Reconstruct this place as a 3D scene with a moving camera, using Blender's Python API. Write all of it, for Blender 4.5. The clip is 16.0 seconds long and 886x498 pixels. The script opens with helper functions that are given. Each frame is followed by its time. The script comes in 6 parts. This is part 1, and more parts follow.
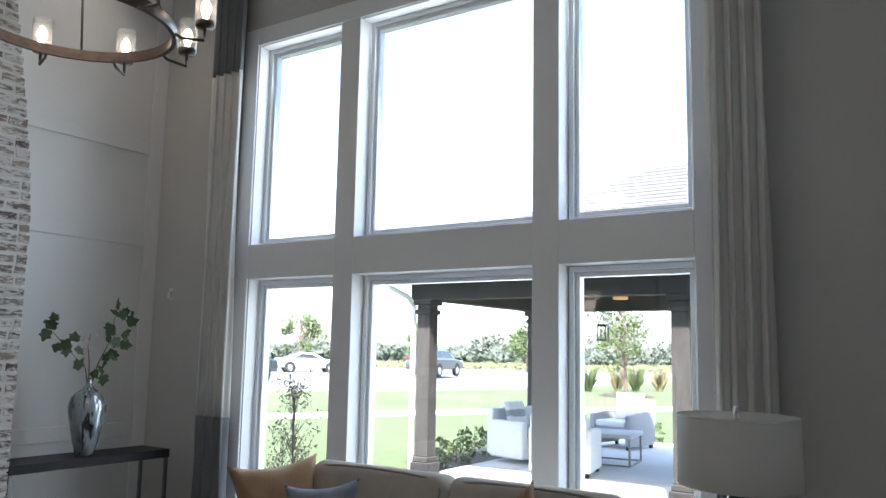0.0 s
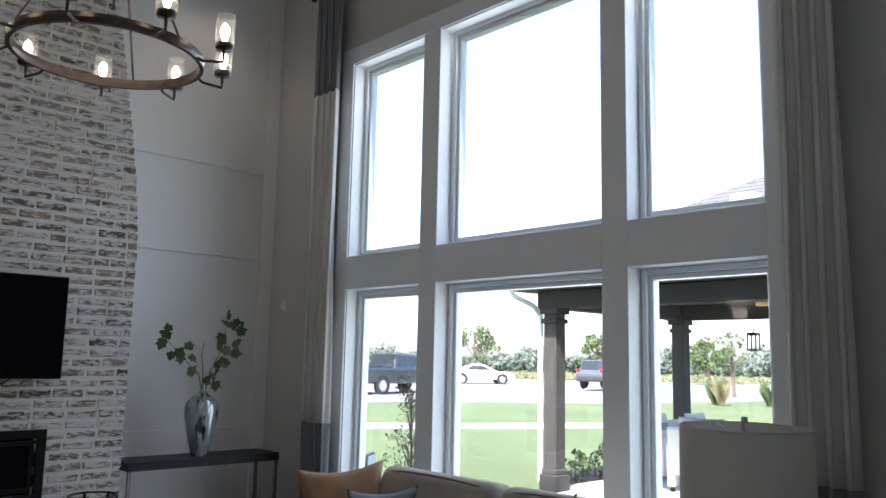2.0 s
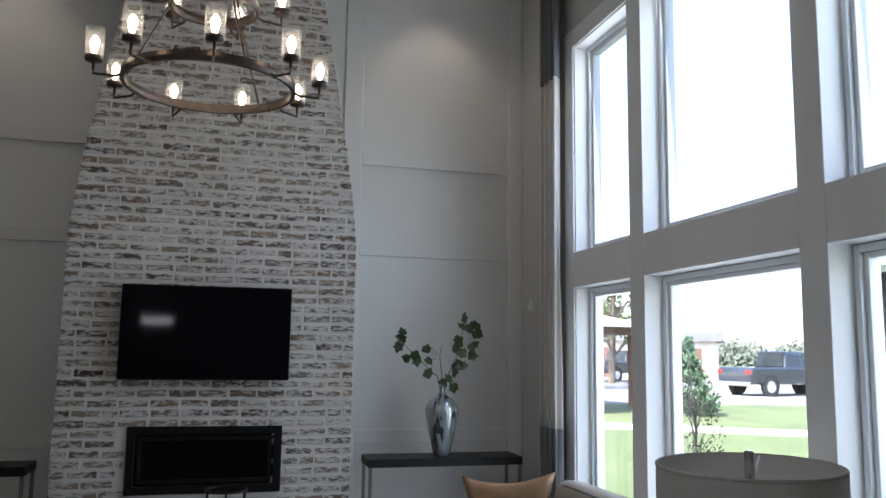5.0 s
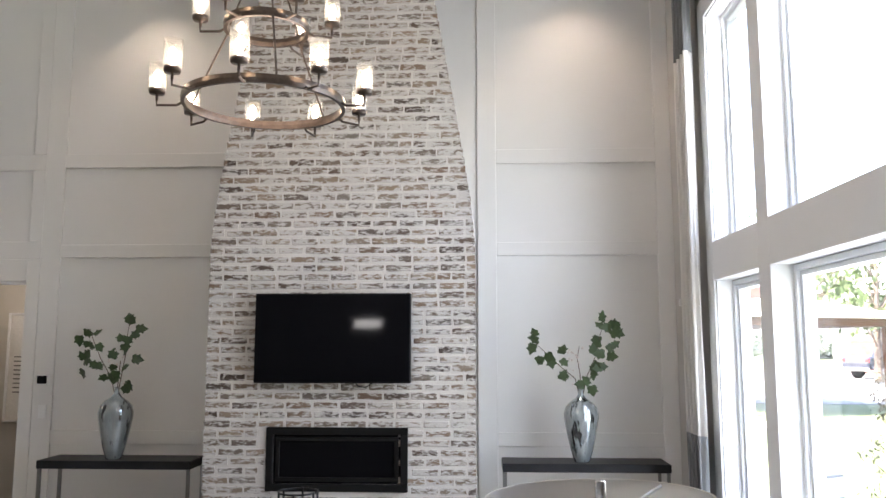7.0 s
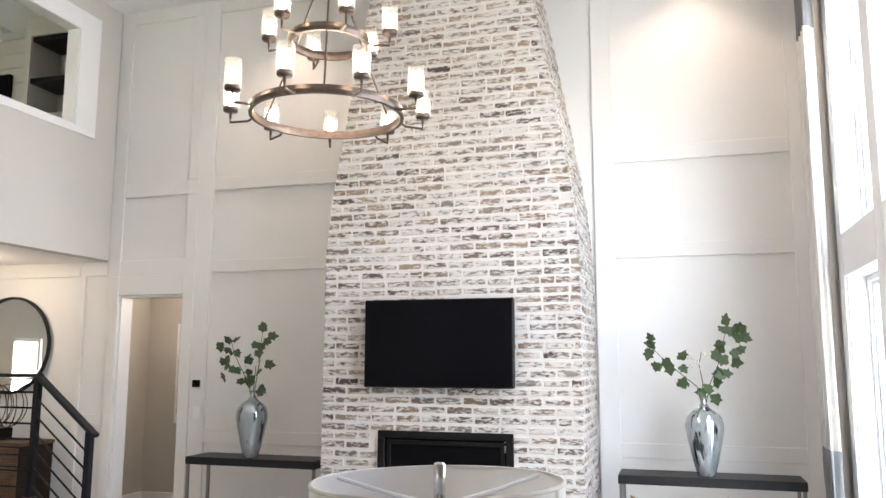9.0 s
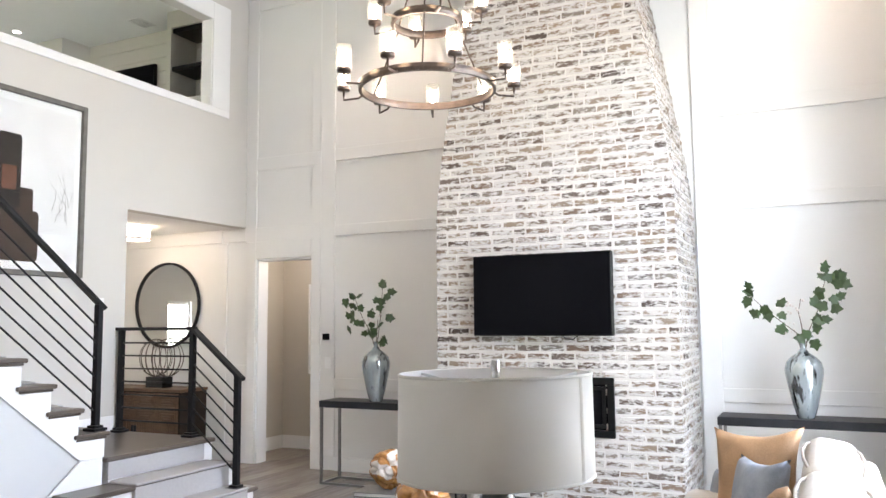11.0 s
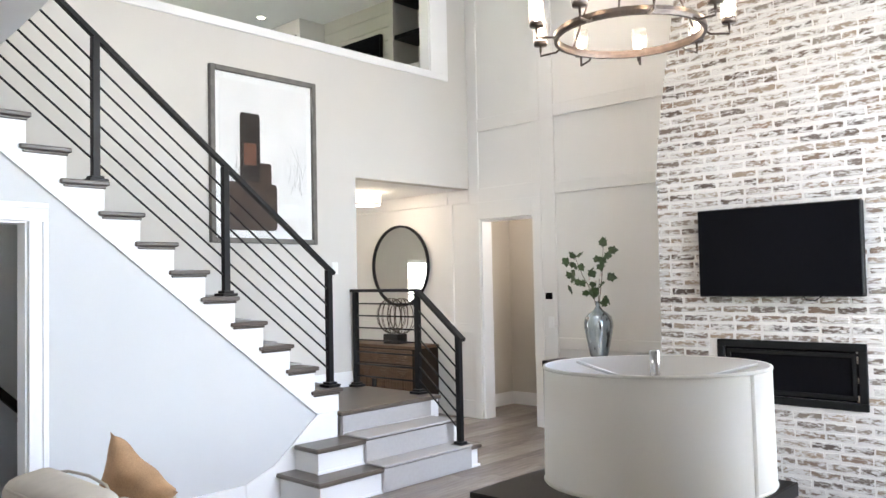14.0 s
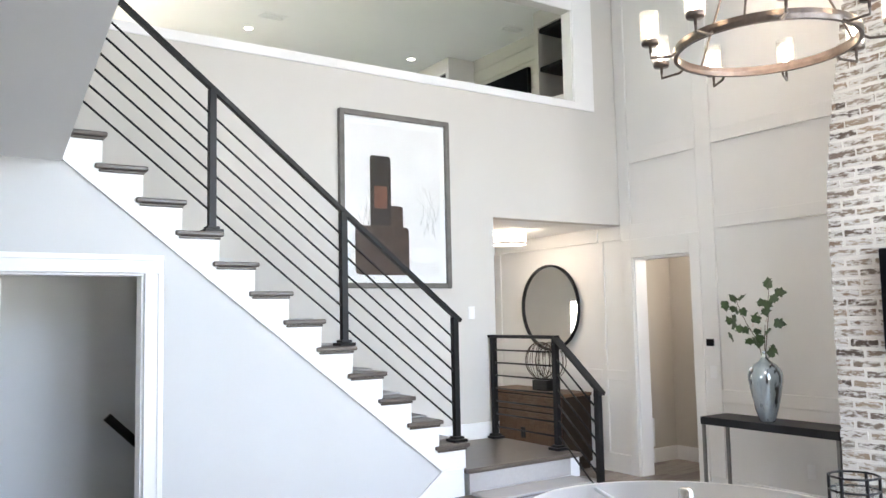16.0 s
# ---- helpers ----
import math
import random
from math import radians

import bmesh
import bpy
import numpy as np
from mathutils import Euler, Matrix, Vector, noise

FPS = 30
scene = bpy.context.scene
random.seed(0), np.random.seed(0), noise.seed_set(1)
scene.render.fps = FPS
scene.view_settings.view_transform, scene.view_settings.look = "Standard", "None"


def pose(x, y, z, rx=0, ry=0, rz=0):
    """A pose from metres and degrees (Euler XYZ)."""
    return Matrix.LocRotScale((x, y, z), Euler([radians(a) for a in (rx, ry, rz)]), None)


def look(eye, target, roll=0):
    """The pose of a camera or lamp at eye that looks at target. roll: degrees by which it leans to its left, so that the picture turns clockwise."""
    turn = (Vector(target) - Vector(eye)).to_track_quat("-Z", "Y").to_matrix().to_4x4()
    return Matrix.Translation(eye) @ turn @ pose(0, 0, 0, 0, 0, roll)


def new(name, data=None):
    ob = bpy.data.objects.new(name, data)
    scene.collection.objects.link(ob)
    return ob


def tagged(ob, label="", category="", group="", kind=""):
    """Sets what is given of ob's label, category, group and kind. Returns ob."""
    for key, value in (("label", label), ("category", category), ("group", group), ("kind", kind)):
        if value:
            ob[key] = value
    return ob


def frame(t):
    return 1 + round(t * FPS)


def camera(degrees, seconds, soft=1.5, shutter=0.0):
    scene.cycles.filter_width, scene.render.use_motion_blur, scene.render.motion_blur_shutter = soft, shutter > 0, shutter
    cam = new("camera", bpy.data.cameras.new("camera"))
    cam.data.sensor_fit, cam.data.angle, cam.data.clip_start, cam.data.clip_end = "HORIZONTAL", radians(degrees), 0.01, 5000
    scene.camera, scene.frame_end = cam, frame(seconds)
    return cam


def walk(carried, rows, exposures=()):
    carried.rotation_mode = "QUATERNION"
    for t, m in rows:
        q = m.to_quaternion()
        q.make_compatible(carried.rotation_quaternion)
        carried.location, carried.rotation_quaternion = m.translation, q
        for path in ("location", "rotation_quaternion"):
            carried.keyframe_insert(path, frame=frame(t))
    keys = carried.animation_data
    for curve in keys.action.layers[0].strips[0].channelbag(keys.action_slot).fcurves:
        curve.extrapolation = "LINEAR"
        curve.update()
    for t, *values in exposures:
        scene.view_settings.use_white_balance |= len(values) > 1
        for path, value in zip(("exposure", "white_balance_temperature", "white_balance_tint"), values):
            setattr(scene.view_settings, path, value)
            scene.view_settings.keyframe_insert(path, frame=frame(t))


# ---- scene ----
cam = camera(58.5, 16.0)
PATH = [
    (0, (0.603, 1.091, 1.628), (-0.496, 2.743, 1.883), 1.1),
    (0.5, (0.732, 1.135, 1.649), (-0.452, 2.728, 1.895), 1.0),
    (1, (0.838, 1.303, 1.635), (-0.436, 2.822, 1.897), 1.0),
    (1.5, (0.956, 1.431, 1.61), (-0.4, 2.876, 1.882), 1.3),
    (2, (1.114, 1.58, 1.612), (-0.325, 2.941, 1.888), 1.2),
    (2.5, (1.213, 1.762, 1.606), (-0.31, 3.03, 1.878), 1.2),
    (3, (1.284, 2.041, 1.613), (-0.335, 3.184, 1.878), 1.2),
    (3.5, (1.393, 2.274, 1.624), (-0.326, 3.262, 1.883), 1.0),
    (4, (1.499, 2.471, 1.646), (-0.302, 3.301, 1.905), 0.9),
    (6.5, (1.498, 3.686, 1.687), (-0.487, 3.742, 1.926), 0.3),
    (7, (1.472, 3.882, 1.705), (-0.511, 3.789, 1.949), 0.0),
    (7.5, (1.468, 4.095, 1.67), (-0.492, 3.813, 1.946), 0.1),
    (8, (1.402, 4.249, 1.642), (-0.537, 3.859, 1.935), -0.1),
    (8.5, (1.321, 4.406, 1.625), (-0.594, 3.917, 1.932), -0.3),
    (8.7, (1.306, 4.467, 1.636), (-0.602, 3.945, 1.931), -0.1),
    (10.8, (1.682, 4.842, 1.543), (-0.113, 3.99, 1.767), -0.4),
    (11, (1.705, 4.848, 1.535), (-0.089, 3.985, 1.724), -0.5),
    (11.5, (1.789, 4.876, 1.522), (0.029, 3.936, 1.656), -0.7),
    (12, (1.859, 4.937, 1.519), (0.17, 3.871, 1.622), -0.8),
    (12.5, (1.879, 4.974, 1.517), (0.255, 3.81, 1.602), -1.0),
    (13, (1.75, 4.992, 1.538), (0.203, 3.726, 1.611), -1.1),
    (13.5, (1.588, 4.968, 1.574), (0.093, 3.642, 1.648), -1.2),
    (14, (1.45, 4.962, 1.609), (-0.006, 3.592, 1.686), -1.2),
    (14.5, (1.265, 5.033, 1.673), (-0.072, 3.548, 1.756), -1.3),
    (15, (1.122, 5.039, 1.673), (-0.115, 3.471, 1.784), -1.3),
    (15.5, (0.966, 4.992, 1.684), (-0.183, 3.36, 1.817), -1.3),
    (16, (0.855, 4.927, 1.711), (-0.248, 3.267, 1.881), -1.2),
]
EXPOSURES = [(0.0, 2.85, 6300, 10), (1.5, 2.6, 6300, 10), (3.0, 2.35, 6300, 11), (4.2, 2.35, 6300, 11), (6.3, 3.65, 6750, 15), (7.0, 4.0, 6950, 16), (8.7, 4.62, 7000, 16), (10.8, 4.93, 6900, 15), (13.0, 4.94, 6850, 14), (16.0, 4.96, 6650, 13)]
walk(cam, [(t, look(eye, target, roll)) for t, eye, target, roll in PATH], EXPOSURES)

# ---- world, sun and large lights ----
world = bpy.data.worlds.new("sky")
scene.world = world
world.use_nodes = True
sky = world.node_tree.nodes.new("ShaderNodeTexSky")
sky.sky_type, sky.sun_disc = "NISHITA", False
sky.sun_elevation, sky.sun_rotation = radians(52), radians(160)
sky.dust_density, sky.air_density, sky.ozone_density = 2.5, 1.0, 1.0
world.node_tree.nodes["Background"].inputs[1].default_value = 0.15
world.node_tree.links.new(sky.outputs[0], world.node_tree.nodes["Background"].inputs[0])


def lamp(name, kind, m, energy, color=(1, 1, 1), **kw):
    data = bpy.data.lights.new(name, kind)
    data.energy, data.color = energy, color
    for key, value in kw.items():
        if key == "size":
            data.shape, data.size, data.size_y = "RECTANGLE", value[0], value[1]
        elif key == "radius":
            data.shadow_soft_size = value
        elif key == "angle":
            data.angle = value
        elif key == "spot":
            data.spot_size, data.spot_blend = value
    ob = new(name, data)
    ob.matrix_world = m
    return ob


lamp("sun", "SUN", look((6, -14, 20), (0, 0, 0)), 3.2, (1.0, 0.95, 0.88), angle=radians(2))
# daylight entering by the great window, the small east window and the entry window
lamp("window_daylight", "AREA", look((-2.47, 5.806, 2.25), (-2.47, 0, 1.9)), 15, (0.82, 0.91, 1.0), size=(3.6, 3.8))
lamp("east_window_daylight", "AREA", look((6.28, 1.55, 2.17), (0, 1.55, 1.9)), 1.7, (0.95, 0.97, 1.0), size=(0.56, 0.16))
lamp("entry_window_daylight", "AREA", look((-1.45, -6.1, 1.15), (-2.2, 0, 1.2)), 0.8, (0.95, 0.97, 1.0), size=(0.5, 1.7))
WARM = (1.0, 0.83, 0.69)


# ---- materials ----
def material(name, base, rough=0.6, metal=0.0, vary=0.12, scale=6.0, fine=60.0, bump=0.05, stretch=(1, 1, 1), second=None, mix=(0.45, 0.6), coat=0.0, spec=0.5):
    """A surface with variation at two scales. second: a colour laid on in patches."""
    m = bpy.data.materials.new(name)
    m.use_nodes = True
    n, l = m.node_tree.nodes, m.node_tree.links
    b = n["Principled BSDF"]
    b.inputs["Roughness"].default_value, b.inputs["Metallic"].default_value = rough, metal
    b.inputs["Coat Weight"].default_value = coat
    b.inputs["Specular IOR Level"].default_value = spec
    geo = n.new("ShaderNodeNewGeometry")
    mapping = n.new("ShaderNodeMapping")
    mapping.inputs["Scale"].default_value = stretch
    l.new(geo.outputs["Position"], mapping.inputs[0])
    big, small = n.new("ShaderNodeTexNoise"), n.new("ShaderNodeTexNoise")
    big.inputs["Scale"].default_value, small.inputs["Scale"].default_value = scale, fine
    big.inputs["Detail"].default_value = small.inputs["Detail"].default_value = 5
    for t in (big, small):
        l.new(mapping.outputs[0], t.inputs["Vector"])
    colour = n.new("ShaderNodeMix")
    colour.data_type = "RGBA"
    colour.inputs[6].default_value = (*[c * (1 - vary) for c in base], 1)
    colour.inputs[7].default_value = (*[min(1, c * (1 + vary)) for c in base], 1)
    both = n.new("ShaderNodeMath")
    both.operation = "MULTIPLY_ADD"
    both.inputs[1].default_value = 0.4
    l.new(small.outputs[0], both.inputs[0])
    half = n.new("ShaderNodeMath")
    half.operation = "MULTIPLY"
    half.inputs[1].default_value = 0.6
    l.new(big.outputs[0], half.inputs[0])
    l.new(half.outputs[0], both.inputs[2])
    ramp = n.new("ShaderNodeMapRange")
    ramp.inputs[1].default_value, ramp.inputs[2].default_value = 0.32, 0.68
    l.new(both.outputs[0], ramp.inputs[0])
    l.new(ramp.outputs[0], colour.inputs[0])
    out = colour.outputs[2]
    if second:
        patch = n.new("ShaderNodeMapRange")
        patch.inputs[1].default_value, patch.inputs[2].default_value = mix
        l.new(both.outputs[0], patch.inputs[0])
        lay = n.new("ShaderNodeMix")
        lay.data_type = "RGBA"
        lay.inputs[7].default_value = (*second, 1)
        l.new(patch.outputs[0], lay.inputs[0])
        l.new(out, lay.inputs[6])
        out = lay.outputs[2]
    l.new(out, b.inputs["Base Color"])
    if bump:
        bm_ = n.new("ShaderNodeBump")
        bm_.inputs["Strength"].default_value, bm_.inputs["Distance"].default_value = bump, 0.02
        l.new(both.outputs[0], bm_.inputs["Height"])
        l.new(bm_.outputs[0], b.inputs["Normal"])
    return m


def glow(name, color, strength):
    m = bpy.data.materials.new(name)
    m.use_nodes = True
    b = m.node_tree.nodes["Principled BSDF"]
    b.inputs["Base Color"].default_value = (*color, 1)
    b.inputs["Emission Color"].default_value, b.inputs["Emission Strength"].default_value = (*color, 1), strength
    return m


def pane_glass(name, tint=(1, 1, 1), rough=0.0, share=0.08, milk=0.0):
    """Thin glass: mostly clear, with a mirror gloss that grows to the edge."""
    m = bpy.data.materials.new(name)
    m.use_nodes = True
    n, l = m.node_tree.nodes, m.node_tree.links
    n.remove(n["Principled BSDF"])
    clear, gloss, mix, edge, power = (n.new(k) for k in ("ShaderNodeBsdfTransparent", "ShaderNodeBsdfGlossy", "ShaderNodeMixShader", "ShaderNodeLayerWeight", "ShaderNodeMath"))
    power.operation = "MULTIPLY_ADD"
    cube = n.new("ShaderNodeMath")
    cube.operation, cube.inputs[1].default_value = "POWER", 4.0
    power.inputs[1].default_value, power.inputs[2].default_value = 0.5, share * 0.5
    clear.inputs[0].default_value = (*tint, 1)
    gloss.inputs["Roughness"].default_value = rough
    l.new(edge.outputs["Facing"], cube.inputs[0])
    l.new(cube.outputs[0], power.inputs[0])
    l.new(power.outputs[0], mix.inputs[0])
    body = clear
    if milk:
        body, cloud = n.new("ShaderNodeMixShader"), n.new("ShaderNodeBsdfTranslucent")
        cloud.inputs[0].default_value = (0.9, 0.9, 0.88, 1)
        seeds = n.new("ShaderNodeTexNoise")
        seeds.inputs["Scale"].default_value = 90
        share_ = n.new("ShaderNodeMath")
        share_.operation, share_.inputs[1].default_value = "MULTIPLY", milk * 2
        l.new(seeds.outputs[0], share_.inputs[0])
        l.new(share_.outputs[0], body.inputs[0])
        l.new(clear.outputs[0], body.inputs[1])
        l.new(cloud.outputs[0], body.inputs[2])
    l.new(body.outputs[0], mix.inputs[1])
    l.new(gloss.outputs[0], mix.inputs[2])
    l.new(mix.outputs[0], n["Material Output"].inputs[0])
    return m


def brick_material():
    """Whitewashed old brick: each brick shows its own clay through a smeared white coat."""
    m = bpy.data.materials.new("whitewashed_brick")
    m.use_nodes = True
    n, l = m.node_tree.nodes, m.node_tree.links
    b = n["Principled BSDF"]
    b.inputs["Roughness"].default_value = 0.9
    geo, info = n.new("ShaderNodeNewGeometry"), n.new("ShaderNodeObjectInfo")
    add = n.new("ShaderNodeMath")
    add.operation = "ADD"
    l.new(geo.outputs["Random Per Island"], add.inputs[0])
    l.new(info.outputs["Random"], add.inputs[1])
    rnd = n.new("ShaderNodeMath")
    rnd.operation = "FRACT"
    l.new(add.outputs[0], rnd.inputs[0])
    clay = n.new("ShaderNodeValToRGB")
    r = clay.color_ramp
    r.elements[0].color, r.elements[1].color = (0.060, 0.043, 0.034, 1), (0.160, 0.135, 0.115, 1)
    for p, c in ((0.25, (0.20, 0.135, 0.092, 1)), (0.5, (0.085, 0.070, 0.062, 1)), (0.75, (0.25, 0.185, 0.13, 1))):
        r.elements.new(p).color = c
    l.new(rnd.outputs[0], clay.inputs[0])
    mapping = n.new("ShaderNodeMapping")
    mapping.inputs["Scale"].default_value = (1, 0.55, 1.7)
    l.new(geo.outputs["Position"], mapping.inputs[0])
    smear, grain, wide = (n.new("ShaderNodeTexNoise") for _ in range(3))
    for t, sc, d in ((smear, 33, 8), (grain, 140, 3), (wide, 1.1, 2)):
        t.inputs["Scale"].default_value, t.inputs["Detail"].default_value = sc, d
        l.new(mapping.outputs[0], t.inputs["Vector"])
    smear.inputs["Distortion"].default_value = 0.6
    # how much of this brick is covered: by its own chance and by the noise
    own = n.new("ShaderNodeMath")
    own.operation = "MULTIPLY_ADD"
    own.inputs[1].default_value, own.inputs[2].default_value = 0.13, -0.065
    jump = n.new("ShaderNodeMath")
    jump.operation = "FRACT"
    times = n.new("ShaderNodeMath")
    times.operation = "MULTIPLY"
    times.inputs[1].default_value = 7.31
    l.new(rnd.outputs[0], times.inputs[0])
    l.new(times.outputs[0], jump.inputs[0])
    l.new(jump.outputs[0], own.inputs[0])
    total = n.new("ShaderNodeMath")
    total.operation = "ADD"
    l.new(smear.outputs[0], total.inputs[0])
    l.new(own.outputs[0], total.inputs[1])
    far = n.new("ShaderNodeMath")
    far.operation = "MULTIPLY_ADD"
    far.inputs[1].default_value, far.inputs[2].default_value = 0.14, -0.07
    l.new(wide.outputs[0], far.inputs[0])
    total2 = n.new("ShaderNodeMath")
    total2.operation = "ADD"
    l.new(total.outputs[0], total2.inputs[0])
    l.new(far.outputs[0], total2.inputs[1])
    # the coat stays on along the bed joints
    split = n.new("ShaderNodeSeparateXYZ")
    l.new(geo.outputs["Position"], split.inputs[0])
    last = split.outputs[2]
    for op, v in (("DIVIDE", 0.0685), ("FRACT", 0), ("SUBTRACT", 0.5), ("ABSOLUTE", 0), ("SUBTRACT", 0.20), ("MAXIMUM", 0.0), ("MULTIPLY", 0.75)):
        k = n.new("ShaderNodeMath")
        k.operation = op
        l.new(last, k.inputs[0])
        k.inputs[1].default_value = v
        last = k.outputs[0]
    total3 = n.new("ShaderNodeMath")
    total3.operation = "ADD"
    l.new(total2.outputs[0], total3.inputs[0])
    l.new(last, total3.inputs[1])
    total2 = total3
    cover = n.new("ShaderNodeMapRange")
    cover.inputs[1].default_value, cover.inputs[2].default_value = 0.42, 0.58
    l.new(total2.outputs[0], cover.inputs[0])
    white = n.new("ShaderNodeMix")
    white.data_type = "RGBA"
    white.inputs[6].default_value, white.inputs[7].default_value = (0.39, 0.368, 0.342, 1), (0.565, 0.54, 0.51, 1)
    l.new(grain.outputs[0], white.inputs[0])
    mix = n.new("ShaderNodeMix")
    mix.data_type = "RGBA"
    l.new(cover.outputs[0], mix.inputs[0])
    l.new(clay.outputs[0], mix.inputs[6])
    l.new(white.outputs[2], mix.inputs[7])
    l.new(mix.outputs[2], b.inputs["Base Color"])
    bump = n.new("ShaderNodeBump")
    bump.inputs["Strength"].default_value, bump.inputs["Distance"].default_value = 0.5, 0.012
    l.new(total.outputs[0], bump.inputs["Height"])
    l.new(bump.outputs[0], b.inputs["Normal"])
    return m


def plank_material(name, dark, light, rough):
    """Boards with grain along their length and a tone of their own."""
    m = bpy.data.materials.new(name)
    m.use_nodes = True
    n, l = m.node_tree.nodes, m.node_tree.links
    b = n["Principled BSDF"]
    b.inputs["Roughness"].default_value = rough
    geo, info, mapping = n.new("ShaderNodeNewGeometry"), n.new("ShaderNodeObjectInfo"), n.new("ShaderNodeMapping")
    mapping.inputs["Scale"].default_value = (1.2, 14, 14)
    l.new(geo.outputs["Position"], mapping.inputs[0])
    grain = n.new("ShaderNodeTexNoise")
    grain.inputs["Scale"].default_value, grain.inputs["Detail"].default_value = 3.0, 6
    l.new(mapping.outputs[0], grain.inputs["Vector"])
    own = n.new("ShaderNodeMath")
    own.operation = "MULTIPLY_ADD"
    own.inputs[1].default_value = 0.45
    l.new(info.outputs["Random"], own.inputs[0])
    l.new(grain.outputs[0], own.inputs[2])
    ramp = n.new("ShaderNodeMapRange")
    ramp.inputs[1].default_value, ramp.inputs[2].default_value = 0.35, 1.05
    l.new(own.outputs[0], ramp.inputs[0])
    mix = n.new("ShaderNodeMix")
    mix.data_type = "RGBA"
    mix.inputs[6].default_value, mix.inputs[7].default_value = (*dark, 1), (*light, 1)
    l.new(ramp.outputs[0], mix.inputs[0])
    l.new(mix.outputs[2], b.inputs["Base Color"])
    bump = n.new("ShaderNodeBump")
    bump.inputs["Strength"].default_value, bump.inputs["Distance"].default_value = 0.08, 0.01
    l.new(grain.outputs[0], bump.inputs["Height"])
    l.new(bump.outputs[0], b.inputs["Normal"])
    return m


def mirror_material():
    m = bpy.data.materials.new("mirror_silver")
    m.use_nodes = True
    b = m.node_tree.nodes["Principled BSDF"]
    b.inputs["Base Color"].default_value = (0.86, 0.88, 0.87, 1)
    b.inputs["Metallic"].default_value, b.inputs["Roughness"].default_value = 1.0, 0.015
    return m


def sheer(m, share, color):
    """Lets light pass through a cloth: part of its surface scatters onward."""
    n, l = m.node_tree.nodes, m.node_tree.links
    out, b = n["Material Output"], n["Principled BSDF"]
    mix, tr = n.new("ShaderNodeMixShader"), n.new("ShaderNodeBsdfTranslucent")
    mix.inputs[0].default_value, tr.inputs[0].default_value = share, (*color, 1)
    l.new(b.outputs[0], mix.inputs[1])
    l.new(tr.outputs[0], mix.inputs[2])
    l.new(mix.outputs[0], out.inputs[0])
    return m


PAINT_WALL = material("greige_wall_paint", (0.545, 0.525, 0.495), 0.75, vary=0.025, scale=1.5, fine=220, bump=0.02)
PAINT_STAIR = material("pale_grey_wall_paint", (0.565, 0.57, 0.575), 0.75, vary=0.02, scale=1.5, fine=220, bump=0.02)
PAINT_SOUTH = material("light_greige_wall_paint", (0.585, 0.565, 0.535), 0.75, vary=0.02, scale=1.5, fine=220, bump=0.02)
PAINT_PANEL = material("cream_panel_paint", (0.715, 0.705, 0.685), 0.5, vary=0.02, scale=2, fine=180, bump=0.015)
PAINT_TRIM = material("white_trim_paint", (0.80, 0.80, 0.80), 0.4, vary=0.02, scale=3, fine=120, bump=0.012)
PAINT_CEILING = material("white_ceiling_paint", (0.80, 0.80, 0.79), 0.85, vary=0.02, scale=2, fine=260, bump=0.03)
PAINT_HALL = material("beige_hall_paint", (0.54, 0.505, 0.45), 0.75, vary=0.03, scale=1.5, fine=220, bump=0.02)
VINYL = material("white_vinyl_frame", (0.78, 0.80, 0.82), 0.35, vary=0.015, scale=4, bump=0.01)
BRICK = brick_material()
MORTAR = material("white_lime_mortar", (0.54, 0.515, 0.48), 0.92, vary=0.10, scale=9, fine=90, bump=0.35)
FLOOR = plank_material("grey_brown_oak_boards", (0.15, 0.126, 0.110), (0.31, 0.27, 0.24), 0.27)
TREAD = plank_material("stained_oak_treads", (0.058, 0.046, 0.039), (0.115, 0.094, 0.080), 0.35)
CARPET = material("grey_stair_carpet", (0.40, 0.388, 0.385), 0.95, vary=0.05, scale=40, fine=420, bump=0.12)
IRON = material("black_powder_coated_steel", (0.009, 0.009, 0.010), 0.42, spec=0.22, vary=0.15, scale=30, bump=0.02)
BRONZE = material("dark_bronze_metal", (0.075, 0.058, 0.048), 0.36, metal=0.75, vary=0.3, scale=25, bump=0.02)
CHROME = material("brushed_nickel", (0.62, 0.61, 0.59), 0.25, metal=1.0, vary=0.05, scale=40, bump=0.0)
SOFA = material("beige_linen_weave", (0.50, 0.45, 0.385), 0.92, vary=0.09, scale=12, fine=600, bump=0.12)
PIPING = material("brown_piping", (0.30, 0.255, 0.21), 0.85, vary=0.1, scale=60)
TAN = material("tan_velvet", (0.36, 0.21, 0.108), 0.62, vary=0.28, scale=7, fine=160, bump=0.18)
BLUE = material("slate_blue_cushion_cloth", (0.235, 0.255, 0.285), 0.85, vary=0.28, scale=11, fine=260, bump=0.2)
LINEN = sheer(material("off_white_shade_linen", (0.85, 0.83, 0.79), 0.9, vary=0.035, scale=9, fine=380, bump=0.05), 0.55, (0.85, 0.82, 0.77))
SHADE_LINING = sheer(material("white_shade_lining", (0.74, 0.73, 0.76), 0.85, vary=0.02, scale=9), 0.55, (0.85, 0.82, 0.77))
SMOKE = material("smoked_seeded_glass", (0.05, 0.058, 0.05), 0.1, vary=0.5, scale=26, fine=90, bump=0.25, coat=0.6)
LUSTRE = material("silvered_streaked_glass", (0.40, 0.45, 0.46), 0.07, metal=0.55, vary=0.22, scale=5, fine=13, bump=0.03, stretch=(3.0, 3.0, 0.55), second=(0.02, 0.024, 0.028), mix=(0.52, 0.58), coat=0.8)
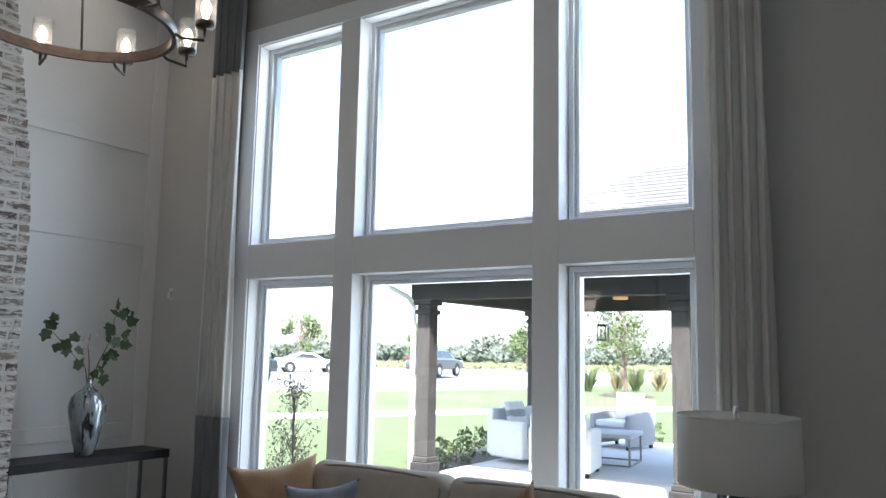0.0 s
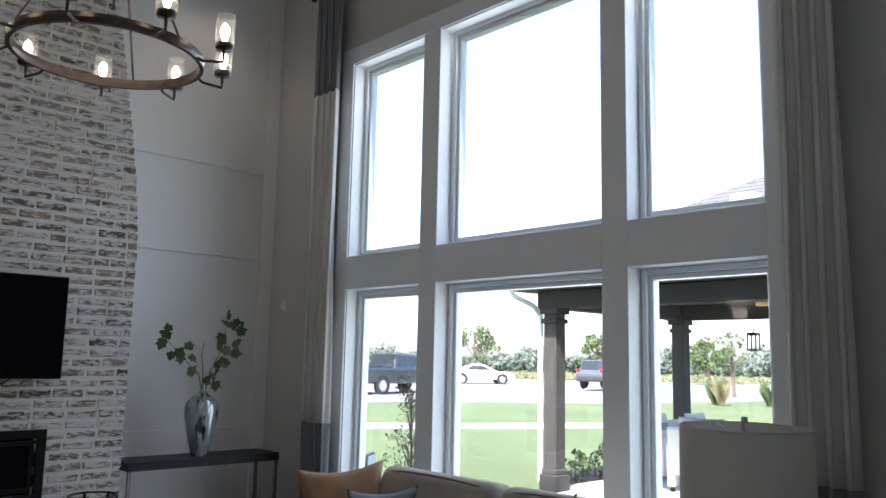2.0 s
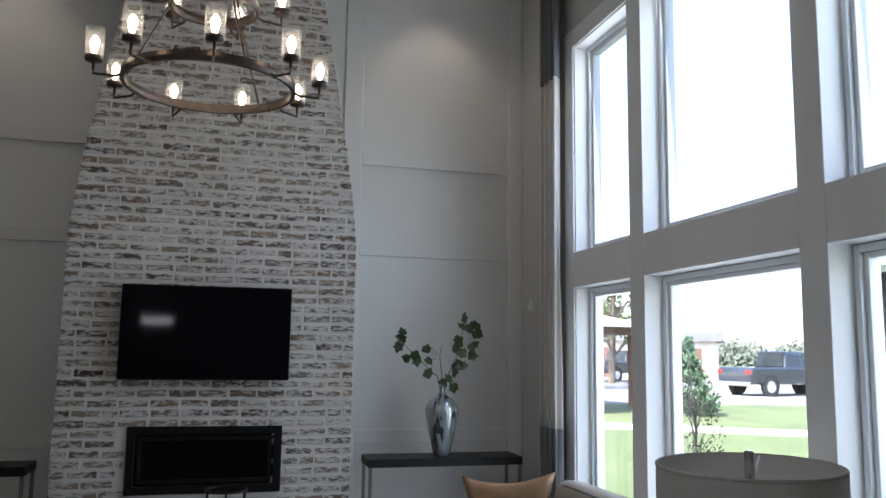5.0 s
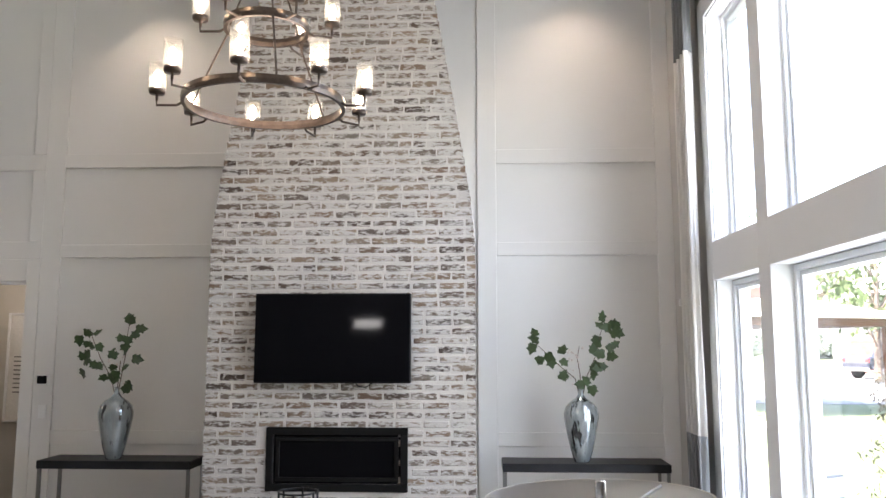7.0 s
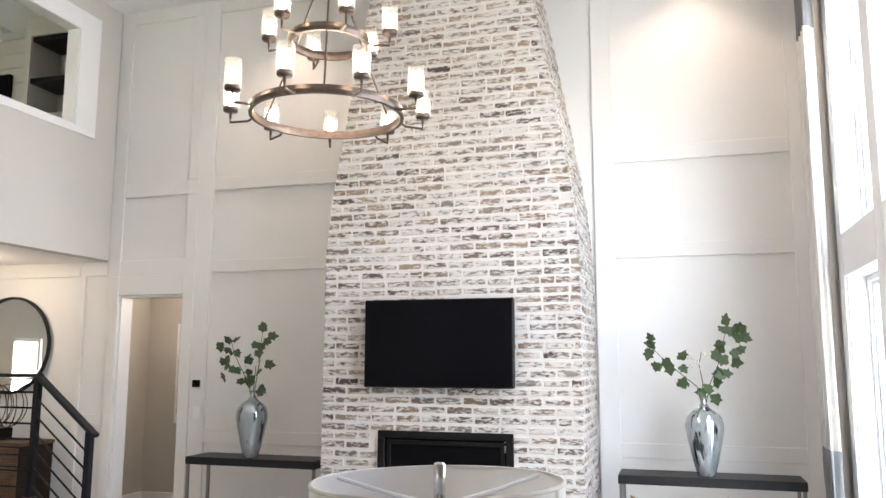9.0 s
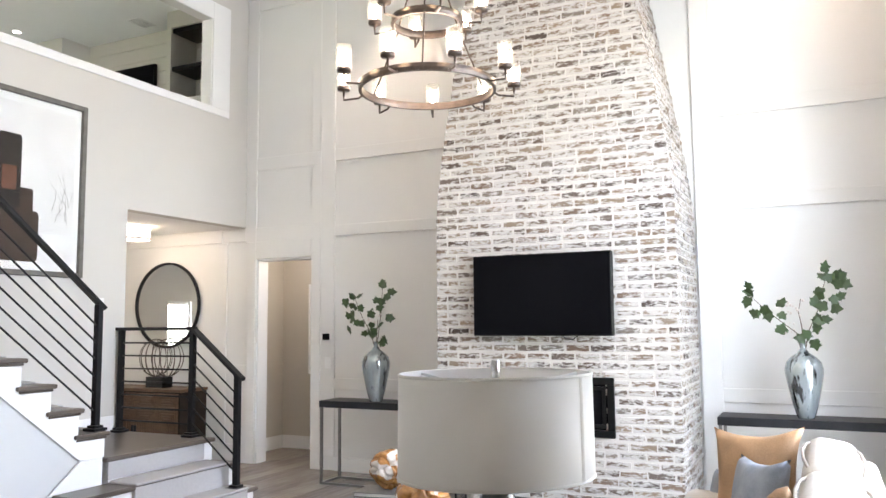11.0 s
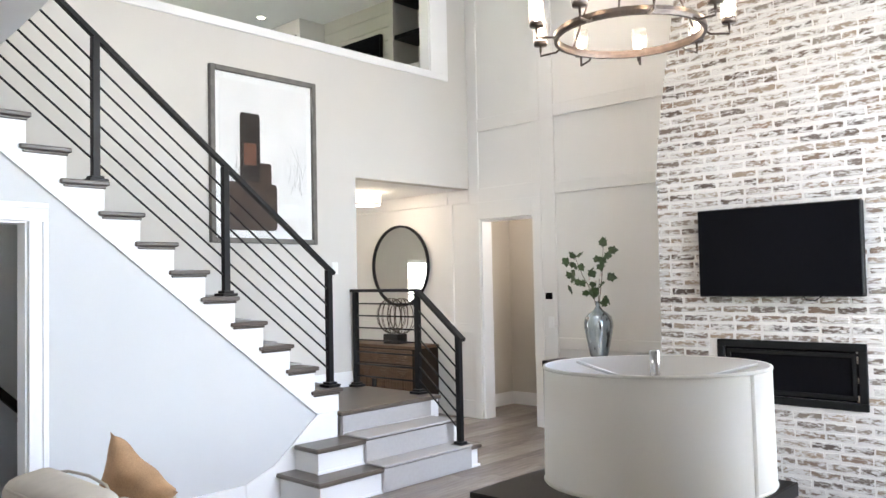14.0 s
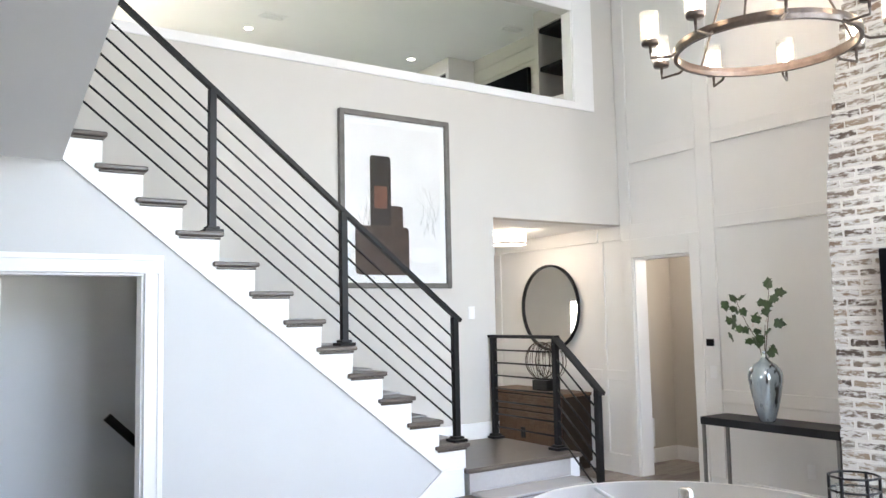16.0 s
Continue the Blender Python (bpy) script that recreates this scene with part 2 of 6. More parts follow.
BLACKWOOD = material("black_stained_wood", (0.006, 0.0055, 0.005), 0.36, spec=0.14, vary=0.3, scale=6, fine=50, stretch=(1, 8, 8), bump=0.04)
STONE_TOP = material("charcoal_console_top", (0.016, 0.016, 0.018), 0.45, spec=0.2, vary=0.3, scale=7, fine=70, bump=0.04)
STEEL = material("grey_steel_legs", (0.22, 0.215, 0.21), 0.38, metal=0.8, vary=0.12, scale=18, bump=0.02)
SCREEN = material("black_screen_glass", (0.004, 0.004, 0.005), 0.05, vary=0.1, scale=2, bump=0.0, spec=0.05)
FIREBOX = material("black_firebox_enamel", (0.006, 0.006, 0.006), 0.5, vary=0.2, scale=12, bump=0.02, spec=0.15)
CURTAIN_WHITE = sheer(material("white_curtain_linen", (0.84, 0.825, 0.79), 0.9, vary=0.04, scale=5, fine=300, bump=0.05), 0.3, (0.85, 0.82, 0.77))
CURTAIN_GREY = material("slate_grey_curtain_linen", (0.20, 0.205, 0.21), 0.9, vary=0.1, scale=5, fine=300, bump=0.05)
DRESSER = material("carved_brown_wood", (0.105, 0.058, 0.032), 0.5, spec=0.3, vary=0.35, scale=9, fine=70, stretch=(1, 1, 7), bump=0.12)
DRESSER_DARK = material("dark_brown_groove_wood", (0.018, 0.011, 0.007), 0.7, spec=0.2, vary=0.3, scale=12)
TEAK = material("polished_teak_root", (0.42, 0.19, 0.055), 0.25, vary=0.45, scale=9, fine=40, bump=0.2, coat=0.4)
TEAK_PALE = material("weathered_pale_root", (0.58, 0.52, 0.46), 0.6, vary=0.25, scale=14, fine=60, bump=0.3)
LEAF = material("deep_green_leaf", (0.034, 0.062, 0.020), 0.5, vary=0.4, scale=25, bump=0.05)
STEM = material("brown_twig", (0.10, 0.07, 0.05), 0.8, vary=0.3, scale=50, bump=0.2)
BLOSSOM = material("pale_pink_blossom", (0.62, 0.55, 0.52), 0.8, vary=0.15, scale=60)
RUG = material("cream_patterned_rug", (0.62, 0.60, 0.57), 0.95, vary=0.08, scale=2.5, fine=240, bump=0.25, second=(0.50, 0.49, 0.48), mix=(0.55, 0.6))
PAPER = material("white_art_paper", (0.86, 0.86, 0.86), 0.8, vary=0.03, scale=3, bump=0.0)
ART_BROWN = material("dark_brown_print", (0.055, 0.034, 0.026), 0.8, vary=0.35, scale=10, fine=60, bump=0.0)
ART_DARK = material("umber_print", (0.022, 0.016, 0.014), 0.8, vary=0.4, scale=8, fine=50, bump=0.0)
ART_RUST = material("rust_print", (0.16, 0.065, 0.04), 0.8, vary=0.35, scale=12, fine=60, bump=0.0)
ART_GREY = material("misty_grey_print", (0.80, 0.79, 0.79), 0.8, vary=0.08, scale=4, fine=30, bump=0.0)
FRAME_GREY = material("weathered_grey_frame", (0.14, 0.132, 0.12), 0.6, vary=0.25, scale=14, fine=90, bump=0.1)
PLASTIC = material("white_plastic", (0.78, 0.78, 0.77), 0.45, vary=0.01, scale=5, bump=0.0)
PAGES = material("book_paper", (0.72, 0.70, 0.66), 0.8, vary=0.06, scale=30)
CANDLE = material("ivory_wax", (0.80, 0.77, 0.70), 0.5, vary=0.03, scale=10)
MIRROR = mirror_material()
GLASS = pane_glass("window_glass", (0.98, 0.985, 0.985), 0.0, 0.06)
SHADE_GLASS = pane_glass("seeded_clear_glass", (0.97, 0.97, 0.96), 0.06, 0.06, 0.07)
BULB = glow("warm_bulb", (1.0, 0.82, 0.60), 2.0)
DIFFUSER = glow("lit_diffuser", (1.0, 0.88, 0.70), 0.35)
CAN_LIGHT = glow("lit_downlight", (1.0, 0.95, 0.86), 1.0)
GRASS = material("mown_grass", (0.07, 0.098, 0.036), 0.95, vary=0.3, scale=0.25, fine=9, bump=0.3, second=(0.11, 0.12, 0.058), mix=(0.5, 0.75))
CONCRETE = material("pale_concrete", (0.46, 0.45, 0.43), 0.85, vary=0.08, scale=1.2, fine=60, bump=0.12)
ASPHALT = material("worn_grey_asphalt", (0.16, 0.16, 0.165), 0.9, vary=0.12, scale=0.5, fine=30, bump=0.15)
ROADPAINT = material("white_road_paint", (0.72, 0.72, 0.70), 0.7, vary=0.06, scale=6)
POST_WOOD = material("grey_stained_cedar", (0.062, 0.058, 0.056), 0.85, spec=0.2, vary=0.35, scale=5, fine=40, stretch=(5, 5, 0.6), bump=0.25)
SHINGLE = material("grey_asphalt_shingle", (0.085, 0.088, 0.095), 0.95, vary=0.25, scale=5, fine=40, stretch=(1, 1, 2), bump=0.3)
SOFFIT = material("dark_stained_soffit", (0.06, 0.055, 0.05), 0.7, vary=0.2, scale=4, stretch=(8, 1, 1), bump=0.1)
WICKER = material("white_wicker", (0.66, 0.66, 0.65), 0.8, vary=0.14, scale=60, fine=160, bump=0.5)
WICKER_GREY = material("grey_wicker", (0.27, 0.28, 0.29), 0.8, vary=0.2, scale=60, fine=160, bump=0.5)
CUSHION = material("light_grey_outdoor_cushion", (0.52, 0.53, 0.54), 0.9, vary=0.06, scale=9, fine=200, bump=0.08)
BARK = material("grey_brown_bark", (0.11, 0.085, 0.065), 0.9, vary=0.35, scale=8, fine=40, stretch=(3, 3, 0.6), bump=0.4)
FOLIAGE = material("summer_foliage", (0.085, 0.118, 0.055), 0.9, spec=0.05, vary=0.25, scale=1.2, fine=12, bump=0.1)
# far leaves: distance haze is painted in as a paler, greyer green
FOLIAGE_HAZE_TINT = material("far_foliage_painted_haze", (0.12, 0.142, 0.12), 0.95, spec=0.05, vary=0.12, scale=0.5, fine=4, bump=0.1)
FOLIAGE_RED = material("reddish_shrub_foliage", (0.17, 0.145, 0.10), 0.9, spec=0.05, vary=0.5, scale=6, fine=30, bump=0.1)
SPRUCE = material("blue_green_needles", (0.065, 0.12, 0.07), 0.8, vary=0.35, scale=6, fine=40, bump=0.2)
STRAW = material("pale_straw_grass", (0.20, 0.185, 0.11), 0.95, spec=0.05, vary=0.3, scale=12)
MULCH = material("dark_bark_mulch", (0.055, 0.04, 0.032), 0.95, vary=0.4, scale=20, fine=90, bump=0.6)
RUBBER = material("black_rubber", (0.02, 0.02, 0.02), 0.8, vary=0.1, scale=20)
CARGLASS = material("dark_car_glass", (0.02, 0.024, 0.028), 0.06, vary=0.05, scale=2, bump=0.0)
TAIL = material("red_lamp_lens", (0.45, 0.02, 0.02), 0.2, vary=0.05, scale=5, bump=0.0)
PAINT_NAVY = material("dark_blue_car_paint", (0.018, 0.022, 0.035), 0.25, vary=0.08, scale=2, bump=0.0, coat=0.8)
PAINT_GREYCAR = material("slate_grey_car_paint", (0.055, 0.065, 0.085), 0.3, vary=0.08, scale=2, bump=0.0, coat=0.8)
PAINT_WHITECAR = material("white_car_paint", (0.75, 0.75, 0.75), 0.3, vary=0.03, scale=2, bump=0.0, coat=0.6)
REDBROWN = material("red_brown_stained_timber", (0.13, 0.06, 0.045), 0.7, vary=0.25, scale=6, stretch=(4, 4, 1), bump=0.15)


# ---- building blocks ----
def box(bm, x0, x1, y0, y1, z0, z1, bevel=0.0, seg=1):
    """A box between those limits, with its edges eased."""
    got = bmesh.ops.create_cube(bm, size=1.0, matrix=Matrix.Translation(((x0 + x1) / 2, (y0 + y1) / 2, (z0 + z1) / 2)) @ Matrix.Diagonal((abs(x1 - x0), abs(y1 - y0), abs(z1 - z0), 1)))
    if bevel:
        edges = {e for v in got["verts"] for e in v.link_edges}
        bmesh.ops.bevel(bm, geom=list(edges), offset=bevel, segments=seg, affect="EDGES", profile=0.5)
    return bm


def boxes(*rows, bevel=0.0, seg=1):
    bm = bmesh.new()
    for r in rows:
        box(bm, *r, bevel=bevel, seg=seg)
    return bm


def prism(points, axis, a, b, bevel=0.0):
    """A flat outline, drawn out along an axis from a to b. Points are in the two other axes, in order."""
    bm = bmesh.new()
    put = {"x": lambda p, w: (w, p[0], p[1]), "y": lambda p, w: (p[0], w, p[1]), "z": lambda p, w: (p[0], p[1], w)}[axis]
    one, two = [bm.verts.new(put(p, a)) for p in points], [bm.verts.new(put(p, b)) for p in points]
    bm.faces.new(one)
    bm.faces.new(two[::-1])
    for i in range(len(points)):
        bm.faces.new((one[i - 1], one[i], two[i], two[i - 1]))
    bmesh.ops.recalc_face_normals(bm, faces=bm.faces)
    if bevel:
        bmesh.ops.bevel(bm, geom=bm.edges[:], offset=bevel, segments=1, affect="EDGES", profile=0.5)
    return bm


def lathe(profile, turns=32, bm=None, at=(0, 0, 0)):
    """A body of revolution about z from (radius, height) pairs."""
    bm = bm or bmesh.new()
    rings = []
    for r, z in profile:
        rings.append([bm.verts.new((at[0] + r * math.cos(2 * math.pi * i / turns), at[1] + r * math.sin(2 * math.pi * i / turns), at[2] + z)) for i in range(turns)])
    for a, b in zip(rings, rings[1:]):
        for i in range(turns):
            bm.faces.new((a[i - 1], a[i], b[i], b[i - 1]))
    if profile[0][0] > 1e-4:
        bm.faces.new(rings[0][::-1])
    if profile[-1][0] > 1e-4:
        bm.faces.new(rings[-1])
    bmesh.ops.recalc_face_normals(bm, faces=bm.faces)
    return bm


def hoop(profile, turns=32):
    """A ring of revolution with no caps; the profile closes on itself."""
    bm = lathe(profile + profile[:1], turns)
    bmesh.ops.delete(bm, geom=[f for f in bm.faces if len(f.verts) > 4], context="FACES_ONLY")
    return bm


def tube(bm, points, radius, turns=8):
    """A round bar along the points; radius may be one number or one for each point."""
    pts = [Vector(p) for p in points]
    rad = radius if isinstance(radius, (list, tuple)) else [radius] * len(pts)
    rings = []
    for i, p in enumerate(pts):
        d = (pts[min(i + 1, len(pts) - 1)] - pts[max(i - 1, 0)]).normalized()
        side = d.orthogonal().normalized() if not rings else (keep - d * keep.dot(d)).normalized()
        keep = side
        up = d.cross(side)
        rings.append([bm.verts.new(p + rad[i] * (side * math.cos(2 * math.pi * k / turns) + up * math.sin(2 * math.pi * k / turns))) for k in range(turns)])
    for a, b in zip(rings, rings[1:]):
        for k in range(turns):
            bm.faces.new((a[k - 1], a[k], b[k], b[k - 1]))
    bm.faces.new(rings[0][::-1])
    bm.faces.new(rings[-1])
    return bm


def bar(bm, a, b, w, h):
    """A square bar from a to b."""
    a, b = Vector(a), Vector(b)
    d = b - a
    m = Matrix.Translation((a + b) / 2) @ d.to_track_quat("X", "Z").to_matrix().to_4x4() @ Matrix.Diagonal((d.length, w, h, 1))
    bmesh.ops.create_cube(bm, size=1.0, matrix=m)
    return bm


def part(name, bm, material_, parent=None, label="", smooth=False, at=None):
    """Links a bmesh as one mesh object under a thing or a part."""
    mesh = bpy.data.meshes.new(name)
    bm.to_mesh(mesh)
    bm.free()
    mesh.materials.append(material_)
    if smooth:
        mesh.shade_smooth()
    ob = new(name, mesh)
    if at:
        ob.location = at
    if parent:
        ob.parent = parent
    if label:
        ob["label"] = label
    return ob


def thing(name, label, category, at=(0, 0, 0), turn=0, group="", kind=""):
    ob = new(name)
    ob.empty_display_size = 0.1
    ob.matrix_world = pose(*at, 0, 0, turn)
    return tagged(ob, label, category, group, kind)


def structure(name, bm, material_, label, category, smooth=False):
    return tagged(part(name, bm, material_, smooth=smooth), label, category, kind="structure")


# ---- the great room's shell ----
XW, YN, YS, YF = -5.49, 5.56, -1.14, -0.06      # panelled wall, window trim face, picture wall, stair face
TOP, LOW, UP, EDGE = 5.36, 2.66, 3.0, 0.215      # main ceiling, low ceiling, upper floor, edge of the upper floor
EAST, SOUTH = 6.2, -6.0
COLS = ((-4.285, -3.36), (-3.17, -1.69), (-1.504, -0.666))
ROWS_Z = ((0.34, 2.175), (2.455, 4.16))

structure("floor", boxes((XW - 2.6, EAST, SOUTH, YN + 0.1, -0.25, -0.004)), FLOOR, "grey-brown oak board floor of the open ground storey", "floor")
# east of the upper wall the ceiling is an unseen extension that blocks daylight
structure("ceiling", boxes((XW - 0.2, EAST + 0.2, YS - 0.14, YN + 0.25, TOP, TOP + 0.2)), PAINT_CEILING, "white painted high ceiling over the great room", "ceiling")
low_slab = prism([(EDGE - 0.04, YF - 0.1), (EAST + 0.2, YF - 0.1), (EAST + 0.2, YN + 0.25), (EDGE + 0.43, YN + 0.25)], "z", LOW, UP)
box(low_slab, 0.5, EAST + 0.2, YS - 0.1, YF - 0.1, LOW, UP)
structure("ceiling_low", low_slab, PAINT_CEILING, "white painted low ceiling beneath the upper floor", "ceiling")
structure("wall_upper_east", prism([(EDGE - 0.03, YF - 0.02), (EDGE + 0.12, YF - 0.02), (EDGE + 0.585, YN + 0.02), (EDGE + 0.435, YN + 0.02)], "z", LOW + 0.005, TOP), PAINT_STAIR, "pale painted upper wall above the low ceiling's edge", "wall")

# window wall
y0, y1 = YN + 0.02, YN + 0.25
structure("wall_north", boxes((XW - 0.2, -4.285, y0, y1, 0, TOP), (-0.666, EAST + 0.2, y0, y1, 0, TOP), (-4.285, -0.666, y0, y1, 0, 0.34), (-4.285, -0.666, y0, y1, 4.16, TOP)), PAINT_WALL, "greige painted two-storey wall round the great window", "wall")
trim = thing("window_trim", "white painted wide flat window casing and mullions", "trim", kind="structure")
for name, r in (("casing", (-4.44, -4.285, 0.2, 4.31)), ("casing", (-0.666, -0.54, 0.2, 4.31)), ("head_casing", (-4.285, -0.666, 4.16, 4.31)), ("sill", (-4.285, -0.666, 0.2, 0.34))):
    part(name, boxes((r[0], r[1], YN, y0 - 0.001, r[2], r[3]), bevel=0.004), PAINT_TRIM, trim)
for a, b in ((-3.36, -3.17), (-1.69, -1.504)):
    part("mullion", boxes((a, b, YN, y1 - 0.01, 0.34, 4.16), bevel=0.003), PAINT_TRIM, trim)
for a, b in COLS:
    part("transom", boxes((a, b, YN, y1 - 0.012, 2.175, 2.455), bevel=0.003), PAINT_TRIM, trim)
part("reveal_board", boxes((-4.2845, -4.277, y0, y1, 0.34, 4.16), (-0.674, -0.6665, y0, y1, 0.34, 4.16), (-4.277, -0.674, y0, y1, 4.152, 4.1595)), PAINT_TRIM, trim)
count = 0
for a, b in COLS:
    for lo, hi in ROWS_Z:
        count += 1
        w = thing("window_%d" % count, "white vinyl fixed window with clear glass", "window", ((a + b) / 2, YN + 0.13, lo), kind="structure")
        hw, h = (b - a) / 2 - 0.008, hi - lo - 0.004
        for nm, r, d in (("window_frame", 0.0, 0.0), ("glazing_bead", 0.038, 0.022)):
            t = 0.036 if nm == "window_frame" else 0.028
            part(nm, boxes((-hw + r, -hw + r + t, d, 0.09, r, h - r), (hw - r - t, hw - r, d, 0.09, r, h - r), (-hw + r + t, hw - r - t, d, 0.09, h - r - t, h - r), (-hw + r + t, hw - r - t, d, 0.09, r, r + t), bevel=0.003), VINYL, w)
        p = part("pane", boxes((-hw + 0.066, hw - 0.066, 0.045, 0.051, 0.066, h - 0.066)), GLASS, w)
        p.visible_shadow = False

# panelled fireplace wall, with the hall doorway
DOOR0, DOOR1, DOORT = -0.99, -0.222, 2.29
structure("wall_west", boxes((XW - 0.2, XW - 0.022, DOOR1, YN + 0.02, 0, TOP), (XW - 0.2, XW - 0.022, SOUTH, YS - 0.14, 0, UP - 0.004), (XW - 0.2, XW - 0.022, YS - 0.14, DOOR0, 0, TOP), (XW - 0.2, XW - 0.022, DOOR0, DOOR1, DOORT, TOP)), PAINT_PANEL, "cream painted panelled two-storey wall beside the chimney", "wall")
frame_ = thing("wall_panelling", "cream painted flat stiles and rails on the wall", "trim", kind="structure")


def board(name, a, b, lo, hi, proud=0.0):
    """A panelling board on the west wall between y a..b and z lo..hi."""
    part(name, boxes((XW - 0.022, XW + proud, a, b, lo, hi), bevel=0.004), PAINT_PANEL, frame_)


for a, b in ((5.44, YN + 0.02), (3.86, 4.03), (-0.10, 0.08)):
    board("stile", a, b, 0.145, TOP)
board("stile", YS + 0.002, -0.99, 2.48, TOP)
for a, b in ((4.03, 5.44), (0.08, 1.78)):
    for lo, hi in ((0.85, 0.97), (2.50, 2.62), (3.33, 3.46), (TOP - 0.14, TOP)):
        board("rail", a, b, lo, hi)
    board("baseboard", a, b, 0.0, 0.145, 0.004)
board("rail", -0.99, -0.10, 2.49, 2.65)
board("rail", -0.99, -0.10, 3.31, 3.46)
board("rail", -0.99, -0.10, TOP - 0.14, TOP)
board("stile", -0.222, -0.10, 2.65, 3.31)
board("stile", -0.222, -0.10, 3.46, TOP - 0.14)
board("door_casing", DOOR1, -0.10, 0, 2.49, 0.006)
board("door_casing", -1.10, DOOR0, 0, 2.49, 0.006)
board("head_casing", DOOR0, DOOR1, DOORT, 2.49, 0.006)
for a, b in ((-1.49, -1.41), (-3.4, -3.28)):
    board("stile", a, b, 0.145, 2.50)
for lo, hi in ((2.50, LOW - 0.02), (0.98, 1.09)):
    board("rail", -1.41, YS if lo > 2 else -1.10, lo, hi)
    board("rail", -3.28, -1.49, lo, hi)
    board("rail", SOUTH, -3.40, lo, hi)
board("baseboard", SOUTH, -1.10, 0, 0.20, 0.004)
door_jamb = structure("door_jamb", boxes((XW - 0.2, XW - 0.03, DOOR0, DOOR0 + 0.02, 0, DOORT), (XW - 0.2, XW - 0.03, DOOR1 - 0.02, DOOR1, 0, DOORT), (XW - 0.2, XW - 0.03, DOOR0 + 0.02, DOOR1 - 0.02, DOORT - 0.02, DOORT)), PAINT_TRIM, "white painted jamb of the open hall doorway", "door jamb")
# hall beyond the doorway
structure("wall_hall", boxes((-6.75, -6.6, -1.58, 0.3, 0, 2.6), (-6.6, XW - 0.2, 0.15, 0.3, 0, 2.6), (-6.6, XW - 0.2, -1.58, -1.43, 0, 2.6)), PAINT_HALL, "beige painted walls of the side hall", "wall")
structure("ceiling_hall", boxes((-6.75, XW - 0.2, -1.58, 0.3, 2.6, 2.7)), PAINT_CEILING, "white painted side hall ceiling", "ceiling")
structure("baseboard", boxes((-6.6, -6.585, -1.415, 0.135, 0, 0.16), (-6.6, XW - 0.2, -1.43, -1.415, 0, 0.16), (-6.585, XW - 0.2, 0.135, 0.15, 0, 0.16), bevel=0.003), PAINT_TRIM, "white painted side hall baseboard", "baseboard")

# picture wall with the wide opening to the entry and the gallery opening above
G0, G1, GS, GH = -4.88, 0.9, 3.945, 4.94
structure("wall_south", boxes((-3.765, -0.0, YS - 0.14, YS, 0, GS), (0.0, 0.5, YS - 0.14, YS, 0, LOW - 0.01), (0.0, 1.4, YS - 0.14, YS, UP, GS), (XW - 0.022, -3.765, YS - 0.14, YS, LOW, GS), (XW, G0, YS - 0.14, YS, GS, GH), (XW, EDGE + 1.1, YS - 0.14, YS, GH, TOP), (G1, 1.4, YS - 0.14, YS, GS, GH)), PAINT_SOUTH, "pale greige wall behind the staircase", "wall")
gt = thing("gallery_trim", "white painted flat casing round the gallery opening", "trim", kind="structure")
part("apron", boxes((G0 - 0.28, G1, YS, YS + 0.018, 3.87, GS), bevel=0.003), PAINT_TRIM, gt)
part("casing", boxes((G0 - 0.28, G0, YS, YS + 0.018, GS, GH + 0.2), bevel=0.003), PAINT_TRIM, gt)
part("head_casing", boxes((G0, G1, YS, YS + 0.018, GH, GH + 0.2), bevel=0.003), PAINT_TRIM, gt)
part("jamb", boxes((G0, G0 + 0.012, YS - 0.14, YS, GS + 0.012, GH), (G0, G1, YS - 0.14, YS, GS, GS + 0.012)), PAINT_TRIM, gt)
structure("baseboard", boxes((-3.765, -2.66, YS, YS + 0.015, 0.57, 0.72), bevel=0.003), PAINT_TRIM, "white painted landing baseboard", "baseboard")
# entry behind, and the rest of the ground storey
structure("ceiling_entry", boxes((XW - 0.022, 0.5, SOUTH, YS - 0.14, LOW, UP - 0.004)), PAINT_CEILING, "white painted entry ceiling", "ceiling")
structure("wall_entry", boxes((XW - 0.2, -1.75, SOUTH - 0.2, SOUTH, 0, LOW), (-1.15, 0.2, SOUTH - 0.2, SOUTH, 0, LOW), (-1.75, -1.15, SOUTH - 0.2, SOUTH, 0, 0.2), (-1.75, -1.15, SOUTH - 0.2, SOUTH, 2.0, LOW), (0.0, 0.2, SOUTH, YS - 0.14, 0, LOW)), PAINT_PANEL, "cream painted entry walls with a bright window", "wall")
ew = thing("window_7", "white gridded entry window", "window", (-1.45, SOUTH - 0.1, 0.2), kind="structure")
part("window_frame", boxes((-0.3, -0.25, -0.05, 0.05, 0, 1.8), (0.25, 0.3, -0.05, 0.05, 0, 1.8), (-0.25, 0.25, -0.05, 0.05, 0, 0.06), (-0.25, 0.25, -0.05, 0.05, 1.74, 1.8), (-0.25, 0.25, -0.03, 0.03, 1.1, 1.14)), VINYL, ew)
part("pane", boxes((-0.25, 0.25, -0.006, 0.0, 0.06, 1.74)), GLASS, ew).visible_shadow = False
structure("wall_east", boxes((EAST, EAST + 0.2, YF - 0.2, 1.23, 0, LOW), (EAST, EAST + 0.2, 1.87, YN + 0.02, 0, LOW), (EAST, EAST + 0.2, 1.23, 1.87, 0, 2.05), (EAST, EAST + 0.2, 1.23, 1.87, 2.29, LOW)), PAINT_STAIR, "pale painted far wall behind the walk", "wall")
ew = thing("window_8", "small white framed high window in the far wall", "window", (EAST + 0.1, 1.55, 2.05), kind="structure")
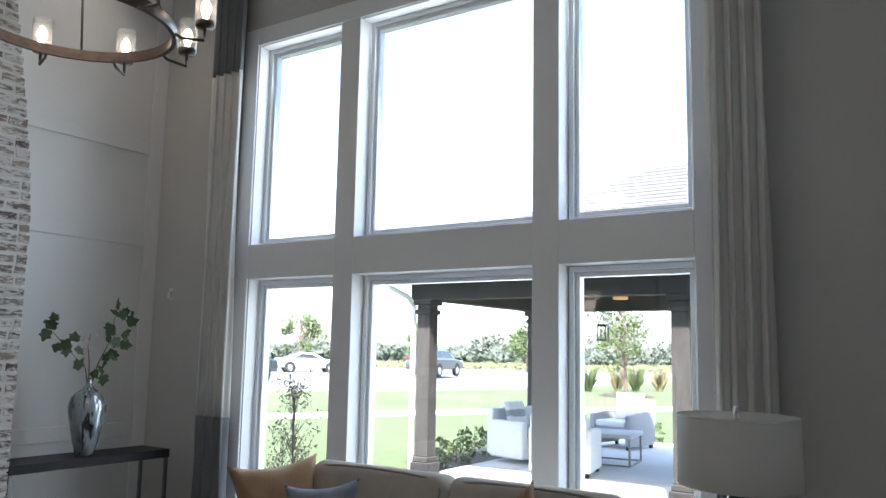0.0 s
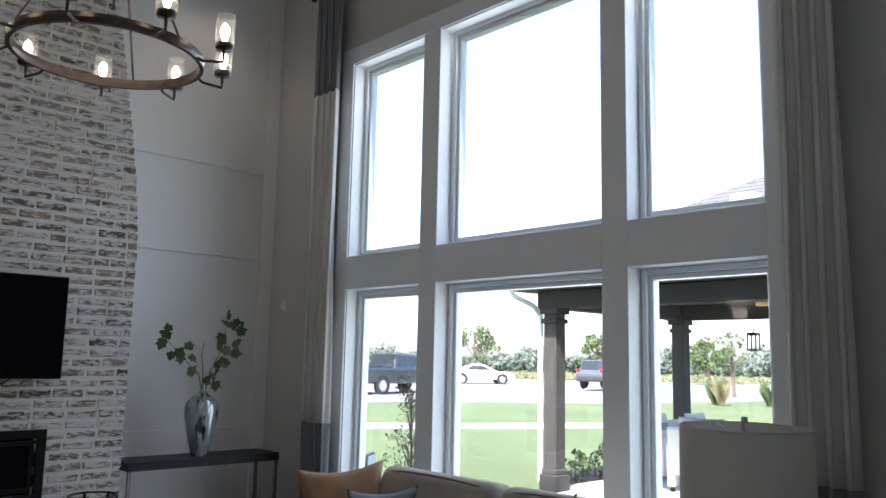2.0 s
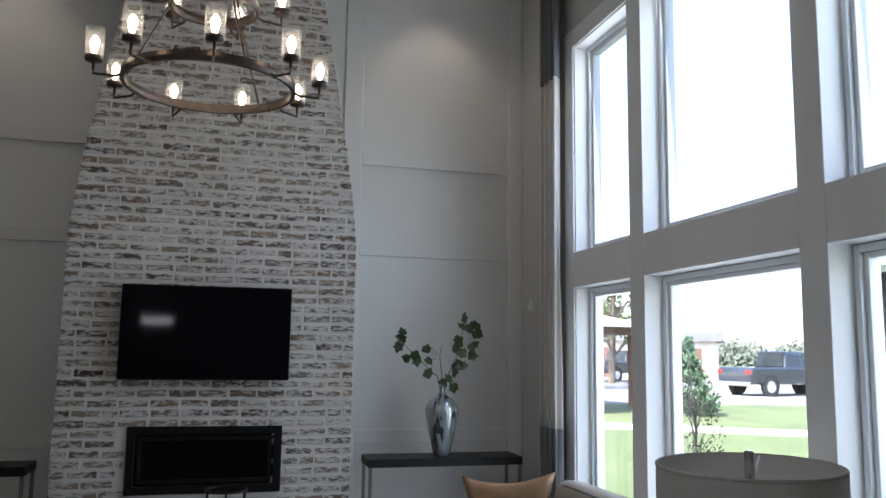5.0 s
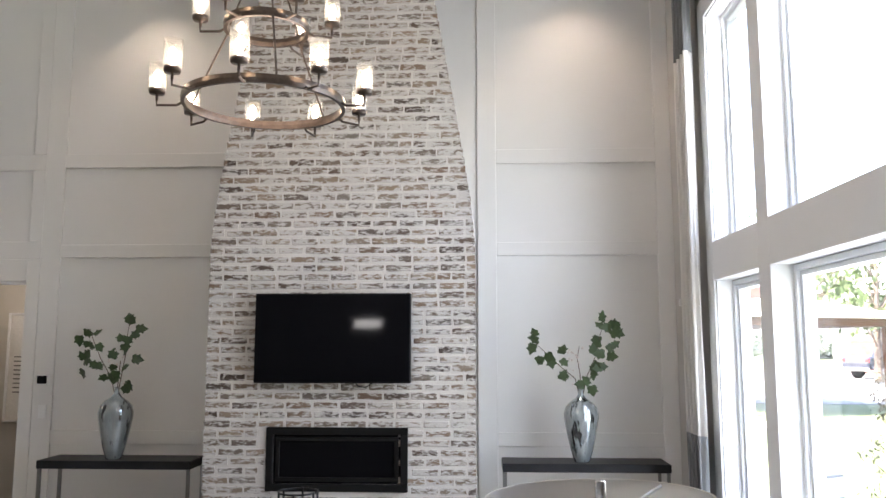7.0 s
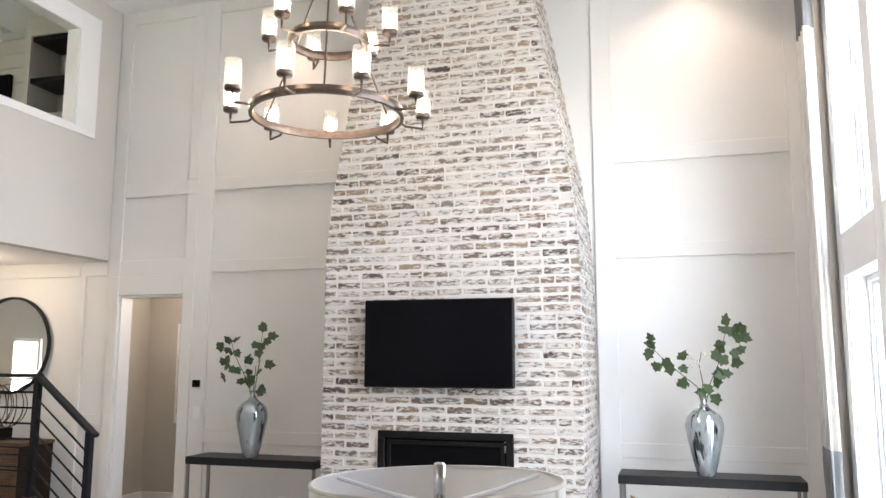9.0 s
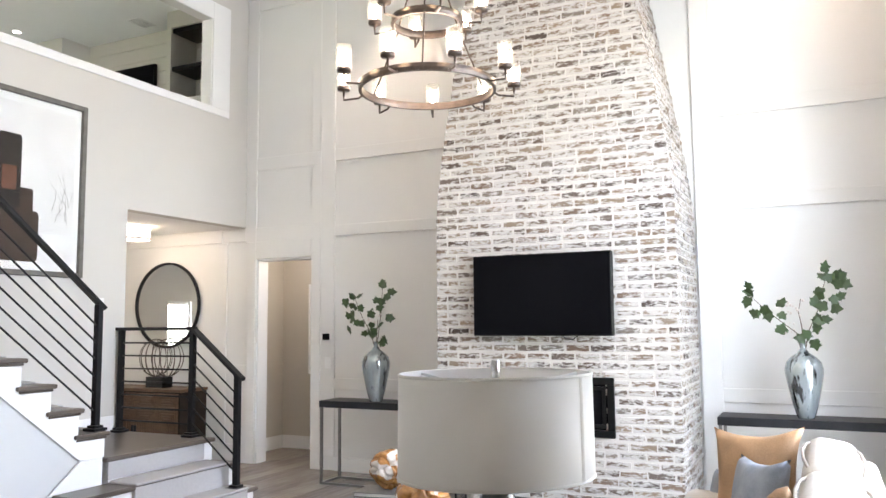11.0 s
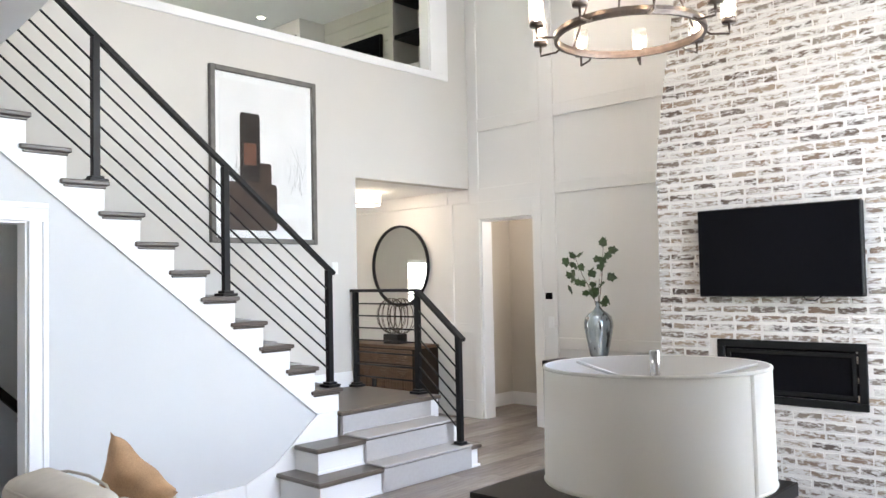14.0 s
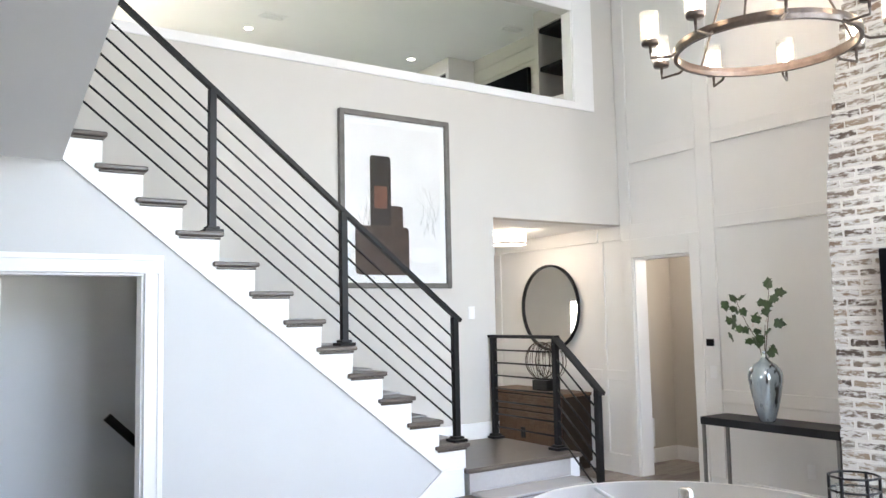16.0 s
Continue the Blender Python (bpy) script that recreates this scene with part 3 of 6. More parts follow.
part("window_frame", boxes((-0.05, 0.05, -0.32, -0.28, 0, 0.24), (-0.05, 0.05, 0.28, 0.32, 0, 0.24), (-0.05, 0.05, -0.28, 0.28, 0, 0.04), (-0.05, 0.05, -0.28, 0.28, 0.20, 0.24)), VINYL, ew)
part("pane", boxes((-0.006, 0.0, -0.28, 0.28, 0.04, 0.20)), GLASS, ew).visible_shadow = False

# loft seen through the gallery opening
structure("floor_loft", boxes((XW - 0.6, 0.0, -6.6, YS - 0.14, UP - 0.002, UP + 0.02)), CARPET, "grey carpet floor of the upper room", "floor")
structure("ceiling_loft", boxes((XW - 0.8, 3.0, -6.8, YS - 0.15, 5.40, 5.5)), PAINT_CEILING, "white painted upper room ceiling", "ceiling")
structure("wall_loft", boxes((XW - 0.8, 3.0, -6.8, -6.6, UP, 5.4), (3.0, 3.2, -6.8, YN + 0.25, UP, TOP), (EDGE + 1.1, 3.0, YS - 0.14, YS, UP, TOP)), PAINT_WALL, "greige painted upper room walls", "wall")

# ---- staircase ----
RISE, RUN, NOSE4 = 0.19, 0.2355, -2.65
XL = -3.76                                       # open end of the landing
NTOP = 16


def nose(k):
    return NOSE4 + (k - 4) * RUN


def rise_at(x):
    """Height of the sloped skirt's lower edge on the stair face."""
    return 0.575 + 0.809 * (x + 2.41)


stair = thing("staircase", "white and dark oak open staircase with grey runner and landing", "staircase", kind="structure")
for k in range(4, NTOP):
    x = nose(k)
    tread = part("tread", boxes((x, x + RUN + 0.025, YS + 0.001, YF + 0.004, k * RISE - 0.032, k * RISE), bevel=0.008), TREAD, stair)
    part("return_nosing", boxes((x, x + RUN + 0.068, YF + 0.003, YF + 0.034, k * RISE - 0.0315, k * RISE - 0.0005), bevel=0.009, seg=2), TREAD, tread)
    part("cove_moulding", boxes((x + 0.018, x + RUN + 0.045, YF + 0.001, YF + 0.016, k * RISE - 0.050, k * RISE - 0.033), bevel=0.005), TREAD, tread)
    part("riser", boxes((x + 0.025, x + 0.045, YS + 0.001, YF - 0.001, (k - 1) * RISE + 0.001, k * RISE - 0.033)), PAINT_TRIM, stair)
    part("runner", boxes((x - 0.006, x + RUN - 0.0, YS + 0.16, YF - 0.20, k * RISE + 0.0005, k * RISE + 0.011), (x + 0.012, x + 0.0245, YS + 0.16, YF - 0.20, (k - 1) * RISE + 0.012, k * RISE - 0.02), bevel=0.004), CARPET, stair, "grey looped carpet runner")
# stepped white skirt on the open side
outline = [(-2.41, 0.575)] + [(EDGE + 0.25, rise_at(EDGE + 0.25))]
steps = []
for k in range(NTOP - 1, 3, -1):
    steps += [(nose(k) + RUN + 0.03, k * RISE - 0.033), (nose(k) + 0.03, k * RISE - 0.033)]
steps += [(nose(4) + 0.03, 0.575)]
part("skirt_board", prism(outline + steps, "y", YF - 0.03, YF), PAINT_TRIM, stair)
bead = bmesh.new()
bar(bead, (-2.41, YF + 0.002, 0.592), (EDGE, YF + 0.002, rise_at(EDGE) + 0.018), 0.010, 0.036)
part("skirt_moulding", bead, PAINT_TRIM, stair)
# landing and the two wide lower steps
part("landing", boxes((XL, -2.60, YS + 0.001, 0.005, 0.535, 0.57), bevel=0.008), TREAD, stair)
part("landing_base", boxes((XL + 0.02, -2.635, YS + 0.001, -0.02, 0, 0.534)), PAINT_TRIM, stair)
for k, y, xr in ((2, 0.27, -2.15), (1, 0.47, -2.01)):
    part("tread", boxes((XL - 0.005, xr, -0.02 if k == 2 else -0.055, y, k * RISE - 0.034, k * RISE), bevel=0.009), TREAD, stair)
    part("step_base", boxes((XL + 0.02, xr - 0.035, -0.0595, y - 0.035, 0 if k == 1 else RISE + 0.0005, k * RISE - 0.035)), PAINT_TRIM, stair)
    part("shoe_moulding", boxes((XL + 0.0, xr - 0.02, y - 0.035, y - 0.02, 0.0 if k == 1 else RISE, (0 if k == 1 else RISE) + 0.02)), PAINT_TRIM, stair)
for k, ya, yb in ((2, 0.0, 0.285), (1, 0.26, 0.485)):
    part("runner", boxes((-3.63, -2.62, ya, yb, k * RISE + 0.0005, k * RISE + 0.02), (-3.63, -2.62, yb - 0.05, yb - 0.014, (k - 1) * RISE + 0.004, k * RISE - 0.004), bevel=0.006), CARPET, stair, "grey looped carpet runner")
part("runner", boxes((-3.63, -2.62, -0.019, -0.006, 2 * RISE + 0.022, 0.533)), CARPET, stair, "grey looped carpet runner")
# slanting skirt from the landing down to the baseboard
part("knee_skirt", prism([(-2.60, 0.0), (-1.75, 0.0), (-1.75, 0.155), (-2.00, 0.25), (-2.41, 0.575), (-2.60, 0.575)], "y", YF - 0.001, YF + 0.014, 0.003), PAINT_TRIM, stair)
structure("baseboard", boxes((-1.749, -0.40, YF - 0.015, YF + 0.012, 0, 0.15), bevel=0.003), PAINT_TRIM, "white painted baseboard beneath the staircase", "baseboard")
# wall beneath the flight, with the open cellar doorway
D0, D1, DT = -0.285, 0.52, 2.01
tri_wall = prism([(-2.6, 0.0), (D0, 0.0), (D0, rise_at(D0)), (-2.41, 0.575), (-2.6, 0.575)], "y", YF - 0.12, YF - 0.015)
extra = prism([(D0, DT), (D1, DT), (D1, LOW), (0.16, LOW), (D0, rise_at(D0))], "y", YF - 0.12, YF - 0.015)
structure("wall_stair", tri_wall, PAINT_STAIR, "pale grey painted wall beneath the staircase", "wall")
structure("wall_stair", extra, PAINT_STAIR, "pale grey painted wall above the cellar doorway", "wall")
structure("wall_stair", boxes((D1, EAST, YF - 0.12, YF - 0.015, 0, LOW)), PAINT_STAIR, "pale grey painted wall beside the cellar doorway", "wall")
dc = thing("door_trim", "white painted moulded casing round the cellar doorway", "trim", kind="structure")
for o, t in ((0.0, 0.014), (0.075, 0.024)):
    part("casing", boxes((D0 - 0.11, D0 - o, YF - 0.015, YF + t - 0.002, 0, DT + 0.0), (D1 + o, D1 + 0.11, YF - 0.015, YF + t - 0.002, 0, DT), (D0 - 0.11, D1 + 0.11, YF - 0.015, YF + t - 0.002, DT + o, DT + 0.11), bevel=0.004), PAINT_TRIM, dc)
part("jamb", boxes((D0 + 0.001, D0 + 0.014, YF - 0.14, YF - 0.013, 0, DT), (D1 - 0.014, D1 - 0.001, YF - 0.14, YF - 0.013, 0, DT), (D0 + 0.014, D1 - 0.014, YF - 0.14, YF - 0.013, DT - 0.014, DT - 0.001)), PAINT_TRIM, dc)
structure("wall_cellar", boxes((D0 - 0.9, D1 + 0.4, YS + 0.0, YS + 0.03, 0, 2.2), (D1 + 0.4, D1 + 0.5, YS + 0.03, YF - 0.12, 0, 2.4), (D0 - 1.0, D0 - 0.9, YS + 0.03, YF - 0.12, 0, 1.2)), PAINT_STAIR, "pale grey painted walls of the cellar stair", "wall")
rail = thing("wall_handrail", "dark wooden handrail sloping along the cellar wall", "handrail", (0, YS + 0.09, 0))
part("rail", bar(bmesh.new(), (-0.27, 0, 1.06), (-0.95, 0, 0.38), 0.045, 0.06), BLACKWOOD, rail)
part("bracket", boxes((-0.60, -0.57, -0.06, 0.0, 0.66, 0.70), (-0.60, -0.57, -0.02, 0.0, 0.70, 0.73)), IRON, rail)
cd = thing("door_1", "white painted cellar door standing open inward", "door", (D1 - 0.02, YF - 0.13, 0.01), kind="structure")
part("door_leaf", boxes((-0.035, 0.0, -0.78, 0.0, 0, 1.97), bevel=0.003), PAINT_TRIM, cd)
lever = boxes((-0.05, -0.036, -0.74, -0.69, 0.97, 1.02), (-0.085, -0.05, -0.725, -0.705, 0.985, 1.005), (-0.085, -0.07, -0.72, -0.60, 0.985, 1.005), bevel=0.003)
part("door_handle", lever, IRON, cd)

# ---- stair railings ----
def post(parent, x, y, z, h):
    p = part("post", boxes((x - 0.024, x + 0.024, y - 0.024, y + 0.024, z + 0.02, z + h), bevel=0.003), IRON, parent)
    part("base_plate", boxes((x - 0.062, x + 0.062, y - 0.062, y + 0.062, z + 0.0005, z + 0.022), (x - 0.042, x + 0.042, y - 0.042, y + 0.042, z + 0.022, z + 0.042), bevel=0.004), IRON, p)


YP, HP = YF - 0.075, 0.945
rl = thing("stair_railing", "black steel stair railing with thin sloping rods", "railing")
PX = [nose(k) + 0.05 for k in (4, 8, 12, 16)]
PZ = [k * RISE for k in (4, 8, 12, 16)]
for x, z in list(zip(PX, PZ))[:3]:
    post(rl, x, YP, z, HP)
slope = RISE / RUN
part("handrail", bar(bmesh.new(), (PX[0] - 0.05, YP, PZ[0] + HP - 0.03), (PX[3], YP, PZ[3] + HP + 0.01), 0.05, 0.03), IRON, rl)
for i in range(6):
    z = 0.135 + i * 0.128
    part("rod", tube(bmesh.new(), [(PX[0], YP, PZ[0] + z), (PX[3], YP, PZ[3] + z)], 0.0075), IRON, rl, smooth=True)
lr = thing("landing_railing", "black steel landing railing with level and sloping rods", "railing")
LX = XL + 0.075
LP = ((LX, YS + 0.06, 0.57), (LX, YF - 0.15, 0.57), (LX + 0.12, 0.40, RISE))
for x, y, z in LP:
    post(lr, x, y, z, 0.93)
part("handrail", boxes((LX - 0.028, LX + 0.028, YS + 0.002, LP[1][1] + 0.03, 1.5, 1.53), bevel=0.004), IRON, lr)
part("handrail", bar(bmesh.new(), (LX, LP[1][1], 1.515), (LP[2][0], LP[2][1] + 0.05, 1.09), 0.056, 0.03), IRON, lr)
for i in range(7):
    z = 0.11 + i * 0.118
    part("rod", tube(bmesh.new(), [(LX, LP[0][1], 0.57 + z), (LX, LP[1][1], 0.57 + z)], 0.0075), IRON, lr, smooth=True)
for i in range(6):
    z = 0.13 + i * 0.128
    part("rod", tube(bmesh.new(), [(LX, LP[1][1], 0.57 + z), (LP[2][0], LP[2][1], RISE + z)], 0.0075), IRON, lr, smooth=True)

# ---- chimney breast ----
CX, C0, C1 = -4.47, 1.815, 3.845
COURSE = 0.0685


def inset(z):
    """How far the chimney's sides draw in at that height."""
    return 0.0 if z < 2.35 else 0.185 * (z - 2.35) - 0.07 * (1 - math.exp(-(z - 2.35) / 0.38))


chimney = thing("chimney_breast", "whitewashed brick chimney breast drawing in towards the ceiling", "chimney", (0, 0, 0), kind="structure")
core = bmesh.new()
levels = [0.0, 2.3] + [2.3 + 0.2 * i for i in range(1, 16)] + [TOP]
rings = []
FB0, FB1, FBL, FBH = 2.29, 3.345, 0.645, 1.108      # firebox opening
for z in levels:
    a, b = C0 + inset(z) + 0.012, C1 - inset(z) - 0.012
    rings.append([core.verts.new(p) for p in ((XW - 0.01, a, z), (CX - 0.006, a, z), (CX - 0.006, b, z), (XW - 0.01, b, z))])
for a, b in zip(rings, rings[1:]):
    for i in range(4):
        core.faces.new((a[i - 1], a[i], b[i], b[i - 1]))
core.faces.new(rings[-1])
bmesh.ops.recalc_face_normals(core, faces=core.faces)
part("mortar_core", core, MORTAR, chimney, "rough white mortar")

# ---- television and fire ----
tv = thing("television", "black flat wall-mounted television switched off", "television", (CX, 2.79, 1.435))
part("body", boxes((0.04, 0.115, -0.58, 0.58, 0.0, 0.66), bevel=0.006), FIREBOX, tv)
part("screen", boxes((0.1155, 0.119, -0.572, 0.572, 0.012, 0.65)), SCREEN, tv)
part("wall_mount", boxes((0.005, 0.04, -0.2, 0.2, 0.15, 0.5)), IRON, tv)
cable = part("cable", tube(bmesh.new(), [(0.06, 0.16, 0.01), (0.06, 0.19, -0.025), (0.07, 0.25, -0.03), (0.06, 0.30, 0.005)], 0.004), IRON, tv)
fire = thing("fireplace_insert", "black metal linear gas fire set into brick", "fireplace", (CX, (FB0 + FB1) / 2, FBL))
w, h = (FB1 - FB0) / 2, FBH - FBL
part("surround", boxes((-0.005, 0.02, -w, w, h - 0.055, h), (-0.005, 0.02, -w, w, 0, 0.055), (-0.005, 0.02, -w, -w + 0.055, 0.055, h - 0.055), (-0.005, 0.02, w - 0.055, w, 0.055, h - 0.055), bevel=0.004), FIREBOX, fire)
part("inner_frame", boxes((-0.008, 0.008, -w + 0.07, w - 0.07, h - 0.10, h - 0.07), (-0.008, 0.008, -w + 0.07, w - 0.07, 0.07, 0.10), (-0.008, 0.008, -w + 0.07, -w + 0.10, 0.10, h - 0.10), (-0.008, 0.008, w - 0.10, w - 0.07, 0.10, h - 0.10), bevel=0.003), FIREBOX, fire)
part("glass_front", boxes((-0.0085, -0.003, -w + 0.056, w - 0.056, 0.056, h - 0.056)), SCREEN, fire)

# ---- curtains and rods ----
def curtain(x0, x1, y, label, folds, seed):
    rnd = random.Random(seed)
    c = thing("curtain", label, "curtain", (0, 0, 0), group="curtains at the great window")
    ph = [rnd.uniform(-0.5, 0.5) for _ in range(12)]
    for nm, lo, hi, mt in (("lower_band", 0.02, 1.07, CURTAIN_GREY), ("middle_panel", 1.07, 3.92, CURTAIN_WHITE), ("upper_band", 3.92, 4.86, CURTAIN_GREY)):
        bm = bmesh.new()
        n, rows = folds * 12, 12
        grid = []
        for j in range(rows + 1):
            z = lo + (hi - lo) * j / rows
            row = []
            flare = 1.0 + 0.05 * (1 - z / 4.86)
            for i in range(n + 1):
                u = i / n
                a = 2 * math.pi * folds * u + 0.5 * math.sin(z * 1.3 + ph[int(u * 10)])
                x = (x0 + x1) / 2 + ((u - 0.5) * (x1 - x0) + 0.012 * math.sin(2 * a)) * flare
                row.append(bm.verts.new((x, y + 0.034 * math.sin(a) + 0.006 * math.sin(3 * a + z), z)))
            grid.append(row)
        for r0, r1 in zip(grid, grid[1:]):
            for i in range(n):
                bm.faces.new((r0[i], r0[i + 1], r1[i + 1], r1[i]))
        ob = part(nm, bm, mt, c, smooth=True)
        sol = ob.modifiers.new("cloth", "SOLIDIFY")
        sol.thickness = 0.006
    rd = thing("curtain_rod", "short dark metal curtain rod with round finials", "curtain rod", (0, y, 4.90), group="rods at the great window")
    part("rod", tube(bmesh.new(), [(x0 - 0.08, 0, 0), (x1 + 0.06, 0, 0)], 0.014, 12), IRON, rd, smooth=True)
    for x in (x0 - 0.10, x1 + 0.08):
        bm = bmesh.new()
        bmesh.ops.create_uvsphere(bm, u_segments=14, v_segments=10, radius=0.03, matrix=Matrix.Translation((x, 0, 0)))
        part("finial", bm, IRON, rd, smooth=True)
    part("bracket", boxes((x0 - 0.045, x0 - 0.025, -0.01, YN + 0.02 - y, -0.012, 0.012), (x0 - 0.06, x0 - 0.01, YN + 0.012 - y, YN + 0.02 - y, -0.04, 0.04)), IRON, rd)


curtain(-4.70, -4.33, 5.46, "white floor-length curtain with slate-grey bands, gathered narrow", 4, 3)
curtain(-0.55, -0.24, 5.44, "white floor-length curtain with slate-grey bands, drawn aside", 4, 8)

# ---- chandelier ----
def chandelier():
    ch = thing("chandelier", "dark bronze two-tier ring chandelier with lit glass cylinders", "chandelier", (-2.36, 2.80, 2.92))
    def ring(name, r, z):
        prof = [(r - 0.009, z - 0.022), (r + 0.009, z - 0.022), (r + 0.012, z), (r + 0.009, z + 0.022), (r - 0.009, z + 0.022), (r - 0.012, z)]
        bm, n = bmesh.new(), 112
        rows = [[bm.verts.new((p * math.cos(2 * math.pi * i / n), p * math.sin(2 * math.pi * i / n), q)) for p, q in prof] for i in range(n)]
        for i in range(n):
            for k in range(6):
                bm.faces.new((rows[i - 1][k - 1], rows[i][k - 1], rows[i][k], rows[i - 1][k]))
        bmesh.ops.recalc_face_normals(bm, faces=bm.faces)
        part(name, bm, BRONZE, ch)
    ring("lower_ring", 0.395, 0.0)
    ring("upper_ring", 0.205, 0.40)
    part("drop_rod", tube(bmesh.new(), [(0, 0, 0.9), (0, 0, TOP - 2.92)], 0.011), BRONZE, ch)
    part("canopy", lathe([(0.075, TOP - 2.92 - 0.03), (0.075, TOP - 2.92)]), BRONZE, ch)
    for i in range(3):
        a = radians(23 + 120 * i)
        c, s = math.cos(a), math.sin(a)
        part("hanger", tube(bmesh.new(), [(0.395 * c, 0.395 * s, 0.02), (0.205 * c, 0.205 * s, 0.40)], 0.0055), BRONZE, ch)
        part("hanger", tube(bmesh.new(), [(0.205 * c, 0.205 * s, 0.42), (0.0, 0.0, 0.92)], 0.0055), BRONZE, ch)
    cup = lathe([(0.0065, -0.045), (0.0065, -0.016), (0.036, -0.013), (0.0395, -0.006), (0.0395, 0.010), (0.02, 0.011)], 24)
    shade = lathe([(0.0435, 0.004), (0.0435, 0.142), (0.0405, 0.142), (0.0405, 0.004)], 24)
    shade.faces.ensure_lookup_table()
    bmesh.ops.delete(shade, geom=[f for f in shade.faces if len(f.verts) > 4], context="FACES_ONLY")
    bulb = lathe([(0.008, 0.01), (0.011, 0.03), (0.021, 0.065), (0.019, 0.085), (0.008, 0.105), (0.001, 0.108)], 12)
    meshes = []
    for nm, bm, mt in (("cup", cup, BRONZE), ("glass_shade", shade, SHADE_GLASS), ("bulb", bulb, BULB)):
        me = bpy.data.meshes.new(nm)
        bm.to_mesh(me)
        bm.free()
        me.materials.append(mt)
        me.shade_smooth()
        meshes.append((nm, me))
    for n, r, z, first in ((9, 0.395, 0.0, -37), (6, 0.205, 0.40, -20)):
        for i in range(n):
            a = radians(first + 360 / n * i)
            c, s = math.cos(a), math.sin(a)
            reach = r + 0.125
            arm = part("arm", tube(bmesh.new(), [(r * c, r * s, z - 0.01), ((r + 0.03) * c, (r + 0.03) * s, z - 0.03), (reach * c, reach * s, z - 0.035), (reach * c, reach * s, z + 0.0)], 0.0065, 8), BRONZE, ch)
            for nm, me in meshes:
                ob = new(nm, me)
                ob.location = (reach * c, reach * s, z + 0.035)
                ob.parent = arm
                if nm == "glass_shade":
                    ob.visible_shadow = False


chandelier()
lamp("chandelier_glow", "POINT", pose(-2.36, 2.80, 3.12), 1.4, WARM, radius=0.35)

# ---- recessed downlights ----
def downlight(x, y, z, on=0, group="recessed downlights"):
    d = thing("recessed_light", "small round recessed downlight, lit", "downlight", (x, y, z), group=group)
    part("trim_ring", hoop([(0.05, -0.001), (0.075, -0.001), (0.078, -0.006), (0.05, -0.008)], 24), PLASTIC, d)
    part("lens", lathe([(0.05, -0.004), (0.05, -0.0015)], 24), CAN_LIGHT, d)
    if on:
        lamp("downlight_beam", "SPOT", look((x, y, z - 0.02), (x, y, 0)), on, WARM if y > 0 else (0.76, 0.89, 1.0), radius=0.04, spot=(radians(95 if y > 0 else 150), 0.6))


for y in (0.95, 4.72):
    downlight(-4.95, y, TOP, 3.2)
for x, y in ((-2.53, -4.51), (-4.94, -4.52), (-0.2, -4.5)):
    downlight(x, y, 5.40, 3.2)
lamp("entry_light_glow", "POINT", pose(-4.75, -2.15, 2.45), 0.5, WARM, radius=0.12)
# added fill lamp without a fixture, brightens the side hall
lamp("hall_light_glow", "POINT", pose(-6.1, -0.55, 2.35), 0.42, (1.0, 0.90, 0.80), radius=0.15)

# ---- seating ----
def cushion(bm, w, d, h, at=(0, 0, 0), m=None, n=14, pinch=0.06, plump=1.0):
    """A stuffed cushion lying flat: w by d, h thick, with drawn-out corners."""
    m = m or Matrix.Identity(4)
    for side in (1, -1):
        rows = []
        for j in range(n + 1):
            row = []
            for i in range(n + 1):
                u, v = 2 * i / n - 1, 2 * j / n - 1
                k = (1 - abs(u) ** 2.6) * (1 - abs(v) ** 2.6)
                sx = 1 - pinch * (1 - abs(v) ** 2)
                sy = 1 - pinch * (1 - abs(u) ** 2)
                z = side * h / 2 * max(0.0, k) ** 0.42 * plump + 0.006 * math.sin(7 * u + 3 * v)
                row.append(bm.verts.new(m @ Vector((at[0] + u * w / 2 * sx, at[1] + v * d / 2 * sy, at[2] + z))))
            rows.append(row)
        for a, b in zip(rows, rows[1:]):
            for i in range(n):
                bm.faces.new((a[i], a[i + 1], b[i + 1], b[i]) if side > 0 else (a[i + 1], a[i], b[i], b[i + 1]))
    bmesh.ops.remove_doubles(bm, verts=bm.verts, dist=0.0008)
    return bm


def pillow(at, size, tilt, turn, mat_, label, roll=0, thick=0.17):
    """A scatter cushion standing on its edge, leaning back by tilt degrees."""
    p = part("scatter_cushion", cushion(bmesh.new(), size, size, thick, (0, size / 2, 0), n=18, pinch=0.19), mat_, smooth=True)
    p.matrix_world = Matrix.Translation(at) @ pose(0, 0, 0, 0, 0, turn) @ pose(0, 0, 0, 90 - tilt, 0, 0) @ Matrix.Translation((0, size / 2, 0)) @ pose(0, 0, 0, 0, 0, roll) @ Matrix.Translation((0, -size / 2, 0))
    tagged(p, label, "cushion", "scatter cushions on the sofas")
    return p


def soft(bm, x0, x1, y0, y1, z0, z1, r=0.05):
    return box(bm, x0, x1, y0, y1, z0, z1, bevel=r, seg=4)


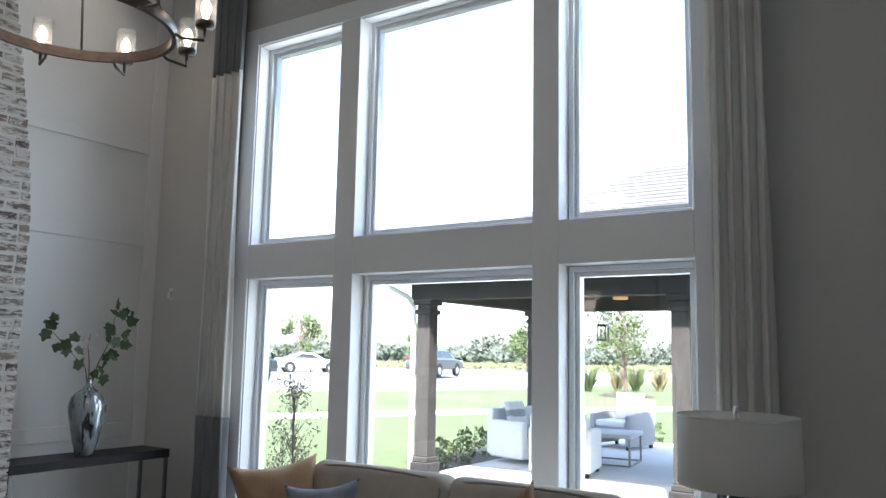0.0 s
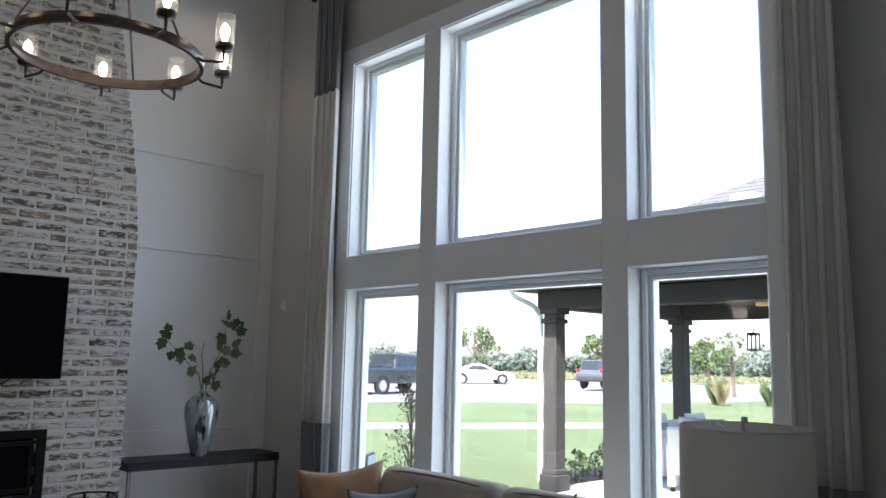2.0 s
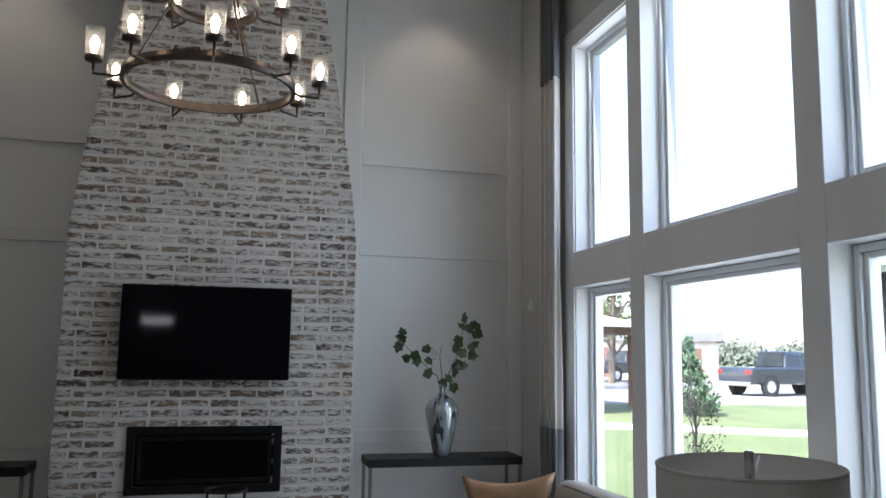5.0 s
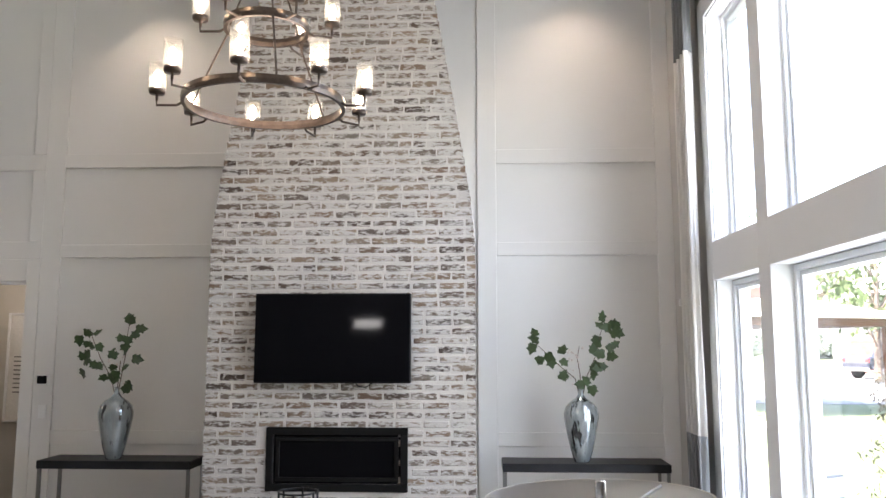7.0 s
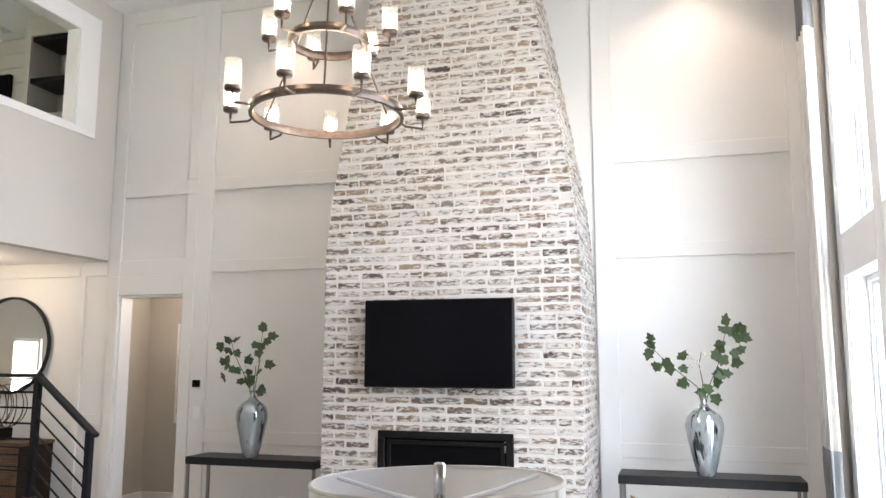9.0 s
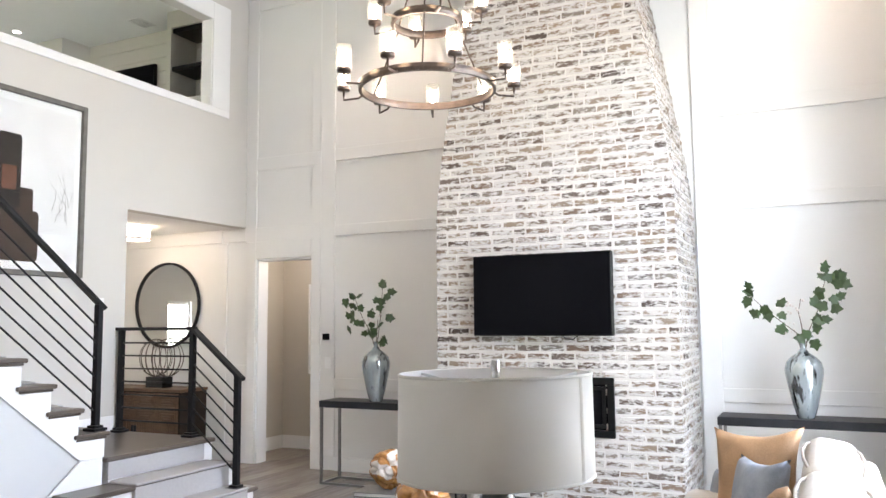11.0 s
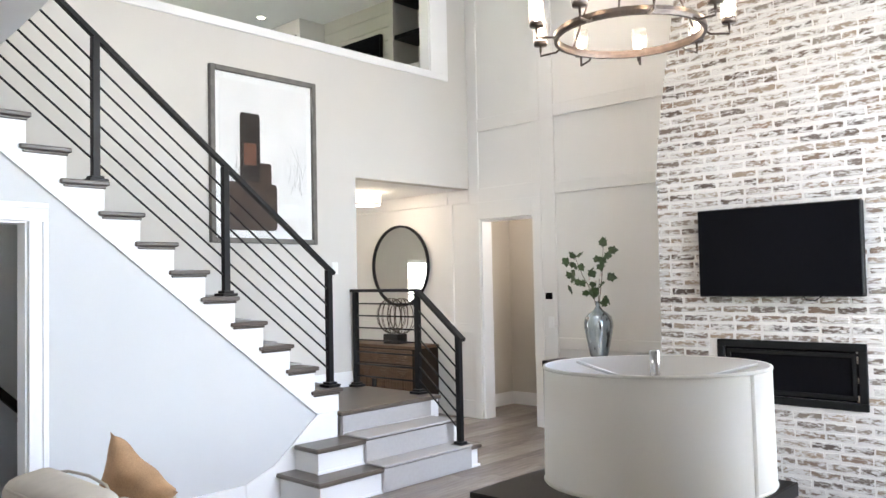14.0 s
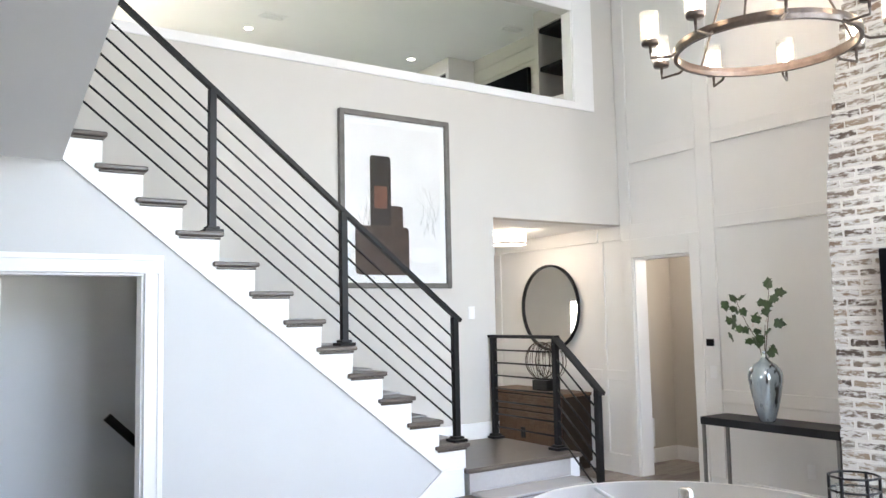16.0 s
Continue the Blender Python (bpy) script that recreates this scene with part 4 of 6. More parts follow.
def sofa(at, turn, length, n, label, back=0.90, arms=(1, 1), dark=True):
    """A sofa along x, its back at +y, with n seats."""
    s = thing("sofa", label, "sofa", at, turn, group="sofas round the low table")
    hw = length / 2
    part("seat_base", soft(bmesh.new(), -hw + 0.02, hw - 0.02, -0.46, 0.44, 0.10, 0.30, 0.03), SOFA, s, smooth=True)
    part("backrest", soft(bmesh.new(), -hw + 0.04, hw - 0.04, 0.26, 0.47, 0.28, back - 0.10, 0.05), SOFA, s, smooth=True)
    aw = 0.20
    for side in (-1, 1):
        if arms[0 if side < 0 else 1]:
            part("arm", soft(bmesh.new(), side * hw - (aw if side > 0 else 0), side * hw + (aw if side < 0 else 0), -0.48, 0.46, 0.10, 0.62, 0.06), SOFA, s, smooth=True)
    l0, l1 = -hw + (aw if arms[0] else 0.03), hw - (aw if arms[1] else 0.03)
    w = (l1 - l0) / n
    for i in range(n):
        a = l0 + i * w
        part("seat_cushion", soft(bmesh.new(), a + 0.006, a + w - 0.006, -0.49, 0.22, 0.30, 0.47, 0.045), SOFA, s, smooth=True)
        bm = soft(bmesh.new(), a + 0.006, a + w - 0.006, -0.11, 0.11, 0.0, back - 0.43, 0.075)
        for v in bm.verts:
            v.co.y += 0.05 * math.cos(math.pi * (v.co.x - a - w / 2) / w) * (-1 if v.co.y < 0 else 0.4)
            v.co.z += 0.018 * math.cos(math.pi * (v.co.x - a - w / 2) / w) * (v.co.z > 0.2)
        bmesh.ops.transform(bm, matrix=Matrix.Translation((0, 0.20, 0.455)) @ pose(0, 0, 0, -9, 0, 0), verts=bm.verts)
        b = part("back_cushion", bm, SOFA, s, smooth=True)
        pip = bmesh.new()
        top, e = back - 0.43 - 0.029, 0.034
        for yy in (-0.095, 0.095):
            pts = [(a + e, yy, 0.12), (a + e, yy, top - 0.05), (a + e + 0.05, yy, top)] + [(a + w * q, yy + 0.02 * math.sin(math.pi * q) * (1 if yy > 0 else -2), top + 0.018 * math.sin(math.pi * q)) for q in (0.25, 0.5, 0.75)] + [(a + w - e - 0.05, yy, top), (a + w - e, yy, top - 0.05), (a + w - e, yy, 0.12)]
            tube(pip, pts, 0.007, 6)
        bmesh.ops.transform(pip, matrix=Matrix.Translation((0, 0.20, 0.455)) @ pose(0, 0, 0, -9, 0, 0), verts=pip.verts)
        part("piping", pip, PIPING if dark else SOFA, b, smooth=True)
    for x in (-hw + 0.08, hw - 0.08):
        for y in (-0.40, 0.38):
            part("foot", lathe([(0.018, 0), (0.026, 0.10)], 12, at=(x, y, 0)), BLACKWOOD, s)
    return s


# sofa beneath the great window, and the sofa with its back to the walk
sofa((-1.79, 4.58, 0), 0, 2.36, 2, "beige linen two-seat sofa with dark piping beneath the window", 0.93)
sofa((-0.06, 2.36, 0), -90, 2.6, 3, "beige linen three-seat sofa seen from behind its back", 0.80, dark=False)
pillow((-2.70, 4.45, 0.46), 0.54, 14, 58, TAN, "tan velvet scatter cushion leaning in the sofa corner", 6)
pillow((-2.41, 4.47, 0.47), 0.43, 15, 33, BLUE, "slate-blue crosshatched scatter cushion on the sofa", 6)
pillow((-2.84, 4.30, 0.475), 0.30, 30, 50, BLUE, "small slate-blue cushion lying back before the others", 10)
pillow((-1.29, 4.56, 0.52), 0.42, 18, -12, TAN, "tan velvet scatter cushion at the sofa's end", 42)
pillow((-0.21, 1.56, 0.50), 0.42, 16, -78, TAN, "tan velvet scatter cushion standing on a corner", 36)
pillow((-0.06, 3.30, 0.46), 0.54, 20, -98, TAN, "tan velvet scatter cushion on the nearer sofa", 4)

# ---- low table and its things ----
def low_table():
    t = thing("coffee_table", "black stained wooden coffee table with curved pedestal base", "coffee table", (-2.45, 2.70, 0))
    hw = 0.645
    part("tabletop", boxes((-hw, hw, -hw, hw, 0.37, 0.45), bevel=0.006), BLACKWOOD, t)
    rows = []
    bm = bmesh.new()
    for i in range(9):
        u = i / 8
        r = 0.28 + 0.33 * u ** 2.2
        z = 0.03 + 0.34 * u
        rows.append([bm.verts.new((sx * r, sy * r, z)) for sx, sy in ((-1, -1), (1, -1), (1, 1), (-1, 1))])
    for a, b in zip(rows, rows[1:]):
        for k in range(4):
            bm.faces.new((a[k - 1], a[k], b[k], b[k - 1]))
    bm.faces.new(rows[0][::-1])
    bm.faces.new(rows[-1])
    part("pedestal", bm, BLACKWOOD, t)
    part("plinth", boxes((-0.36, 0.36, -0.36, 0.36, 0.0, 0.04), bevel=0.004), BLACKWOOD, t)


low_table()
structure("rug", boxes((-4.05, 0.0, 1.35, 4.2, 0.0, 0.012), bevel=0.004), RUG, "cream rug with a faint grey pattern", "rug")


def root_ball(at, r, seed):
    """A hollow carved root: rough ball, partly polished, with holes."""
    bm = bmesh.new()
    bmesh.ops.create_icosphere(bm, subdivisions=5, radius=r)
    off = Vector((seed * 3.1, seed * 1.7, seed * 2.3))
    for v in bm.verts:
        d = v.co.normalized()
        k = noise.noise(d * 1.3 + off) * 0.32 + noise.noise(d * 3 + off) * 0.10 + 0.03 * noise.noise(d * 9 + off)
        ridge = abs(noise.noise(d * 1.5 + off * 1.3))
        cut = -0.32 * max(0.0, 1 - ridge / 0.10)
        v.co = d * r * (1 + k * 0.7 + cut)
    zmin = min(v.co.z for v in bm.verts)
    for v in bm.verts:
        v.co.z = v.co.z - zmin
    ob = part("root_ball", bm, TEAK, smooth=True)
    ob.location = at
    tagged(ob, "polished teak root ball with pale weathered hollows on the table", "ornament", "root balls on the table")
    ob.data.materials.append(TEAK_PALE)
    for p in ob.data.polygons:
        c = Vector(p.center)
        c.z += zmin
        if noise.noise(c.normalized() * 1.25 + off * 0.7) > 0.16 or c.length < r * 0.70:
            p.material_index = 1


root_ball((-2.16, 2.86, 0.45), 0.150, 1)
def book(at, w, d, h, turn):
    b = thing("book", "thin hardback book with grey cover, stacked on the table", "book", at, turn, group="books on the table")
    part("pages", boxes((-w / 2 + 0.006, w / 2 - 0.004, -d / 2 + 0.006, d / 2 - 0.006, 0.004, h - 0.004)), PAGES, b)
    part("cover", boxes((-w / 2, w / 2, -d / 2, d / 2, 0.0, 0.0035), (-w / 2, w / 2, -d / 2, d / 2, h - 0.0035, h), (-w / 2, -w / 2 + 0.004, -d / 2, d / 2, 0.0035, h - 0.0035)), FRAME_GREY, b)


for i, tw in enumerate((10, 14, 8)):
    book((-2.60, 2.36, 0.4505 + 0.027 * i), 0.24, 0.30, 0.0265, tw)
root_ball((-2.60, 2.40, 0.532), 0.118, 4)


def lantern(at):
    l = thing("candle_lantern", "tall black metal hoop lantern with ivory pillar candle", "lantern", at)
    part("base", lathe([(0.11, 0), (0.11, 0.012)], 24), IRON, l)
    for z in (0.07, 0.15, 0.23, 0.31, 0.39, 0.47, 0.53):
        bm = bmesh.new()
        pts = [(0.10 * math.cos(2 * math.pi * i / 24), 0.10 * math.sin(2 * math.pi * i / 24), z) for i in range(25)]
        tube(bm, pts, 0.005, 6)
        part("hoop", bm, IRON, l)
    for i in range(6):
        a = math.pi / 3 * i
        part("upright", boxes((0.1 * math.cos(a) - 0.005, 0.1 * math.cos(a) + 0.005, 0.1 * math.sin(a) - 0.005, 0.1 * math.sin(a) + 0.005, 0.012, 0.535)), IRON, l)
    part("candle", lathe([(0.04, 0.0125), (0.04, 0.26), (0.03, 0.265), (0.004, 0.26)], 20), CANDLE, l, smooth=True)
    part("glass_cylinder", lathe([(0.075, 0.013), (0.075, 0.49), (0.072, 0.49), (0.072, 0.013)], 24), SHADE_GLASS, l)


lantern((-2.58, 2.965, 0.45))

# ---- table lamp on its side table ----
side = thing("side_table", "dark wooden round side table between the sofas", "side table", (-0.115, 4.112, 0))
part("tabletop", lathe([(0.30, 0.55), (0.31, 0.56), (0.31, 0.58), (0.30, 0.59)], 40), BLACKWOOD, side)
part("column", lathe([(0.05, 0.03), (0.04, 0.3), (0.06, 0.55)], 24), BLACKWOOD, side)
part("foot", lathe([(0.20, 0.0), (0.20, 0.015), (0.05, 0.03)], 32), BLACKWOOD, side)
tl = thing("table_lamp", "smoked seeded glass table lamp with off-white drum shade", "lamp", (-0.115, 4.112, 0.59))
part("glass_base", lathe([(0.085, 0.0), (0.10, 0.02)] + [((0.110 - 0.0736 * (z / 56) ** 1.35) + (0.0012 if z % 2 else -0.0012), z / 100) for z in range(5, 57)] + [(0.034, 0.562)], 48), SMOKE, tl, smooth=True)
part("neck", lathe([(0.02, 0.561), (0.02, 0.575), (0.014, 0.58), (0.014, 0.62)], 16), CHROME, tl)
SR, SB, ST = 0.239, 0.578, 0.826
shade = bmesh.new()
lathe([(SR + 0.003, SB), (SR, ST), (SR - 0.004, ST), (SR - 0.001, SB), (SR + 0.003, SB)], 64, shade)
bmesh.ops.delete(shade, geom=[f for f in shade.faces if len(f.verts) > 4], context="FACES_ONLY")
sh = part("shade", shade, LINEN, tl, smooth=True)
inner = lathe([(SR - 0.0015, SB + 0.001), (SR - 0.0045, ST - 0.001)], 64)
bmesh.ops.delete(inner, geom=[f for f in inner.faces if len(f.verts) > 4], context="FACES_ONLY")
part("lining", inner, SHADE_LINING, sh, "smooth white lining", smooth=True)
seam = bar(bmesh.new(), (SR * 0.17 + 0.002, SR * 0.985 + 0.0045, SB + 0.006), (SR * 0.17, SR * 0.985 + 0.0015, ST - 0.004), 0.008, 0.0012)
part("seam", seam, LINEN, sh)
for z, r in ((ST - 0.004, SR - 0.001), (SB + 0.004, SR + 0.002)):
    part("rim", tube(bmesh.new(), [(r * math.cos(2 * math.pi * i / 64), r * math.sin(2 * math.pi * i / 64), z) for i in range(65)], 0.0035, 6), LINEN, sh)
for i in range(3):
    a = radians(20 + 120 * i)
    part("spider_arm", tube(bmesh.new(), [(0.012 * math.cos(a), 0.012 * math.sin(a), ST - 0.045), (0.12 * math.cos(a), 0.12 * math.sin(a), ST - 0.03), ((SR - 0.006) * math.cos(a), (SR - 0.006) * math.sin(a), ST - 0.008)], 0.004, 6), PLASTIC, tl)
part("finial", lathe([(0.011, ST - 0.05), (0.011, ST + 0.028), (0.008, ST + 0.031)], 14), CHROME, tl, smooth=True)
part("harp", tube(bmesh.new(), [(0, 0.0, 0.60), (0.05, 0, 0.66), (0.055, 0, 0.72), (0.01, 0, ST - 0.05)], 0.004, 6), CHROME, tl)
part("bulb", lathe([(0.015, 0.60), (0.03, 0.66), (0.026, 0.70), (0.004, 0.715)], 14), PLASTIC, tl, smooth=True)
# the drum is oval: drawn in across its short axis
OVAL = Matrix.Rotation(radians(-50), 4, "Z") @ Matrix.Diagonal((1.0, 0.85, 1.0, 1.0)) @ Matrix.Rotation(radians(50), 4, "Z")
for ob in [sh] + list(sh.children) + [o for o in tl.children if o.name.startswith("spider_arm")]:
    ob.data.transform(OVAL)

# ---- consoles, vases and branches ----
def console(y0_, y1_, x0_, label):
    c = thing("console_table", label, "console table", (x0_, (y0_ + y1_) / 2, 0), group="consoles beside the chimney")
    hl, d = (y1_ - y0_) / 2, 0.36
    part("top", boxes((-d, 0, -hl, hl, 0.735, 0.80), bevel=0.004), STONE_TOP, c)
    for y in (-hl + 0.02, hl - 0.02):
        for x in (-0.02, -d + 0.02):
            part("leg", boxes((x - 0.012, x + 0.012, y - 0.012, y + 0.012, 0.0, 0.734)), STEEL, c)
        part("foot_bar", boxes((-d + 0.033, -0.033, y - 0.012, y + 0.012, 0.0, 0.022)), STEEL, c)
    part("foot_bar", boxes((-0.032, -0.008, -hl + 0.033, hl - 0.033, 0.0, 0.022)), STEEL, c)
    part("foot_bar", boxes((-d + 0.008, -d + 0.032, -hl + 0.033, hl - 0.033, 0.0, 0.022)), STEEL, c)


console(0.335, 1.585, -4.84, "charcoal-topped console table with thin steel legs by the doorway")
console(4.05, 5.345, -4.84, "charcoal-topped console table with thin steel legs by the window")
VASE = [(0.058, 0.0), (0.064, 0.012), (0.082, 0.10), (0.108, 0.24), (0.122, 0.335), (0.122, 0.375), (0.110, 0.425), (0.080, 0.462), (0.040, 0.492), (0.021, 0.525), (0.019, 0.555), (0.023, 0.572), (0.018, 0.572), (0.014, 0.55)]


def vase(y):
    v = part("vase", lathe([(r * (1.13 if 0.08 < z < 0.50 else 1.0), z) for r, z in VASE], 48), LUSTRE, smooth=True)
    v.location = (-4.98, y, 0.80)
    tagged(v, "tall silvered glass vase with dark vertical streaks on the console", "vase", "vases on the consoles")


vase(0.90)
vase(4.68)


def leaf_mesh(name, size):
    """A lobed leaf, folded along its midrib."""
    half = [(0.0, 0.0), (0.30, -0.05), (0.46, 0.22), (0.36, 0.36), (0.52, 0.62), (0.28, 0.68), (0.16, 0.86), (0.0, 1.08)]
    bm = bmesh.new()
    mid = [bm.verts.new((0, y * size, 0)) for y in (0.0, 0.22, 0.36, 0.62, 0.68, 0.86, 1.08)]
    for s in (1, -1):
        edge = [bm.verts.new((s * x * size, y * size, 0.16 * abs(x) * size - 0.10 * size * (y - 0.4) ** 2)) for x, y in half[1:-1]]
        f = [(mid[0], edge[0], edge[1], mid[1]), (mid[1], edge[1], edge[2], mid[2]), (mid[2], edge[2], edge[3], mid[3]), (mid[3], edge[3], edge[4], mid[4]), (mid[4], edge[4], edge[5], mid[5]), (mid[5], edge[5], mid[6])]
        for q in f:
            bm.faces.new(q if s > 0 else q[::-1])
    me = bpy.data.meshes.new(name)
    bm.to_mesh(me)
    bm.free()
    me.materials.append(LEAF)
    me.shade_smooth()
    return me


LEAF_BIG, LEAF_SMALL = leaf_mesh("leaf", 0.0903), leaf_mesh("leaf", 0.075)


def branches(y, flip, label):
    rnd = random.Random(5 if flip > 0 else 9)
    b = thing("leafy_branches", label, "branches", (-4.98, y, 1.345), group="branches in the vases")
    if flip > 0:
        stems = [[(0, 0, -0.1), (0, -0.04, 0.10), (0.02, -0.16, 0.20), (0.03, -0.28, 0.31), (0.02, -0.39, 0.42)],
                 [(0, 0, -0.1), (0.01, 0.05, 0.12), (0.02, 0.13, 0.30), (0.01, 0.16, 0.44), (0, 0.19, 0.54)],
                 [(0, 0, -0.1), (-0.02, 0.0, 0.14), (-0.02, -0.02, 0.26), (-0.03, 0.0, 0.36)]]
        spots = [(0.02, -0.37, 0.38, 1, 200), (0.03, -0.40, 0.44, 1, 150), (0.03, -0.30, 0.27, 0, 230), (0.03, -0.24, 0.27, 1, 170), (0.02, -0.15, 0.30, 1, 10), (0.03, 0.09, 0.30, 1, 20), (0.02, 0.21, 0.28, 1, 100), (0.02, 0.25, 0.36, 0, 60), (0.01, 0.15, 0.44, 1, 200), (0.02, 0.19, 0.50, 1, 330), (0.01, 0.24, 0.53, 1, 80), (0, 0.17, 0.56, 1, 20), (0.0, 0.28, 0.48, 1, 110), (0.04, 0.10, 0.17, 1, 160), (0.04, 0.03, 0.12, 1, 190), (0.03, -0.11, 0.14, 1, 240), (0.05, 0.08, 0.05, 1, 170), (0.02, 0.14, 0.20, 0, 90)]
    else:
        stems = [[(0, 0, -0.1), (0, -0.05, 0.10), (0.02, -0.14, 0.26), (0.03, -0.20, 0.40), (0.02, -0.24, 0.50)],
                 [(0, 0, -0.1), (0.01, 0.04, 0.14), (0.02, 0.07, 0.30), (0.01, 0.07, 0.44), (0, 0.08, 0.56)],
                 [(0, 0, -0.1), (-0.02, 0.0, 0.12), (-0.02, 0.01, 0.24)]]
        spots = [(0.02, -0.30, 0.48, 1, 100), (0.03, -0.20, 0.45, 0, 20), (0.03, -0.24, 0.40, 0, 200), (0.03, -0.27, 0.24, 1, 90), (0.02, -0.17, 0.22, 0, 140), (0.03, -0.22, 0.30, 1, 260), (0.02, 0.10, 0.56, 1, 340), (0.02, 0.15, 0.50, 1, 80), (0.01, 0.09, 0.44, 1, 190), (0.02, 0.06, 0.38, 1, 160), (0.02, 0.13, 0.26, 1, 95), (0.02, -0.04, 0.26, 1, 15), (0.03, 0.09, 0.08, 1, 160), (0.04, 0.01, 0.16, 1, 190), (0.03, -0.06, 0.12, 0, 250)]
    for s in stems:
        part("stem", tube(bmesh.new(), s, [0.0045 - 0.0006 * i for i in range(len(s))], 6), STEM, b)
    spots += [(x + 0.03, yy + rnd.uniform(-0.06, 0.06), z + rnd.uniform(-0.07, 0.03), k % 3 == 0, ang + rnd.uniform(60, 200)) for k, (x, yy, z, big, ang) in enumerate(spots)]
    for x, yy, z, big, ang in spots:
        ob = new("leaf", LEAF_BIG if big else LEAF_SMALL)
        ob.parent = b
        ob.matrix_local = Matrix.Translation((x + rnd.uniform(-0.02, 0.03), yy, z)) @ pose(0, 0, 0, 90, 0, 90) @ pose(0, 0, 0, 0, 0, -ang) @ pose(0, 0, 0, rnd.uniform(-35, 35), rnd.uniform(-40, 40), 0)
    for i in range(16):
        bm = bmesh.new()
        bmesh.ops.create_icosphere(bm, subdivisions=1, radius=rnd.uniform(0.006, 0.013))
        p = part("blossom", bm, BLOSSOM, b, smooth=True)
        p.location = (0.02 + rnd.uniform(-0.03, 0.04), rnd.uniform(-0.09, 0.05) - 0.03 * flip, rnd.uniform(0.05, 0.36))


branches(0.90, -1, "dark green lobed leaf branches with pale blossom in the vase")
branches(4.68, 1, "spreading green lobed leaf branches with pale blossom in the vase")

# ---- picture, mirror and entry things ----
def picture():
    p = thing("framed_picture", "tall weathered-grey framed print of dark blocks on white", "picture", (-2.675, YS, 1.968))
    hw, h = 0.565, 1.55
    part("frame", boxes((-hw, -hw + 0.045, 0.0, 0.05, 0, h), (hw - 0.045, hw, 0.0, 0.05, 0, h), (-hw + 0.045, hw - 0.045, 0.0, 0.05, 0, 0.045), (-hw + 0.045, hw - 0.045, 0.0, 0.05, h - 0.045, h), bevel=0.004), FRAME_GREY, p)
    part("mat_board", boxes((-hw + 0.046, hw - 0.046, 0.004, 0.018, 0.046, h - 0.046)), PAPER, p)
    art = part("print", boxes((-hw + 0.10, hw - 0.10, 0.0182, 0.020, 0.11, h - 0.11)), ART_GREY, p, "pale misty print")
    # plain dark shapes: broad blocks below, an upright block over them, a rust block on that
    def rounded(cx, cz, rx, rz, power, lo=0.0):
        pts = []
        for i in range(40):
            u, v = math.cos(2 * math.pi * i / 40), math.sin(2 * math.pi * i / 40)
            pts.append((cx + rx * math.copysign(abs(u) ** power, u), max(lo, cz + rz * math.copysign(abs(v) ** power, v))))
        return [p for k, p in enumerate(pts) if p != pts[k - 1]]
    part("low_block", prism(rounded(0.145, 0.33, 0.27, 0.215, 0.16), "y", 0.0202, 0.0210), ART_BROWN, art)
    part("side_block", prism(rounded(0.100, 0.60, 0.165, 0.13, 0.16), "y", 0.0211, 0.0216), ART_BROWN, art)
    part("upright_block", prism(rounded(0.160, 0.86, 0.105, 0.31, 0.16), "y", 0.0217, 0.0222), ART_DARK, art)
    part("rust_block", prism(rounded(0.160, 0.80, 0.065, 0.10, 0.16), "y", 0.0223, 0.0228), ART_RUST, art)
    part("snow_band", prism(rounded(-0.29, 0.30, 0.16, 0.07, 0.8), "y", 0.0202, 0.0208), PAPER, art)
    rnd = random.Random(4)
    for s in (-1, 1):
        for i in range(7):
            x, z = s * rnd.uniform(0.24, 0.42), rnd.uniform(0.45, 0.65)
            pts = [(x, 0.0206, z)]
            for k in range(3):
                x, z = x + rnd.uniform(-0.07, 0.07), z + rnd.uniform(0.05, 0.13)
                pts.append((max(-0.45, min(0.45, x)), 0.0206, z))
            part("twig_line", tube(bmesh.new(), pts, [0.0022, 0.0016, 0.0012, 0.0008], 4), FRAME_GREY, art)
    pane = part("glazing", boxes((-hw + 0.046, hw - 0.046, 0.026, 0.028, 0.046, h - 0.046)), GLASS, p)
    pane.visible_shadow = False


picture()
mr = thing("round_mirror", "large round wall mirror with thin black frame", "mirror", (XW, -2.31, 1.79))
disc = lathe([(0.49, 0.0), (0.49, 0.012)], 64)
bmesh.ops.transform(disc, matrix=pose(0, 0, 0, 0, 90, 0), verts=disc.verts)
part("mirror_glass", disc, MIRROR, mr)
ringm = lathe([(0.488, 0.0), (0.488, 0.03), (0.515, 0.03), (0.515, 0.0)], 64)
bmesh.ops.delete(ringm, geom=[f for f in ringm.faces if len(f.verts) > 4], context="FACES_ONLY")
bmesh.ops.transform(ringm, matrix=pose(0, 0, 0, 0, 90, 0), verts=ringm.verts)
part("frame", ringm, IRON, mr, smooth=True)


